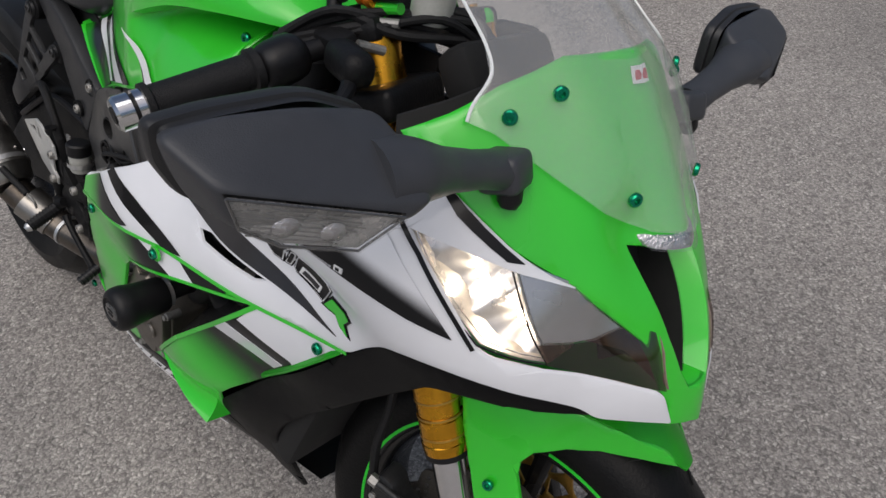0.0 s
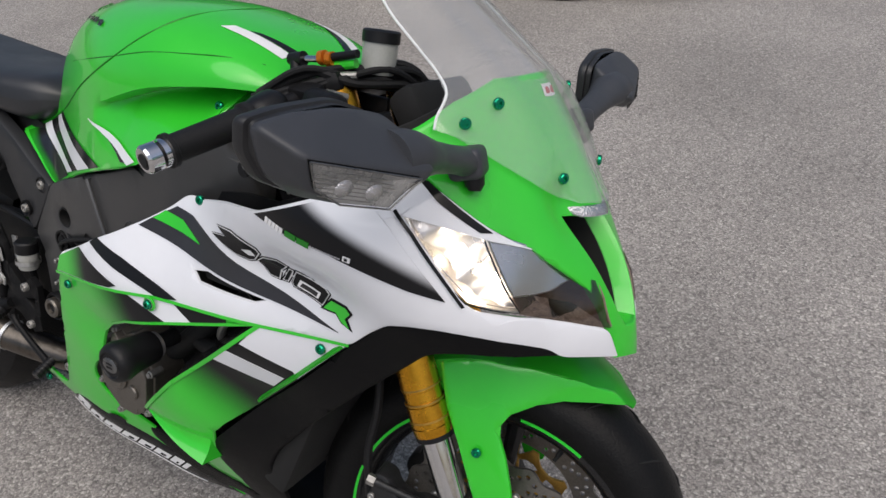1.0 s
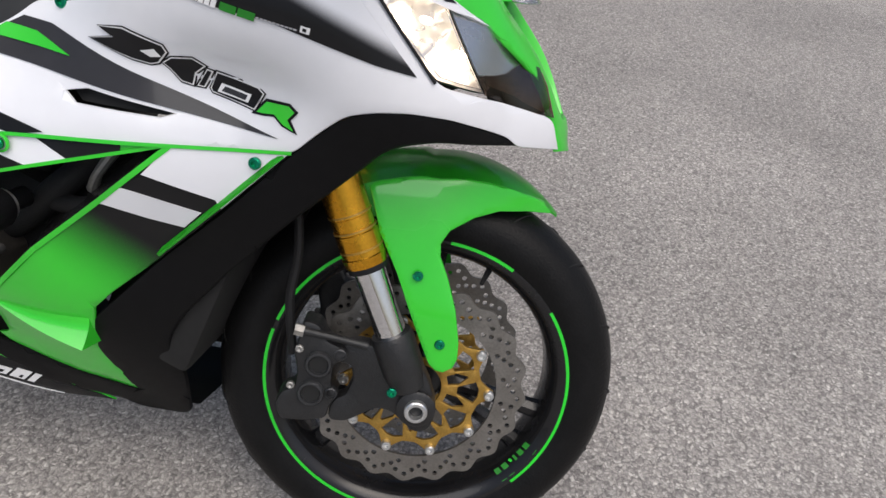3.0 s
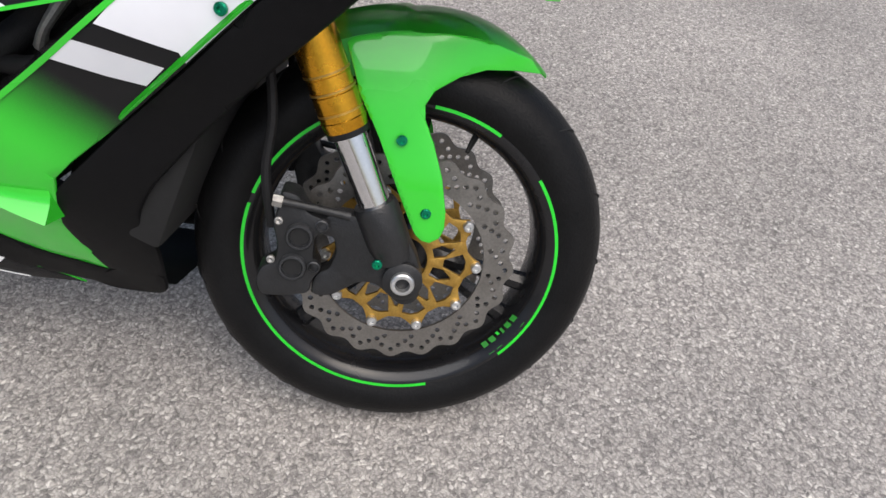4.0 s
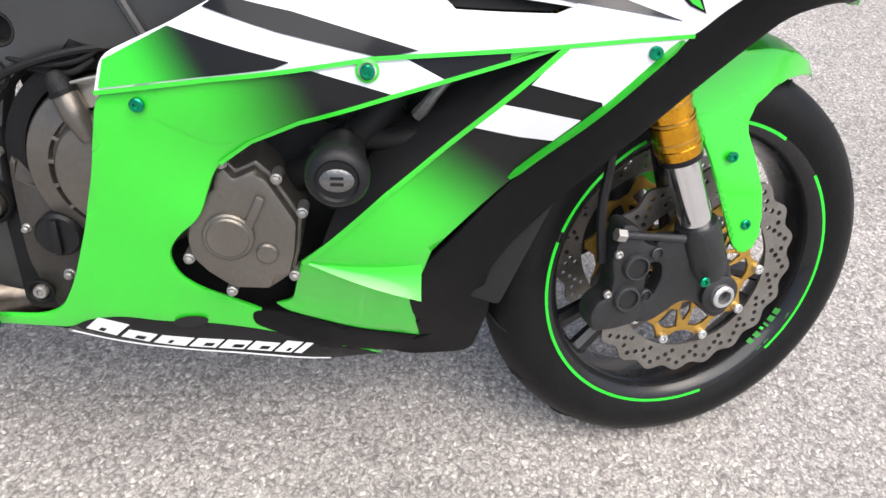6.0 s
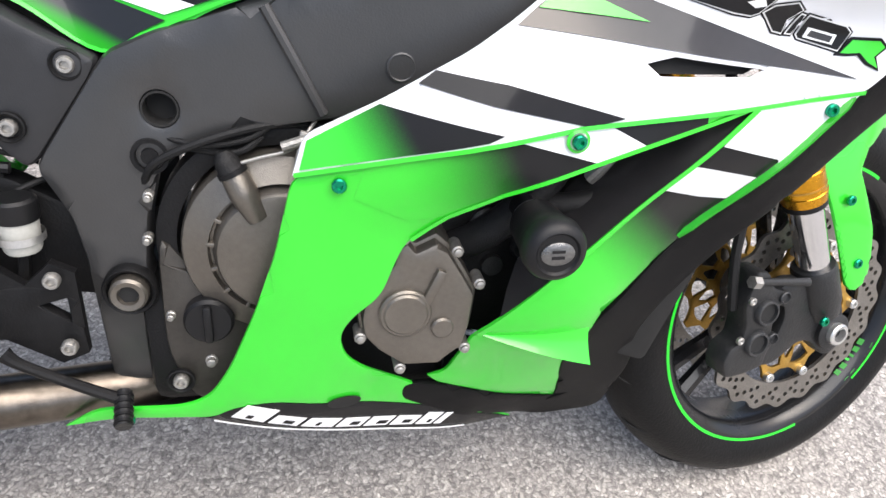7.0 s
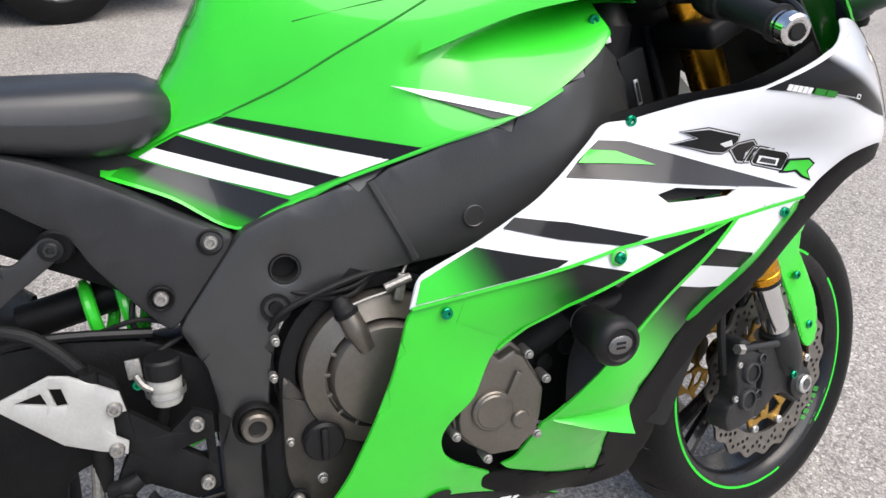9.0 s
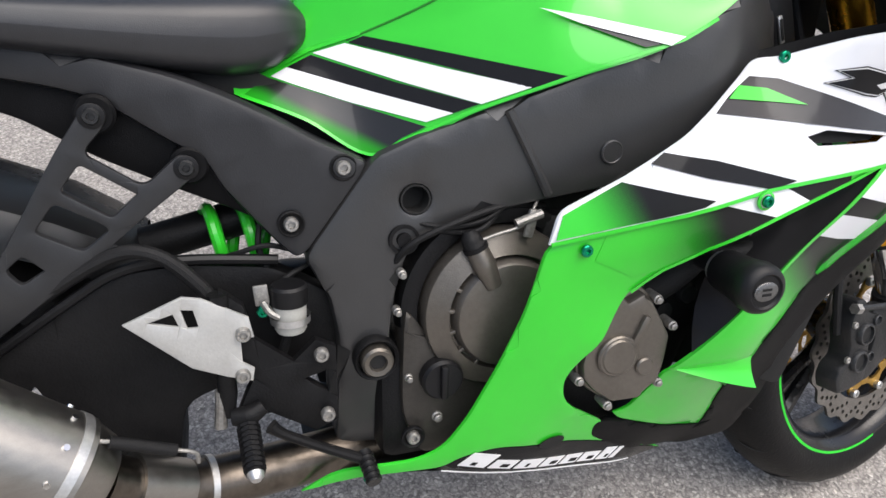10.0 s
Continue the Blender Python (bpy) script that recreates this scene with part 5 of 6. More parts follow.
def tank_ring(x, k):
    """From the lower edge on the right over the crown to the lower edge on the left."""
    if 0.25 <= k <= 0.75:
        return tank_section(x, (k - 0.25) * 2)
    f = (k if k < 0.25 else 1 - k) * 4
    z0, z1 = float(glide(TK_ZL, TK_X, x)), float(glide(TK_ZB, TK_X, x))
    z0 = z0 if x < -0.418 else max(z0, z1 - 0.012)
    z = z0 + (z1 - 0.002 - z0) * f
    return (x, tank_form(x, z) * (-1 if k < 0.5 else 1), z)


fuel_tank = part("fuel_tank", loft(np.linspace(-1.006, -0.348, 84), tank_ring, 80, False), green_paint, motorcycle, "glossy lime green fuel tank with black and white stripes", smooth=60)
bm = bmesh.new()
bm.faces.new([bm.verts.new(Vector(tank_ring(-0.352, k / 40)) * 0.995) for k in range(41)])
part("tank_front", bm, dark_void, fuel_tank, smooth=0)
bm = bmesh.new()
near = [tank_ring(-0.4185, 0.25 * k / 12) for k in range(13)]
bm.faces.new([bm.verts.new(p) for p in near] + [bm.verts.new((-0.41, -0.02, near[-1][2])), bm.verts.new((-0.41, -0.02, near[0][2]))])
twin(part("tank_shoulder", bm, green_paint, fuel_tank, "green front face of the tank's flank", smooth=0))
groove = [tank_section(x, k) for x, k in ((-0.885, 0.002), (-0.806, 0.021), (-0.743, 0.051), (-0.68, 0.080), (-0.62, 0.125), (-0.565, 0.21), (-0.53, 0.34), (-0.515, 0.5))]
# thin dark bars on the skin paint the shade of groove and seam
part("tank_groove", bar(groove + [(x, -y, z) for x, y, z in groove[-2::-1]], 0.0013, sides=6, smooth=8), groove_green, fuel_tank, "dark groove across the tank")
part("panel_seam", bar([tank_section(x, k) for x, k in ((-0.79, 0.135), (-0.70, 0.125), (-0.625, 0.120), (-0.55, 0.125), (-0.475, 0.145), (-0.42, 0.18), (-0.375, 0.235))], 0.0008, sides=6), groove_green, fuel_tank, "thin panel seam")
for i in range(4):
    p = [Vector(tank_section(-0.795 + 0.026 * i + dx, 0.318 - 0.020 * i + dk)) for dx, dk in ((-0.010, 0.014), (0.006, 0.010), (0.010, -0.016), (-0.005, -0.012))]
    c = sum(p, Vector()) / 4
    n = (p[1] - p[0]).cross(p[3] - p[0]).normalized()
    n = n if n.z > 0 else -n
    bm = bmesh.new()
    bm.faces.new([bm.verts.new(q + n * 0.0025) for q in p])
    bmesh.ops.solidify(bm, geom=bm.faces[:], thickness=0.002)
    part("letter_bar", bm, grey_paint, fuel_tank)
def tank_patch(corners, material, label):
    """A printed patch on the crown, between four points of length and turn."""
    for flip in (False, True):
        bm = bmesh.new()
        grid = []
        for i in range(7):
            row = []
            for j in range(5):
                u, v = i / 6, j / 4
                x, k = (sum(w * c[n] for w, c in zip(((1 - u) * (1 - v), (1 - u) * v, u * v, u * (1 - v)), corners)) for n in (0, 1))
                p = Vector(tank_section(x, 1 - k if flip else k))
                row.append(bm.verts.new(p + Vector((0, p.y, 0.12)).normalized() * 0.0014))
            grid.append(row)
        for a, b in zip(grid, grid[1:]):
            for j in range(4):
                bm.faces.new((a[j], a[j + 1], b[j + 1], b[j]))
        part("tank_flash", bm, material, fuel_tank, label)


tank_patch(((-0.475, 0.335), (-0.462, 0.368), (-0.372, 0.378), (-0.372, 0.325)), white_print, "white flash on the tank")
tank_patch(((-0.440, 0.374), (-0.425, 0.390), (-0.370, 0.420), (-0.372, 0.382)), black_paint, "black flash on the tank")
bm = bmesh.new()
rows = []
for i in range(37):
    x = -0.940 + 0.140 * i / 36
    w = float(glide(TK_WB, TK_X, x))
    h = 0.026 + (0.010 if i % 6 < 3 else 0.0) + 0.012 * math.sin(math.pi * i / 36)
    row = []
    for j in range(-4, 5):
        c = (abs(h * j / 4) / w) ** (1 / 0.80)
        p = tank_section(x, 0.5 - math.copysign(math.acos(min(c, 1)) / math.pi - 0.5, -j) if j else 0.5)
        row.append(bm.verts.new((p[0] - 0.0016, h * j / 4, p[2] + 0.0012)))
    rows.append(row)
for a, b in zip(rows, rows[1:]):
    for j in range(8):
        bm.faces.new((a[j], a[j + 1], b[j + 1], b[j]))
rims = [[r[k].co + Vector((0, 0, 0.0008)) for r in rows] for k in (0, 8)]
bmesh.ops.solidify(bm, geom=bm.faces[:], thickness=0.0018)
pad = part("tank_pad", bm, pad_clear, fuel_tank, "clear toothed tank protector")
for line in rims:
    part("pad_edge", bar(line, 0.0009, sides=6, smooth=0), groove_green, pad, "dark moulded edge")
low_fade = fade("green_edge_to_black_paint", (0.014, 0.25, 0.012), BLACK, (-0.936, -0.12, 0.712), (-0.929, -0.12, 0.726))
for pts, mm in (([(-0.868, 0.797), (-0.787, 0.782), (-0.659, 0.758), (-0.700, 0.746), (-0.790, 0.768), (-0.884, 0.790)], black_paint), ([(-0.887, 0.789), (-0.790, 0.766), (-0.701, 0.747), (-0.753, 0.729), (-0.830, 0.750), (-0.920, 0.778)], white_paint),
                ([(-0.922, 0.776), (-0.838, 0.750), (-0.755, 0.729), (-0.782, 0.719), (-0.860, 0.739), (-0.948, 0.763)], black_paint), ([(-0.948, 0.763), (-0.860, 0.739), (-0.782, 0.719), (-0.810, 0.709), (-0.885, 0.728), (-0.966, 0.754)], white_paint),
                ([(-0.969, 0.753), (-0.885, 0.727), (-0.810, 0.704), (-0.835, 0.692)] + [(x, float(glide(TK_ZL, TK_X, x)) + 0.003) for x in np.linspace(-0.858, -0.996, 12).tolist()], low_fade),
                ([(-0.696, 0.828), (-0.638, 0.819), (-0.541, 0.800), (-0.558, 0.791), (-0.651, 0.813)], white_paint), ([(-0.675, 0.821), (-0.562, 0.793), (-0.584, 0.789)], grey_paint)):
    decal("stripe", pts, mm, fuel_tank, 0.0022 if pts[0][0] < -0.7 else 0.0036 if mm is grey_paint else 0.0055, step=0.008, form=tank_form, both=True)
decal("edge_line", line_strip([(-0.998, 0.746), (-0.972, 0.756), (-0.925, 0.781), (-0.872, 0.800)], 0.004), green_paint, fuel_tank, 0.003, step=0.008, form=tank_form, both=True)
decal("edge_line", line_strip([(-0.500, 0.818), (-0.541, 0.797), (-0.596, 0.780), (-0.656, 0.760), (-0.757, 0.724), (-0.835, 0.689)] + [(x, float(glide(TK_ZL, TK_X, x)) + 0.0015) for x in np.linspace(-0.860, -1.0, 14).tolist()], 0.0032), green_paint, fuel_tank, 0.003, step=0.008, form=tank_form, both=True)
again(screw_mesh, Matrix.Translation((-0.430, -tank_form(-0.430, 0.893) - 0.001, 0.893)), fuel_tank)

SEAT_X = (-1.46, -1.30, -1.15, -1.05, -0.99, -0.950, -0.925, -0.915)
SEAT_W = np.array((0.10, 0.122, 0.124, 0.116, 0.104, 0.092, 0.070, 0.045))
SEAT_B = np.array((0.815, 0.797, 0.775, 0.758, 0.752, 0.765, 0.785, 0.794))
SEAT_T = np.array((0.87, 0.850, 0.842, 0.842, 0.842, 0.838, 0.822, 0.808))


def seat_section(x, k):
    w, b, t = (float(glide(v, SEAT_X, x)) for v in (SEAT_W, SEAT_B, SEAT_T))
    a = 2 * math.pi * k
    c, s = math.cos(a), math.sin(a)
    return (x, -w * math.copysign(abs(c) ** 0.55, c), (b + t) / 2 + (t - b) / 2 * math.copysign(abs(s) ** 0.55, s))


seat = part("seat", loft(np.linspace(-1.46, -0.912, 24), seat_section, 32), seat_vinyl, motorcycle, "black vinyl rider's seat")

# ---------------------------------------------------------------- engine
engine = part("engine_block", block((0.34, 0.28, 0.16), (-0.70, 0, 0.36), 0.02), cast_black, motorcycle, "black engine block inside the frame")
part("cylinder_block", block((0.28, 0.30, 0.18), (-0.56, 0, 0.47), 0.02, (0, 20, 0)), cast_black, engine)
part("cylinder_head", block((0.20, 0.26, 0.18), (-0.58, 0, 0.60), 0.02, (0, 20, 0)), cast_black, engine)
part("oil_cooler", block((0.10, 0.24, 0.24), (-0.36, 0, 0.44), 0.02, (0, 18, 0)), dark_void, engine)
part("airbox", block((0.30, 0.18, 0.16), (-0.72, 0, 0.70), 0.02), dark_void, engine)
clutch = part("clutch_cover", lathe([(0.06, 0.101), (-0.004, 0.101), (-0.008, 0.099), (-0.017, 0.076), (-0.018, 0.074), (-0.009, 0.0725), (-0.009, 0.070), (-0.022, 0.067), (-0.026, 0.064), (-0.027, 0.060), (-0.027, 0.0)], 56, at=(-0.716, -0.148, 0.482)), titan_cover, motorcycle, "bronze-grey clutch cover")
for a in (150, 172, 194, 216, 238, 128):
    ca, sa = math.cos(radians(a)), math.sin(radians(a))
    part("rib", block((0.014, 0.012, 0.005), (-0.716 + 0.069 * ca, -0.160, 0.482 + 0.069 * sa), 0.0015, (0, -a, 0)), titan_cover, clutch)
part("cable_boss", bar([(-0.758, -0.166, 0.566), (-0.750, -0.170, 0.548), (-0.738, -0.171, 0.522)], [0.0135, 0.0145, 0.0105], sides=18), titan_cover, clutch)
part("boss_washer", bar([(-0.7585, -0.166, 0.567), (-0.7605, -0.1655, 0.5715)], 0.0150, sides=18, smooth=0), cast_black, clutch)
part("boot", bar([(-0.768, -0.163, 0.589), (-0.766, -0.164, 0.583), (-0.764, -0.164, 0.578), (-0.760, -0.166, 0.570)], [0.006, 0.011, 0.012, 0.013], sides=16, smooth=0), soft_rubber, clutch)
part("clutch_cable", bar([(-0.766, -0.166, 0.574), (-0.735, -0.167, 0.583), (-0.700, -0.168, 0.594), (-0.675, -0.150, 0.62), (-0.62, -0.13, 0.68)], 0.0020, sides=8), bare_alloy, motorcycle)
part("cable_end", bar([(-0.712, -0.168, 0.594), (-0.680, -0.168, 0.604)], 0.0055, sides=10, smooth=0), bare_alloy, motorcycle, "silver cable end")
part("cable_bracket", block((0.012, 0.006, 0.034), (-0.692, -0.165, 0.592), 0.002, (0, 12, 0)), bare_alloy, motorcycle, "cast cable bracket")
cover_low = part("sump_cover", plate(rounded([(-0.840, 0.500), (-0.800, 0.440), (-0.74, 0.42), (-0.70, 0.36), (-0.76, 0.30), (-0.82, 0.29), (-0.845, 0.36)], 0.5), -0.150, -0.08, 0.005), case_bronze, motorcycle, "dark bronze lower engine cover")
part("case_ring", lathe([(0.03, 0.128), (-0.002, 0.126), (-0.004, 0.120), (-0.002, 0.106), (0.03, 0.104)], 56, at=(-0.716, -0.140, 0.482), closed=True), cast_black, motorcycle, "black crankcase rim round the clutch")
cap = part("filler_cap", lathe([(0.01, 0.026), (-0.006, 0.026), (-0.010, 0.023), (-0.010, 0.0)], 28, at=(-0.796, -0.158, 0.403)), satin_black, motorcycle, "black oil filler cap")
part("grip_bar", block((0.009, 0.008, 0.044), (-0.796, -0.171, 0.403), 0.003), satin_black, cap)
for x, z, r in ((-0.848, 0.494, 0.0045), (-0.835, 0.405, 0.0045), (-0.799, 0.345, 0.006), (-0.842, 0.540, 0.0045)):
    part("case_bolt", lathe([(0.01, r * 1.15), (0, r * 1.15), (-0.001, r * 0.85), (-0.006, r * 0.85), (-0.007, r * 0.6)], 12, at=(x, -0.152, z)), bare_alloy, engine)
GEN = [(-0.641, 0.428), (-0.637, 0.455), (-0.623, 0.480), (-0.610, 0.488), (-0.606, 0.507), (-0.596, 0.513), (-0.587, 0.502), (-0.567, 0.512), (-0.554, 0.500), (-0.537, 0.472), (-0.525, 0.451), (-0.528, 0.416), (-0.535, 0.388), (-0.559, 0.369), (-0.597, 0.370), (-0.623, 0.390), (-0.638, 0.408)]
gen = part("ignition_cover", plate(rounded(GEN, 0.75), -0.222, -0.12, 0.005, step=0.02), titan_cover, motorcycle, "bronze-grey ignition cover in the fairing window")
part("cover_flange", plate(rounded([(-0.589 + (x + 0.589) * 1.07, 0.438 + (z - 0.438) * 1.07) for x, z in GEN], 0.7), -0.208, -0.15, 0.003, step=0.03), titan_cover, gen)
part("boss", lathe([(0, 0.027), (-0.004, 0.027), (-0.006, 0.025), (-0.006, 0.023), (-0.008, 0.021), (-0.008, 0)], 36, at=(-0.597, -0.222, 0.436)), titan_cover, gen)
part("boss", lathe([(0, 0.012), (-0.003, 0.012), (-0.005, 0.010), (-0.005, 0)], 24, at=(-0.558, -0.222, 0.416)), titan_cover, gen)
part("rib", block((0.010, 0.008, 0.042), (-0.569, -0.2235, 0.464), 0.002, (0, 24, 0)), titan_cover, gen)
for x, z in ((-0.628, 0.486), (-0.599, 0.516), (-0.545, 0.500), (-0.520, 0.462), (-0.531, 0.385), (-0.600, 0.364), (-0.642, 0.405)):
    part("cover_bolt", lathe([(0.02, 0.0062), (-0.002, 0.0062), (-0.003, 0.0044), (-0.006, 0.0044), (-0.007, 0.0026)], 12, at=(x, -0.216, z)), bare_alloy, gen)

for pts, r in (([(-0.84, -0.13, 0.60), (-0.79, -0.152, 0.592), (-0.74, -0.155, 0.600), (-0.70, -0.15, 0.63)], 0.003), ([(-0.85, -0.13, 0.54), (-0.83, -0.150, 0.575), (-0.77, -0.158, 0.602), (-0.71, -0.15, 0.612), (-0.66, -0.13, 0.60)], 0.0042), ([(-0.80, -0.14, 0.585), (-0.755, -0.155, 0.585), (-0.73, -0.150, 0.60)], 0.0035)):
    part("wire", bar(pts, r, sides=8), soft_rubber, engine, "black wire along the engine")
for pts, r in (([(-0.95, -0.10, 0.56), (-0.985, -0.11, 0.575), (-1.02, -0.10, 0.565), (-1.05, -0.08, 0.55)], 0.003), ([(-0.94, -0.10, 0.545), (-0.97, -0.115, 0.535), (-0.99, -0.12, 0.515)], 0.0032), ([(-0.99, -0.09, 0.60), (-0.995, -0.10, 0.57), (-0.985, -0.10, 0.54)], 0.0036)):
    part("wire", bar(pts, r, sides=8), soft_rubber, motorcycle, "black wire behind the frame")
part("hose_clamp", lathe([(0, 0.0225), (0.008, 0.0225)], 20, "z", at=(-0.968, -0.135, 0.492), caps=False), alloy, motorcycle, "silver band round the reservoir")
stay = part("fairing_stay", bar([(-0.36, -0.185, 0.622), (-0.385, -0.19, 0.585), (-0.40, -0.18, 0.56)], [0.008, 0.006, 0.008], sides=10), bare_alloy, motorcycle, "metal fairing stay")
for k, (x, z) in enumerate(((-0.50, 0.500), (-0.455, 0.470), (-0.490, 0.450))):
    part("casting", lathe([(0.04, 0.020 - 0.003 * k), (-0.004, 0.018 - 0.003 * k), (-0.008, 0.012), (-0.008, 0.0)], 20, at=(x, -0.150, z)), cast_grey, engine)

# crash bobbin
sl = Vector((-0.478, -0.20, 0.541))
slider_knob = part("crash_bobbin", lathe([(0.0, 0.013), (-0.040, 0.013), (-0.041, 0.023), (-0.044, 0.0245), (-0.078, 0.0268), (-0.088, 0.0285), (-0.094, 0.0300), (-0.104, 0.0296), (-0.110, 0.0270), (-0.113, 0.0225), (-0.1135, 0.0205), (-0.111, 0.0185), (-0.111, 0.0)], 40, at=sl), satin_black, motorcycle, "black round crash bobbin")
part("badge", lathe([(0, 0.0125), (-0.002, 0.0125), (-0.003, 0.011), (-0.003, 0)], 24), lamp_grey, slider_knob, "oval grey badge", Matrix.Translation(sl + Vector((0, -0.1105, 0))) @ Matrix.Diagonal((1.25, 1, 0.90, 1)))
for dz in (-0.003, 0.003):
    part("letter_bar", block((0.012, 0.001, 0.0028), tuple(sl + Vector((0, -0.1137, dz))), 0.0), satin_black, slider_knob)
part("bobbin_washer", lathe([(-0.034, 0.020), (-0.040, 0.020), (-0.041, 0.017)], 24, at=sl), alloy, slider_knob, "silver washer")
part("radiator", block((0.05, 0.34, 0.30), (-0.26, 0, 0.46), 0.01, (0, 20, 0)), dark_void, motorcycle, "dark radiator behind the front wheel")
part("hose", bar([(-0.40, -0.12, 0.60), (-0.44, -0.17, 0.56), (-0.50, -0.17, 0.50), (-0.56, -0.14, 0.46)], 0.018, sides=14), soft_rubber, motorcycle, "black coolant hose")
part("hose", bar([(-0.33, -0.17, 0.57), (-0.40, -0.19, 0.54), (-0.47, -0.17, 0.53)], 0.012, sides=12), soft_rubber, motorcycle, "black coolant hose")

# ---------------------------------------------------------------- handlebar, controls, dash
bar_end = Vector((-0.385, -0.345, 0.850))
bar_in = Vector((-0.305, -0.125, 0.925))
bar_dir = (bar_in - bar_end).normalized()
for s in (-1, 1):
    f = Matrix.Diagonal((1, -s, 1, 1))
    P = lambda d: f @ (bar_end + bar_dir * d)
    hb = part("handlebar", bar([P(0.0), P(0.235)], 0.011, sides=18, smooth=0), satin_black, motorcycle, "black clip-on handlebar", STEERED)
    part("grip", bar([P(0.028), P(0.034), P(0.036), P(0.130), P(0.132), P(0.140)], [0.020, 0.020, 0.0165, 0.0175, 0.021, 0.021], sides=24, smooth=0), soft_rubber, hb, "black rubber grip")
    part("bar_end", bar([P(0.0), P(0.003), P(0.016)], [0.014, 0.0165, 0.0165], sides=24, smooth=0), chrome, hb, "silver bar end weight")
    part("bar_end_ring", bar([P(0.016), P(0.020)], 0.0135, sides=24, smooth=0), satin_black, hb)
    part("bar_end", bar([P(0.020), P(0.031)], 0.0165, sides=24, smooth=0), chrome, hb, "silver bar end ring")
    part("bar_end_hole", bar([P(-0.001), P(0.002)], 0.008, sides=18, smooth=0), dark_void, hb)
    part("switch_box", block((0.046, 0.056, 0.046), tuple(P(0.166)), 0.019, (25, 0, -18 * -s), segments=4), satin_black, hb, "black switch housing")
    part("clamp", block((0.060, 0.030, 0.035), tuple(P(0.225)), 0.006, (25, 0, 20 * s)), cast_black, hb)
    lev = [f @ (STEERED.inverted() @ Vector(v)) for v in ((-0.246, -0.283, 0.873), (-0.226, -0.265, 0.884), (-0.207, -0.245, 0.896), (-0.196, -0.205, 0.912), (-0.225, -0.165, 0.930))]
    part("lever", bar(lev, [0.009, 0.0065, 0.0065, 0.009], sides=10), satin_black, hb, "black brake lever" if s < 0 else "black clutch lever")
    part("lever_tip", bar([lev[0] - Vector((0, 0.001, 0)), lev[0] + Vector((0.002, 0.012, 0))], 0.0095, sides=12, smooth=0), satin_black, hb)
    part("master_cylinder", block((0.070, 0.034, 0.036), tuple(f @ Vector((-0.262, -0.180, 0.918))), 0.014, (0, 0, 30 * s), segments=3), cast_black, hb)
far = part("lever_perch", bar([(-0.345, -0.10, 0.958), (-0.322, -0.10, 0.962)], [0.008, 0.010], sides=14, smooth=0), satin_black, motorcycle, "black lever knob with orange adjuster", Matrix.Translation((0.0, 0.0, 0.008)))
part("perch_foot", bar([(-0.335, -0.10, 0.958), (-0.325, -0.11, 0.930)], [0.009, 0.007], sides=12, smooth=0), satin_black, far)
part("adjuster_rod", bar([(-0.322, -0.10, 0.962), (-0.292, -0.10, 0.966)], 0.0045, sides=12, smooth=0), chrome, far)
for x in (-0.294, -0.281):
    part("adjuster_wheel", bar([(x, -0.10, 0.967), (x + 0.008, -0.10, 0.969)], 0.0095, sides=18, smooth=0), orange_plastic, far, "orange adjuster wheel")
part("adjuster_rod", bar([(-0.274, -0.10, 0.971), (-0.235, -0.10, 0.981)], 0.0055, sides=12, smooth=0), satin_black, far)
part("green_lever", bar([(-0.292, -0.095, 0.956), (-0.265, -0.095, 0.962), (-0.240, -0.095, 0.968)], [0.006, 0.007, 0.006], sides=10), green_paint, far, "green lever base")
clamp = part("top_clamp", block((0.10, 0.27, 0.028), (-0.315, 0, 0.925), 0.010, (0, -25, 0)), cast_black, motorcycle, "black top fork clamp", STEERED)
for s in (-1, 1):
    part("fork_cap", bar([leg(0.925, 0.107 * s), leg(0.940, 0.107 * s), leg(0.946, 0.107 * s)], [0.026, 0.026, 0.022], sides=24, smooth=0), green_paint, clamp, "green fork cap")
    part("cap_screw", bar([leg(0.946, 0.107 * s), leg(0.953, 0.107 * s)], 0.007, sides=12, smooth=0), gold, clamp)
yoke = part("fork_yoke", block((0.095, 0.105, 0.034), (-0.238, -0.108, 0.884), 0.009, (0, -22, 12), segments=3), cast_black, motorcycle, "black fork yoke with silver bolts")
for x, y, z in ((-0.256, -0.072, 0.893), (-0.249, -0.135, 0.886), (-0.216, -0.128, 0.899)):
    part("yoke_bolt", lathe([(-0.006, 0.0062), (0.004, 0.0062), (0.0055, 0.005), (0.0055, 0.003), (0.003, 0.0028)], 16, "z", at=(x, y, z + 0.004)), alloy, yoke)
part("fluid_reservoir", lathe([(0, 0.020), (0.004, 0.023), (0.040, 0.023)], 24, "z", at=(-0.245, -0.075, 0.955)), hazy_plastic, motorcycle, "translucent brake fluid reservoir", STEERED)
part("reservoir_lid", lathe([(0, 0.025), (0.014, 0.025), (0.016, 0.022)], 24, "z", at=(-0.245, -0.075, 0.995)), satin_black, motorcycle, "black reservoir lid", STEERED)
part("dash", block((0.05, 0.15, 0.060), (-0.175, 0, 0.925), 0.015, (0, -35, 0)), dark_void, motorcycle, "black instrument cluster behind the screen")
part("cowl_inner", sheet([(0.0, 0.950), (-0.10, 0.945), (-0.18, 0.915), (-0.20, 0.85), (-0.12, 0.76), (0.12, 0.76), (0.20, 0.85), (0.18, 0.915), (0.10, 0.945)], lambda y, z: nose(y, z) - 0.075, 0.003, 0.04, (), 0, forward), dark_void, motorcycle, "matte black inner cowl")
dice = random.Random(4)
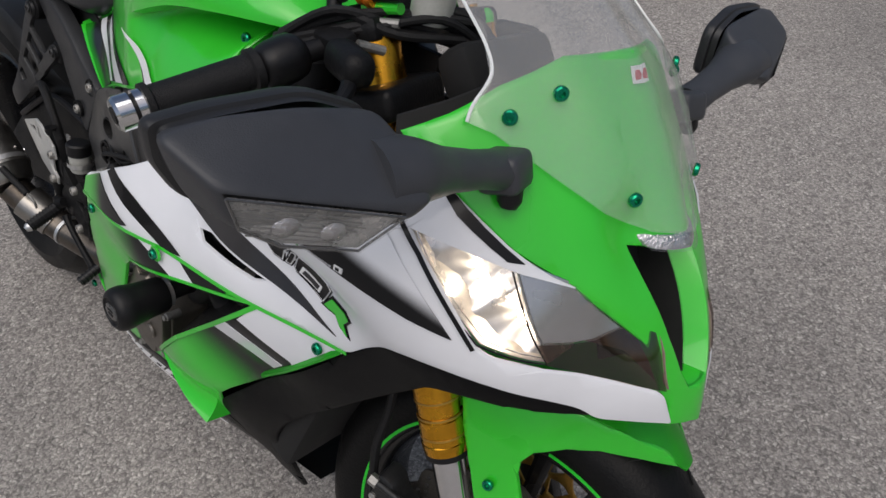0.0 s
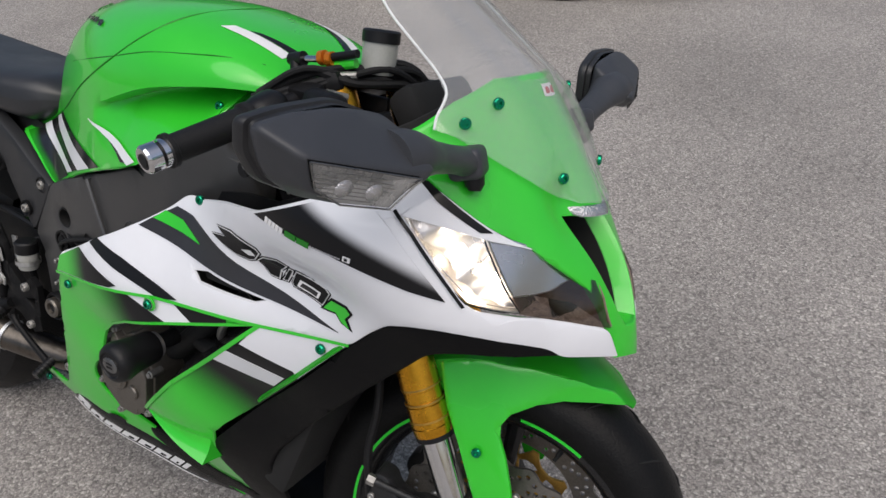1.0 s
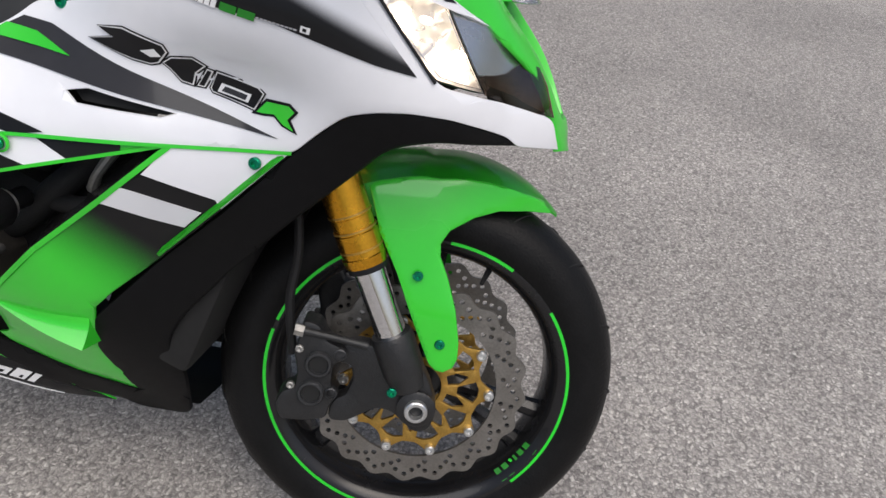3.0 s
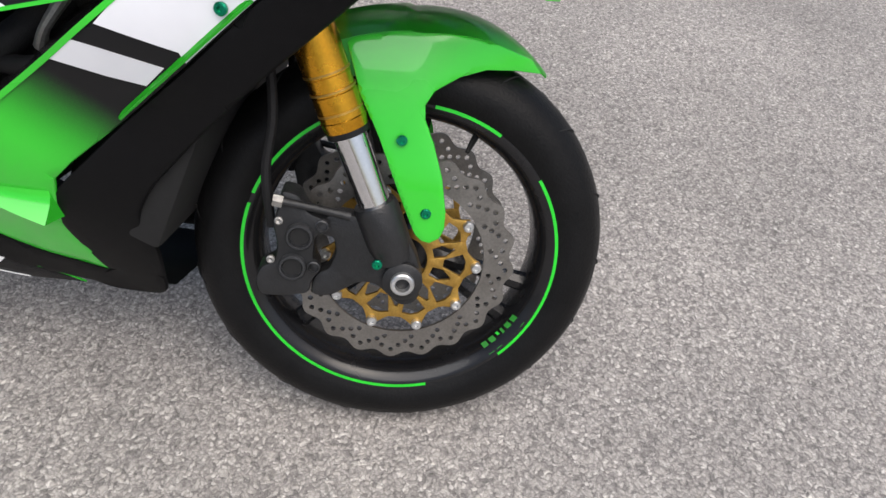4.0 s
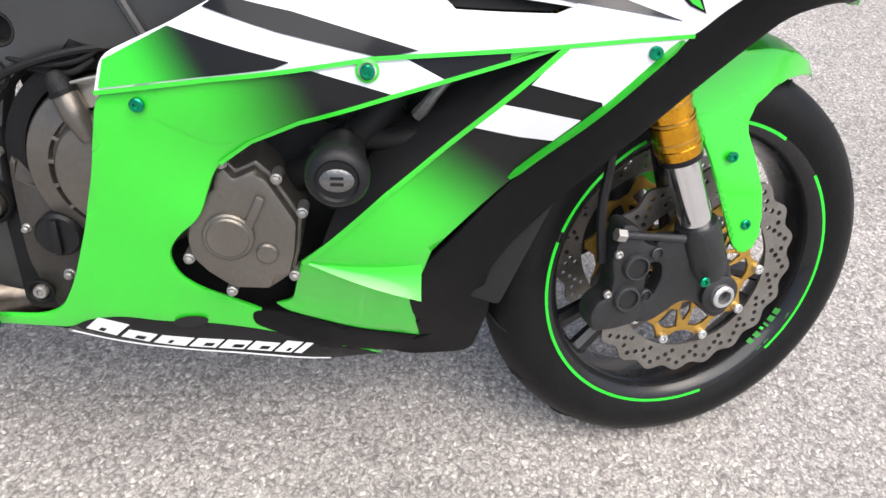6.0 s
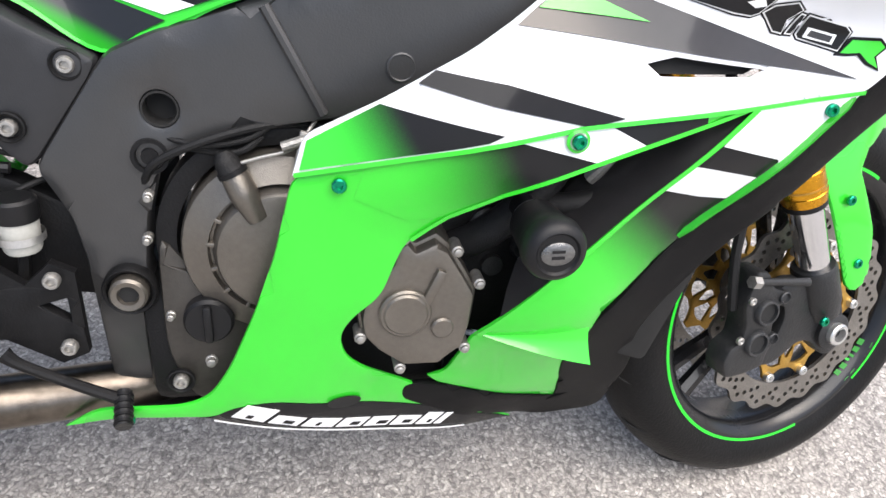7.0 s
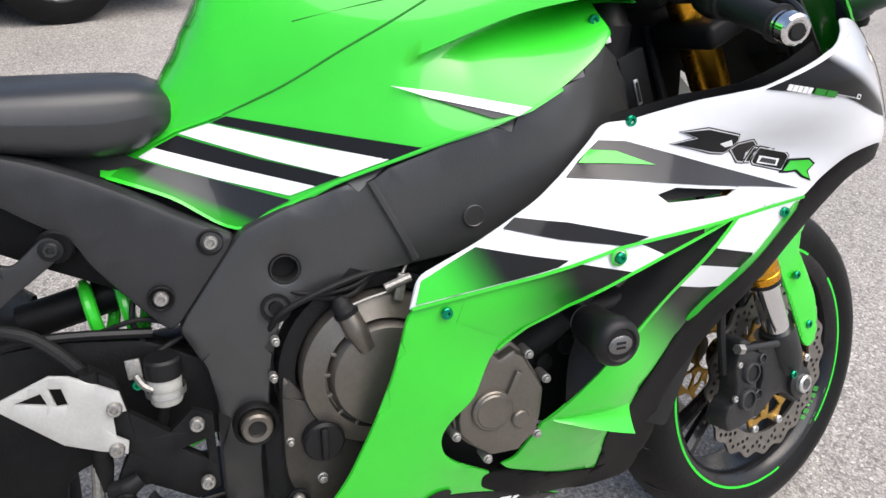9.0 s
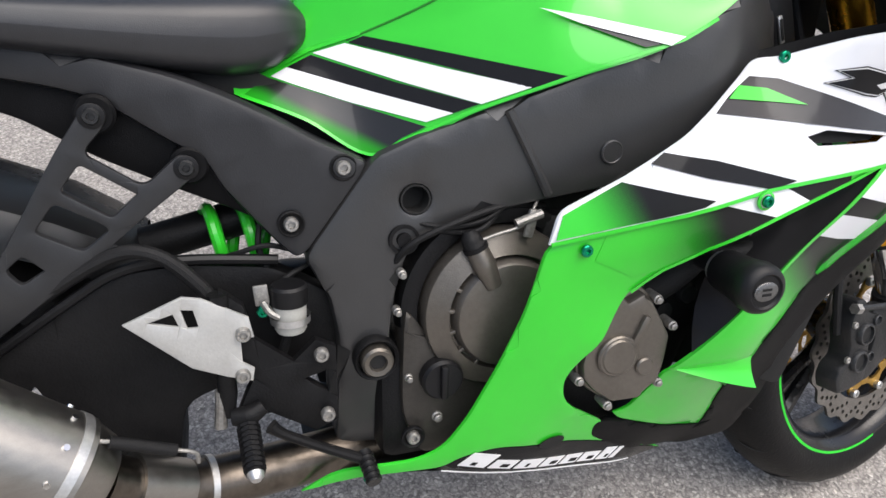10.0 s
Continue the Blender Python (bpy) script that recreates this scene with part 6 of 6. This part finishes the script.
for k in range(9):
    j = [dice.uniform(-0.016, 0.016) for _ in range(9)]
    part("cable", bar([(-0.335 + j[0], -0.165, 0.925 + j[1] * 0.4), (-0.285 + j[2], -0.135 + j[3], 0.950 + j[4]), (-0.225 + j[5], -0.070 + j[6] * 2, 0.960 + j[7]), (-0.185, -0.005, 0.935 + j[8]), (-0.2, 0.02 + j[3], 0.87)], 0.0040 + 0.0028 * dice.random(), sides=8), soft_rubber, motorcycle, "black control cable")
for p, q in (((-0.262, -0.110, 0.958), (-0.236, -0.098, 0.962)), ((-0.250, -0.140, 0.942), (-0.240, -0.112, 0.935))):
    part("cable_ferrule", bar([p, q], 0.005, sides=10, smooth=0), bare_alloy, motorcycle, "silver cable ferrule")
INNER_OUT = [(-0.44, 0.776), (-0.408, 0.780), (-0.33, 0.803), (-0.258, 0.816), (-0.198, 0.842), (-0.149, 0.863), (-0.14, 0.80), (-0.20, 0.74), (-0.44, 0.72)]
skin("inner_panel", INNER_OUT, matte_black, motorcycle, -0.035, 0.003, 0.03, 0.0, label="matte black inner fairing panel")

# ---------------------------------------------------------------- mirrors
SHELL = [(-0.080, -0.443, 0.979), (-0.084, -0.424, 0.932), (-0.074, -0.402, 0.914), (-0.068, -0.290, 0.911), (-0.064, -0.290, 0.973), (-0.066, -0.447, 0.981), (-0.029, -0.433, 0.962), (-0.033, -0.420, 0.932), (-0.031, -0.392, 0.915), (-0.017, -0.346, 0.906), (0.006, -0.312, 0.925), (0.006, -0.297, 0.933), (-0.012, -0.280, 0.929), (-0.030, -0.288, 0.956), (-0.060, -0.350, 0.986), (-0.066, -0.400, 0.987)]
bm = bmesh.new()
for p in SHELL:
    bm.verts.new(p)
bmesh.ops.convex_hull(bm, input=bm.verts[:])
bmesh.ops.triangulate(bm, faces=bm.faces[:])
bmesh.ops.subdivide_edges(bm, edges=bm.edges[:], cuts=9, use_grid_fill=True)
core = sum((v.co for v in bm.verts), Vector()) / len(bm.verts)
for _ in range(5):
    bmesh.ops.smooth_vert(bm, verts=bm.verts[:], factor=0.5, use_axis_x=True, use_axis_y=True, use_axis_z=True)
for v in bm.verts:
    v.co = core + (v.co - core) * 1.022
mirror = part("mirror", bm, mirror_black, motorcycle, "satin black mirror with built-in turn signal", smooth=50)
rim = [(-0.086, -0.447, 0.984), (-0.094, -0.440, 0.955), (-0.092, -0.424, 0.928), (-0.080, -0.385, 0.908), (-0.078, -0.290, 0.906), (-0.078, -0.284, 0.968), (-0.082, -0.340, 0.989), (-0.083, -0.410, 0.989)]
bm = bmesh.new()
def soft_loop(corners, sharp=0.78, n=5):
    out, k = [], len(corners)
    P = [Vector(p) for p in corners]
    for i in range(k):
        a, b, c = P[i - 1], P[i], P[(i + 1) % k]
        p, q = b.lerp(a, 0.5 * (1 - sharp)), b.lerp(c, 0.5 * (1 - sharp))
        out += [p * (1 - u) ** 2 + b * 2 * u * (1 - u) + q * u * u for u in (s / n for s in range(n + 1))]
    return out


outer = soft_loop(rim, 0.5)
mid = sum(outer, Vector()) / len(outer)
loops = [[bm.verts.new(mid + (p - mid) * k + Vector((dx, 0, 0))) for p in outer] for k, dx in ((0.90, 0.012), (0.92, 0.005), (0.985, 0.004), (1.000, 0.001), (1.000, -0.005), (0.975, -0.008), (0.93, -0.007))]
for a, b in zip(loops, loops[1:]):
    for i in range(len(outer)):
        bm.faces.new((a[i], a[(i + 1) % len(outer)], b[(i + 1) % len(outer)], b[i]))
part("mirror_rim", bm, cover_black, mirror, "raised rear rim")
bm = bmesh.new()
bm.faces.new([bm.verts.new(mid + (p - mid) * 0.95 + Vector((-0.0075, 0, 0))) for p in outer])
part("glass", bm, chamber, mirror, "mirror glass", smooth=0)
part("stem", bar([(-0.034, -0.318, 0.940), (-0.030, -0.286, 0.938), (-0.030, -0.246, 0.928), (-0.030, -0.205, 0.918), (-0.031, -0.172, 0.909)], [0.033, 0.030, 0.0215, 0.0190, 0.0210], sides=20, squash=0.78), mirror_black, mirror, "black mirror stem")
part("stem_foot", block((0.040, 0.040, 0.034), (-0.031, -0.164, 0.906), 0.008, (0, -16, 14), segments=3), mirror_black, mirror)
part("pivot_knob", bar([(-0.022, -0.164, 0.896), (-0.018, -0.166, 0.884), (-0.017, -0.167, 0.878)], [0.012, 0.011, 0.007], sides=14, smooth=0), satin_black, mirror)
LAMP = [Vector(p) for p in ((-0.029, -0.432, 0.961), (-0.032, -0.421, 0.934), (-0.029, -0.393, 0.916), (-0.015, -0.340, 0.904), (0.008, -0.320, 0.931))]
lamp_mid = sum(LAMP, Vector()) / 5
lamp_n = (LAMP[1] - LAMP[4]).cross(LAMP[2] - LAMP[0]).normalized()
lamp_n = lamp_n if lamp_n.x > 0 else -lamp_n
lamp_mid = lamp_mid - lamp_n * 0.002
LAMP = [p - lamp_n * 0.002 for p in LAMP]


def lamp_face(scale, lift, thick):
    bm = bmesh.new()
    bm.faces.new([bm.verts.new(lamp_mid + (p - lamp_mid) * scale + lamp_n * (lift - (p - lamp_mid).dot(lamp_n))) for p in LAMP])
    bmesh.ops.solidify(bm, geom=bm.faces[:], thickness=thick)
    return bm


lamp = part("turn_signal", lamp_face(1.0, 0.002, 0.006), lamp_grey, mirror, "clear turn signal", smooth=0)
part("reflector", lamp_face(0.95, 0.0032, 0.001), signal_silver, lamp, smooth=0)
edge = [lamp_mid + (p - lamp_mid) * 0.97 + lamp_n * (0.0055 - (p - lamp_mid).dot(lamp_n)) for p in LAMP]
part("lamp_bezel", bar(edge + edge[:1], 0.0010, sides=6, smooth=0), lamp_grey, lamp, "grey bezel")
way = (LAMP[4] - LAMP[0]).normalized()
tall = lamp_n.cross(way)
bm = bmesh.new()
for k in range(7):
    o = lamp_mid + lamp_n * 0.0036 + tall * (-0.012 + 0.004 * k)
    tube(bm, [o - way * (0.046 - 0.003 * abs(k - 4)), o + way * (0.040 - 0.004 * abs(k - 4))], 0.0006, sides=5, smooth=0)
tagged(part("rib", bm, bare_alloy, lamp), kind="stuff")
for d in (-0.012, 0.020):
    part("signal_bulb", lathe([(0, 0.009), (0.0012, 0.0075), (0.002, 0.004), (0.003, 0.0015)], 14, "x"), crinkled, lamp, "", Matrix.Translation(lamp_mid + way * d + lamp_n * 0.0036 - tall * 0.002) @ lamp_n.to_track_quat("X", "Z").to_matrix().to_4x4())
part("lens", lamp_face(0.99, 0.0075, 0.001), lens_clear, lamp, smooth=0)
left_mirror = twin(mirror)
for ob in mirror.children:
    c = ob.copy()
    scene.collection.objects.link(c)
    c.parent = left_mirror

# ---------------------------------------------------------------- rear end
SWING = [(-0.860, 0.470), (-0.935, 0.520), (-0.983, 0.548), (-1.073, 0.560), (-1.146, 0.556), (-1.19, 0.530), (-1.30, 0.470), (-1.43, 0.35), (-1.43, 0.28), (-1.30, 0.31), (-1.20, 0.330), (-1.108, 0.285), (-1.09, 0.387), (-0.991, 0.420), (-0.930, 0.410), (-0.860, 0.400)]
SWING_GAP = [(-1.242, 0.433), (-1.223, 0.386), (-1.234, 0.382), (-1.264, 0.410)]
swing = skin("swingarm", rounded(SWING, 0.6), cast_black, motorcycle, 0.0, 0.02, 0.04, 0.006, holes=(SWING_GAP,), form=lambda x, z: 0.105, label="black aluminium swingarm", both=False)
part("far_arm", bar([(-0.88, 0.105, 0.45), (-1.05, 0.11, 0.44), (-1.425, 0.115, 0.32)], [0.045, 0.040, 0.030], sides=14, squash=0.5), cast_black, swing)
part("arm_rib", bar([(-0.975, -0.107, 0.556), (-1.073, -0.108, 0.566), (-1.140, -0.108, 0.560), (-1.195, -0.108, 0.530), (-1.30, -0.108, 0.462)], 0.006, sides=8), satin_black, swing, "raised upper edge of the swingarm")
bm = bmesh.new()
rows = []
for x, z, w in ((-1.118, 0.570, 0.070), (-1.150, 0.592, 0.085), (-1.20, 0.622, 0.095), (-1.28, 0.655, 0.100), (-1.38, 0.675, 0.100), (-1.50, 0.670, 0.098)):
    rows.append([bm.verts.new((x, w * u, z - drop)) for u, drop in ((-1.04, 0.055), (-1.02, 0.025), (-0.94, 0.008), (-0.6, 0.001), (0.0, 0.0), (0.6, 0.001), (0.94, 0.008), (1.02, 0.025), (1.04, 0.055))])
for a, b in zip(rows, rows[1:]):
    for k in range(8):
        bm.faces.new((a[k], a[k + 1], b[k + 1], b[k]))
bmesh.ops.solidify(bm, geom=bm.faces[:], thickness=0.003)
part("rear_hugger", bm, hugger_black, motorcycle, "glossy dark grey rear wheel hugger")
rear_wheel = part("rear_wheel", lathe([(-0.075, 0.225), (-0.080, 0.215), (-0.03, 0.19), (0.03, 0.19), (0.080, 0.215), (0.075, 0.225)], 64, at=(-1.425, 0, 0.32), closed=True), rim_black, motorcycle, "black rear wheel")
part("tyre", lathe([(-0.078, 0.222), (-0.095, 0.26), (-0.085, 0.295), (-0.05, 0.32), (0, 0.328), (0.05, 0.32), (0.085, 0.295), (0.095, 0.26), (0.078, 0.222)], 72, at=(-1.425, 0, 0.32), closed=True), rubber, rear_wheel, "wide black rear tyre")
HEEL = [(-1.138, 0.521), (-1.079, 0.545), (-1.060, 0.541), (-1.014, 0.514), (-1.010, 0.490), (-1.024, 0.489), (-1.024, 0.461), (-1.012, 0.452), (-1.015, 0.437), (-1.043, 0.447), (-1.076, 0.462)]
H1, H2 = [(-1.114, 0.520), (-1.089, 0.527), (-1.084, 0.512)], [(-1.081, 0.531), (-1.069, 0.529), (-1.065, 0.509), (-1.076, 0.509)]
part("heel_guard", plate(HEEL, -0.162, -0.158, 0.0012, (H1, H2), 0.02), heel_alloy, motorcycle, "silver alloy heel guard plate")
REARSET = [(-1.042, 0.544), (-1.018, 0.524), (-1.009, 0.482), (-0.969, 0.448), (-0.943, 0.472), (-0.921, 0.460), (-0.921, 0.365), (-0.948, 0.354), (-0.998, 0.387), (-1.036, 0.386), (-1.022, 0.420), (-1.013, 0.434), (-1.050, 0.433)]
part("footrest_bracket", plate(REARSET, -0.154, -0.140, 0.003, ([(-0.958, 0.425), (-0.932, 0.432), (-0.932, 0.405)],), 0.03), cast_black, motorcycle, "black footrest bracket")
root, tip = Vector((-1.025, -0.162, 0.384)), Vector((-1.0225, -0.224, 0.357))
peg = part("footrest", bar([root + Vector((0.002, 0.008, 0.012)), root, root.lerp(tip, 0.94)], [0.012, 0.0118, 0.0105], sides=16, smooth=0), cast_black, motorcycle, "black knurled footrest")
part("peg_tip", bar([root.lerp(tip, 0.94), tip, tip + Vector((0, -0.004, -0.002))], [0.0095, 0.0085, 0.005], sides=14, smooth=0), alloy, peg)
for i in range(9):
    a, b = root.lerp(tip, 0.08 + 0.095 * i), root.lerp(tip, 0.08 + 0.095 * i + 0.055)
    part("knurl", bar([a, b], 0.0132 - 0.0001 * i, sides=9, smooth=0), satin_black, peg)
part("peg_mount", bar([(-1.040, -0.156, 0.392), (-1.022, -0.160, 0.394), (-1.006, -0.158, 0.402)], [0.010, 0.012, 0.009], sides=12), cast_black, peg)
bracket = part("reservoir_bracket", block((0.016, 0.004, 0.024), (-0.998, -0.138, 0.528), 0.0015, (0, -4, 0)), bare_alloy, motorcycle, "silver reservoir bracket")
part("bracket_arm", bar([(-0.997, -0.138, 0.520), (-0.990, -0.142, 0.508), (-0.980, -0.146, 0.502)], 0.0045, sides=8), bare_alloy, bracket)
part("rod_clevis", bar([(-1.050, -0.150, 0.424), (-1.052, -0.150, 0.400), (-1.054, -0.150, 0.378)], [0.0065, 0.0065, 0.0075], sides=10, smooth=0), bare_alloy, motorcycle, "silver clevis of the brake rod")
pedal = part("brake_pedal", bar([(-1.00, -0.160, 0.375), (-0.985, -0.162, 0.362), (-0.94, -0.163, 0.335), (-0.895, -0.163, 0.310)], [0.009, 0.006, 0.006, 0.007], sides=10), cast_black, motorcycle, "black brake pedal")
part("pedal_tip", bar([(-0.893, -0.155, 0.314), (-0.889, -0.194, 0.297)], 0.0085, sides=12, smooth=0), cast_grey, pedal)
for i in range(5):
    part("knurl", bar([(-0.8925 + 0.0008 * i, -0.160 - 0.0072 * i, 0.312 - 0.0031 * i), (-0.8922 + 0.0008 * i, -0.163 - 0.0072 * i, 0.3107 - 0.0031 * i)], 0.0102, sides=14, smooth=0), satin_black, pedal)
part("brake_reservoir", lathe([(0, 0.016), (0.004, 0.018), (0.034, 0.019)], 20, "z", at=(-0.968, -0.135, 0.480)), hazy_plastic, motorcycle, "translucent rear brake reservoir")
part("reservoir_lid", lathe([(0, 0.0205), (0.003, 0.021), (0.020, 0.021), (0.023, 0.018)], 20, "z", at=(-0.968, -0.135, 0.514)), satin_black, motorcycle, "black reservoir cap")
again(screw_mesh, Matrix.Translation((-0.997, -0.125, 0.503)), motorcycle)
part("hose", bar([(-0.97, -0.13, 0.48), (-0.98, -0.12, 0.44), (-1.0, -0.12, 0.40)], 0.006, sides=8), soft_rubber, motorcycle)
part("brake_hose", bar([(-1.035, -0.135, 0.50), (-1.060, -0.135, 0.545), (-1.10, -0.13, 0.582), (-1.15, -0.12, 0.58), (-1.25, -0.11, 0.52)], 0.008, sides=10), soft_rubber, motorcycle, "black rear brake hose")
part("rear_master", bar([(-1.043, -0.150, 0.54), (-1.043, -0.150, 0.42), (-1.043, -0.150, 0.39)], [0.011, 0.011, 0.006], sides=12, smooth=0), cast_black, motorcycle, "rear brake cylinder")
shock = part("rear_shock", bar([(-0.95, -0.03, 0.60), (-1.12, -0.03, 0.56)], 0.022, sides=16, smooth=0), cast_black, motorcycle, "rear shock with green spring")
coil = [(-1.055 + 0.075 * t / 18, -0.05 + 0.030 * math.cos(t * 0.7), 0.570 + 0.034 * math.sin(t * 0.7)) for t in range(19)]
part("spring", bar(coil, 0.0078, sides=10, smooth=2), green_paint, shock, "green coil spring")
pipe = part("exhaust_pipe", bar([(-0.55, -0.02, 0.255), (-0.80, -0.05, 0.263), (-0.92, -0.085, 0.273), (-1.02, -0.115, 0.284), (-1.09, -0.138, 0.296), (-1.14, -0.165, 0.325), (-1.18, -0.190, 0.362)], 0.031, sides=28), heat_steel, motorcycle, "heat-tinted exhaust link pipe")
part("pipe_collar", bar([(-1.072, -0.131, 0.292), (-1.079, -0.133, 0.2935)], 0.0335, sides=28, smooth=0), alloy, pipe)
part("pipe_sleeve", bar([(-1.105, -0.146, 0.303), (-1.155, -0.174, 0.338)], [0.034, 0.036], sides=28, smooth=0), titanium, pipe, "brushed pipe sleeve")
way = Vector((-0.265, -0.037, 0.225)).normalized()
front = Vector((-1.178, -0.193, 0.362))
silencer = part("silencer", bar([front, front + way * 0.008, front + way * 0.030, front + way * 0.034, front + way * 0.40], [0.040, 0.049, 0.0545, 0.0575, 0.0595], sides=44, smooth=0), titanium, motorcycle, "brushed titanium silencer")
part("band", bar([front + way * 0.040, front + way * 0.050], 0.0588, sides=44, smooth=0), alloy, silencer)
across = way.cross(Vector((0, 1, 0))).normalized()
for k in range(10):
    out = Matrix.Rotation(2 * math.pi * k / 10, 3, way) @ across
    part("rivet", bar([front + way * 0.062 + out * 0.057, front + way * 0.062 + out * 0.0600], 0.0032, sides=10, smooth=0), chrome, silencer)
hook = front + way * 0.050 + Vector((0.030, -0.010, 0.030))
part("spring_hook", bar([hook + Vector((-0.012, 0, 0.0)), hook + Vector((-0.004, -0.004, 0.010)), hook + Vector((0.010, -0.004, 0.002)), hook + Vector((0.028, 0.0, -0.006))], 0.0024, sides=8), bare_alloy, silencer)
part("exhaust_spring", bar([hook + Vector((0.026, 0.0, -0.006)), hook + Vector((0.085, 0.018, -0.040))], 0.0068, sides=12, smooth=0), soft_rubber, silencer, "spring in a black sleeve")
part("spring_hook", bar([hook + Vector((0.083, 0.018, -0.039)), hook + Vector((0.104, 0.022, -0.050)), hook + Vector((0.106, 0.024, -0.064))], 0.0024, sides=8), bare_alloy, silencer)
HANGER = [(-1.149, 0.736), (-1.136, 0.739), (-1.128, 0.729), (-1.133, 0.715), (-1.151, 0.696), (-1.152, 0.688), (-1.103, 0.653), (-1.076, 0.677), (-1.066, 0.685), (-1.053, 0.680), (-1.050, 0.668), (-1.059, 0.657), (-1.107, 0.621), (-1.170, 0.571), (-1.224, 0.530), (-1.283, 0.487), (-1.303, 0.516), (-1.265, 0.557), (-1.231, 0.611), (-1.204, 0.655), (-1.177, 0.697), (-1.160, 0.720)]
HANGER_HOLES = ([(-1.160, 0.680), (-1.111, 0.646), (-1.137, 0.623), (-1.181, 0.654)], [(-1.188, 0.642), (-1.148, 0.618), (-1.141, 0.611), (-1.168, 0.590), (-1.210, 0.614)], [(-1.224, 0.591), (-1.207, 0.573), (-1.230, 0.559), (-1.242, 0.576)])
hang = part("exhaust_hanger", plate(soften(HANGER, 0.012), -0.122, -0.114, 0.002, tuple(soften(h, 0.006) for h in HANGER_HOLES), 0.03), hanger_black, motorcycle, "black pressed exhaust hanger bracket")
for x, z in ((-1.142, 0.727), (-1.061, 0.671)):
    part("bolt", lathe([(0, 0.0085), (-0.003, 0.0085), (-0.005, 0.0070), (-0.005, 0.0040), (-0.002, 0.0035)], 18, at=(x, -0.122, z)), cast_grey, hang)
    part("washer", lathe([(0, 0.0125), (-0.0012, 0.0125), (-0.0016, 0.0115)], 22, at=(x, -0.122, z)), satin_black, hang)
part("side_stand", bar([(-0.75, 0.13, 0.30), (-0.72, 0.24, 0.15), (-0.71, 0.30, -0.055)], 0.012, sides=12, smooth=0), cast_black, motorcycle, "black side stand")

# ---------------------------------------------------------------- parked car beyond
car = new("car")
car.matrix_world = Matrix.Translation((2.38, 5.66, 0)) @ pose(0, 0, 0, 0, 0, 154)
tagged(car, "dark parked car standing on the asphalt", "car")
CAR_X = (-0.75, -0.70, -0.4, 0.4, 1.4, 2.4, 3.1, 3.40, 3.45)
CAR_T = np.array((0.75, 0.90, 0.98, 1.42, 1.45, 1.30, 0.95, 0.75, 0.60))


def car_section(x, k):
    t = float(glide(CAR_T, CAR_X, x))
    a = math.pi * k
    c, s = math.cos(a), math.sin(a)
    return (x, 0.86 - 0.86 * math.copysign(abs(c) ** 0.35, c), 0.24 + (t - 0.24) * abs(s) ** 0.5)


part("body", loft(np.linspace(-0.75, 3.45, 40), car_section, 24), blue_paint, car)
for x in (0.0, 2.6):
    for y in (0.06, 1.66):
        out = -1 if y < 0.5 else 1
        w = part("wheel", lathe([(-0.09, 0.20), (-0.10, 0.26), (-0.08, 0.31), (0.08, 0.31), (0.10, 0.26), (0.09, 0.20)], 40, closed=True, at=(x, y, 0.31)), rubber, car, "black car wheel")
        rimb = lathe([(-0.085, 0.20), (-0.095, 0.20), (-0.095, 0.185), (-0.05, 0.17), (0.05, 0.17), (0.05, 0.20)], 40, closed=True, at=(x, y, 0.31))
        for k in range(9):
            a = 2 * math.pi * k / 9
            tube(rimb, [(x + 0.02 * math.cos(a), y + out * 0.075, 0.31 + 0.02 * math.sin(a)), (x + 0.19 * math.cos(a), y + out * 0.085, 0.31 + 0.19 * math.sin(a))], 0.018, sides=6, smooth=0, squash=0.6)
        part("rim", rimb, alloy, w)
part("sill", block((2.0, 0.06, 0.08), (1.3, 0.03, 0.24), 0.02), satin_black, car)
part("sill", block((2.0, 0.06, 0.08), (1.3, 1.69, 0.24), 0.02), satin_black, car)
bumper = part("bumper_skirt", block((0.34, 0.05, 0.14), (-0.52, 1.69, 0.30), 0.02), blue_paint, car, "dark lower bumper corner")
part("trim_strip", block((0.34, 0.008, 0.012), (-0.52, 1.719, 0.32), 0.003), alloy, bumper, "thin bright trim")
def car_pane(x0, x1, k0, k1, lift):
    bm = bmesh.new()
    rows = [[bm.verts.new(Vector(car_section(x, k)) + Vector((0, math.copysign(lift, k - 0.5), lift))) for k in np.linspace(k0, k1, 7)] for x in np.linspace(x0, x1, 9)]
    for a, b in zip(rows, rows[1:]):
        for j in range(6):
            bm.faces.new((a[j], a[j + 1], b[j + 1], b[j]))
    bmesh.ops.solidify(bm, geom=bm.faces[:], thickness=0.004)
    return bm


glass_dark = mat("dark_car_glass", (0.01, 0.012, 0.014), 0.05, coat=1.0, noise_scale=3, noise_amount=0.1)
for x0, x1 in ((0.55, 1.35), (1.43, 2.25)):
    for k0, k1 in ((0.10, 0.22), (0.78, 0.90)):
        part("side_window", car_pane(x0, x1, k0, k1, 0.006), glass_dark, car, "dark side window")
part("windscreen", car_pane(-0.30, 0.30, 0.30, 0.70, 0.006), glass_dark, car, "dark windscreen")
part("rear_window", car_pane(2.50, 2.95, 0.30, 0.70, 0.006), glass_dark, car, "dark rear window")
for y in (0.30, 1.42):
    part("headlamp", block((0.06, 0.30, 0.12), (-0.735, y, 0.62), 0.02), lens_clear, car, "clear headlamp")
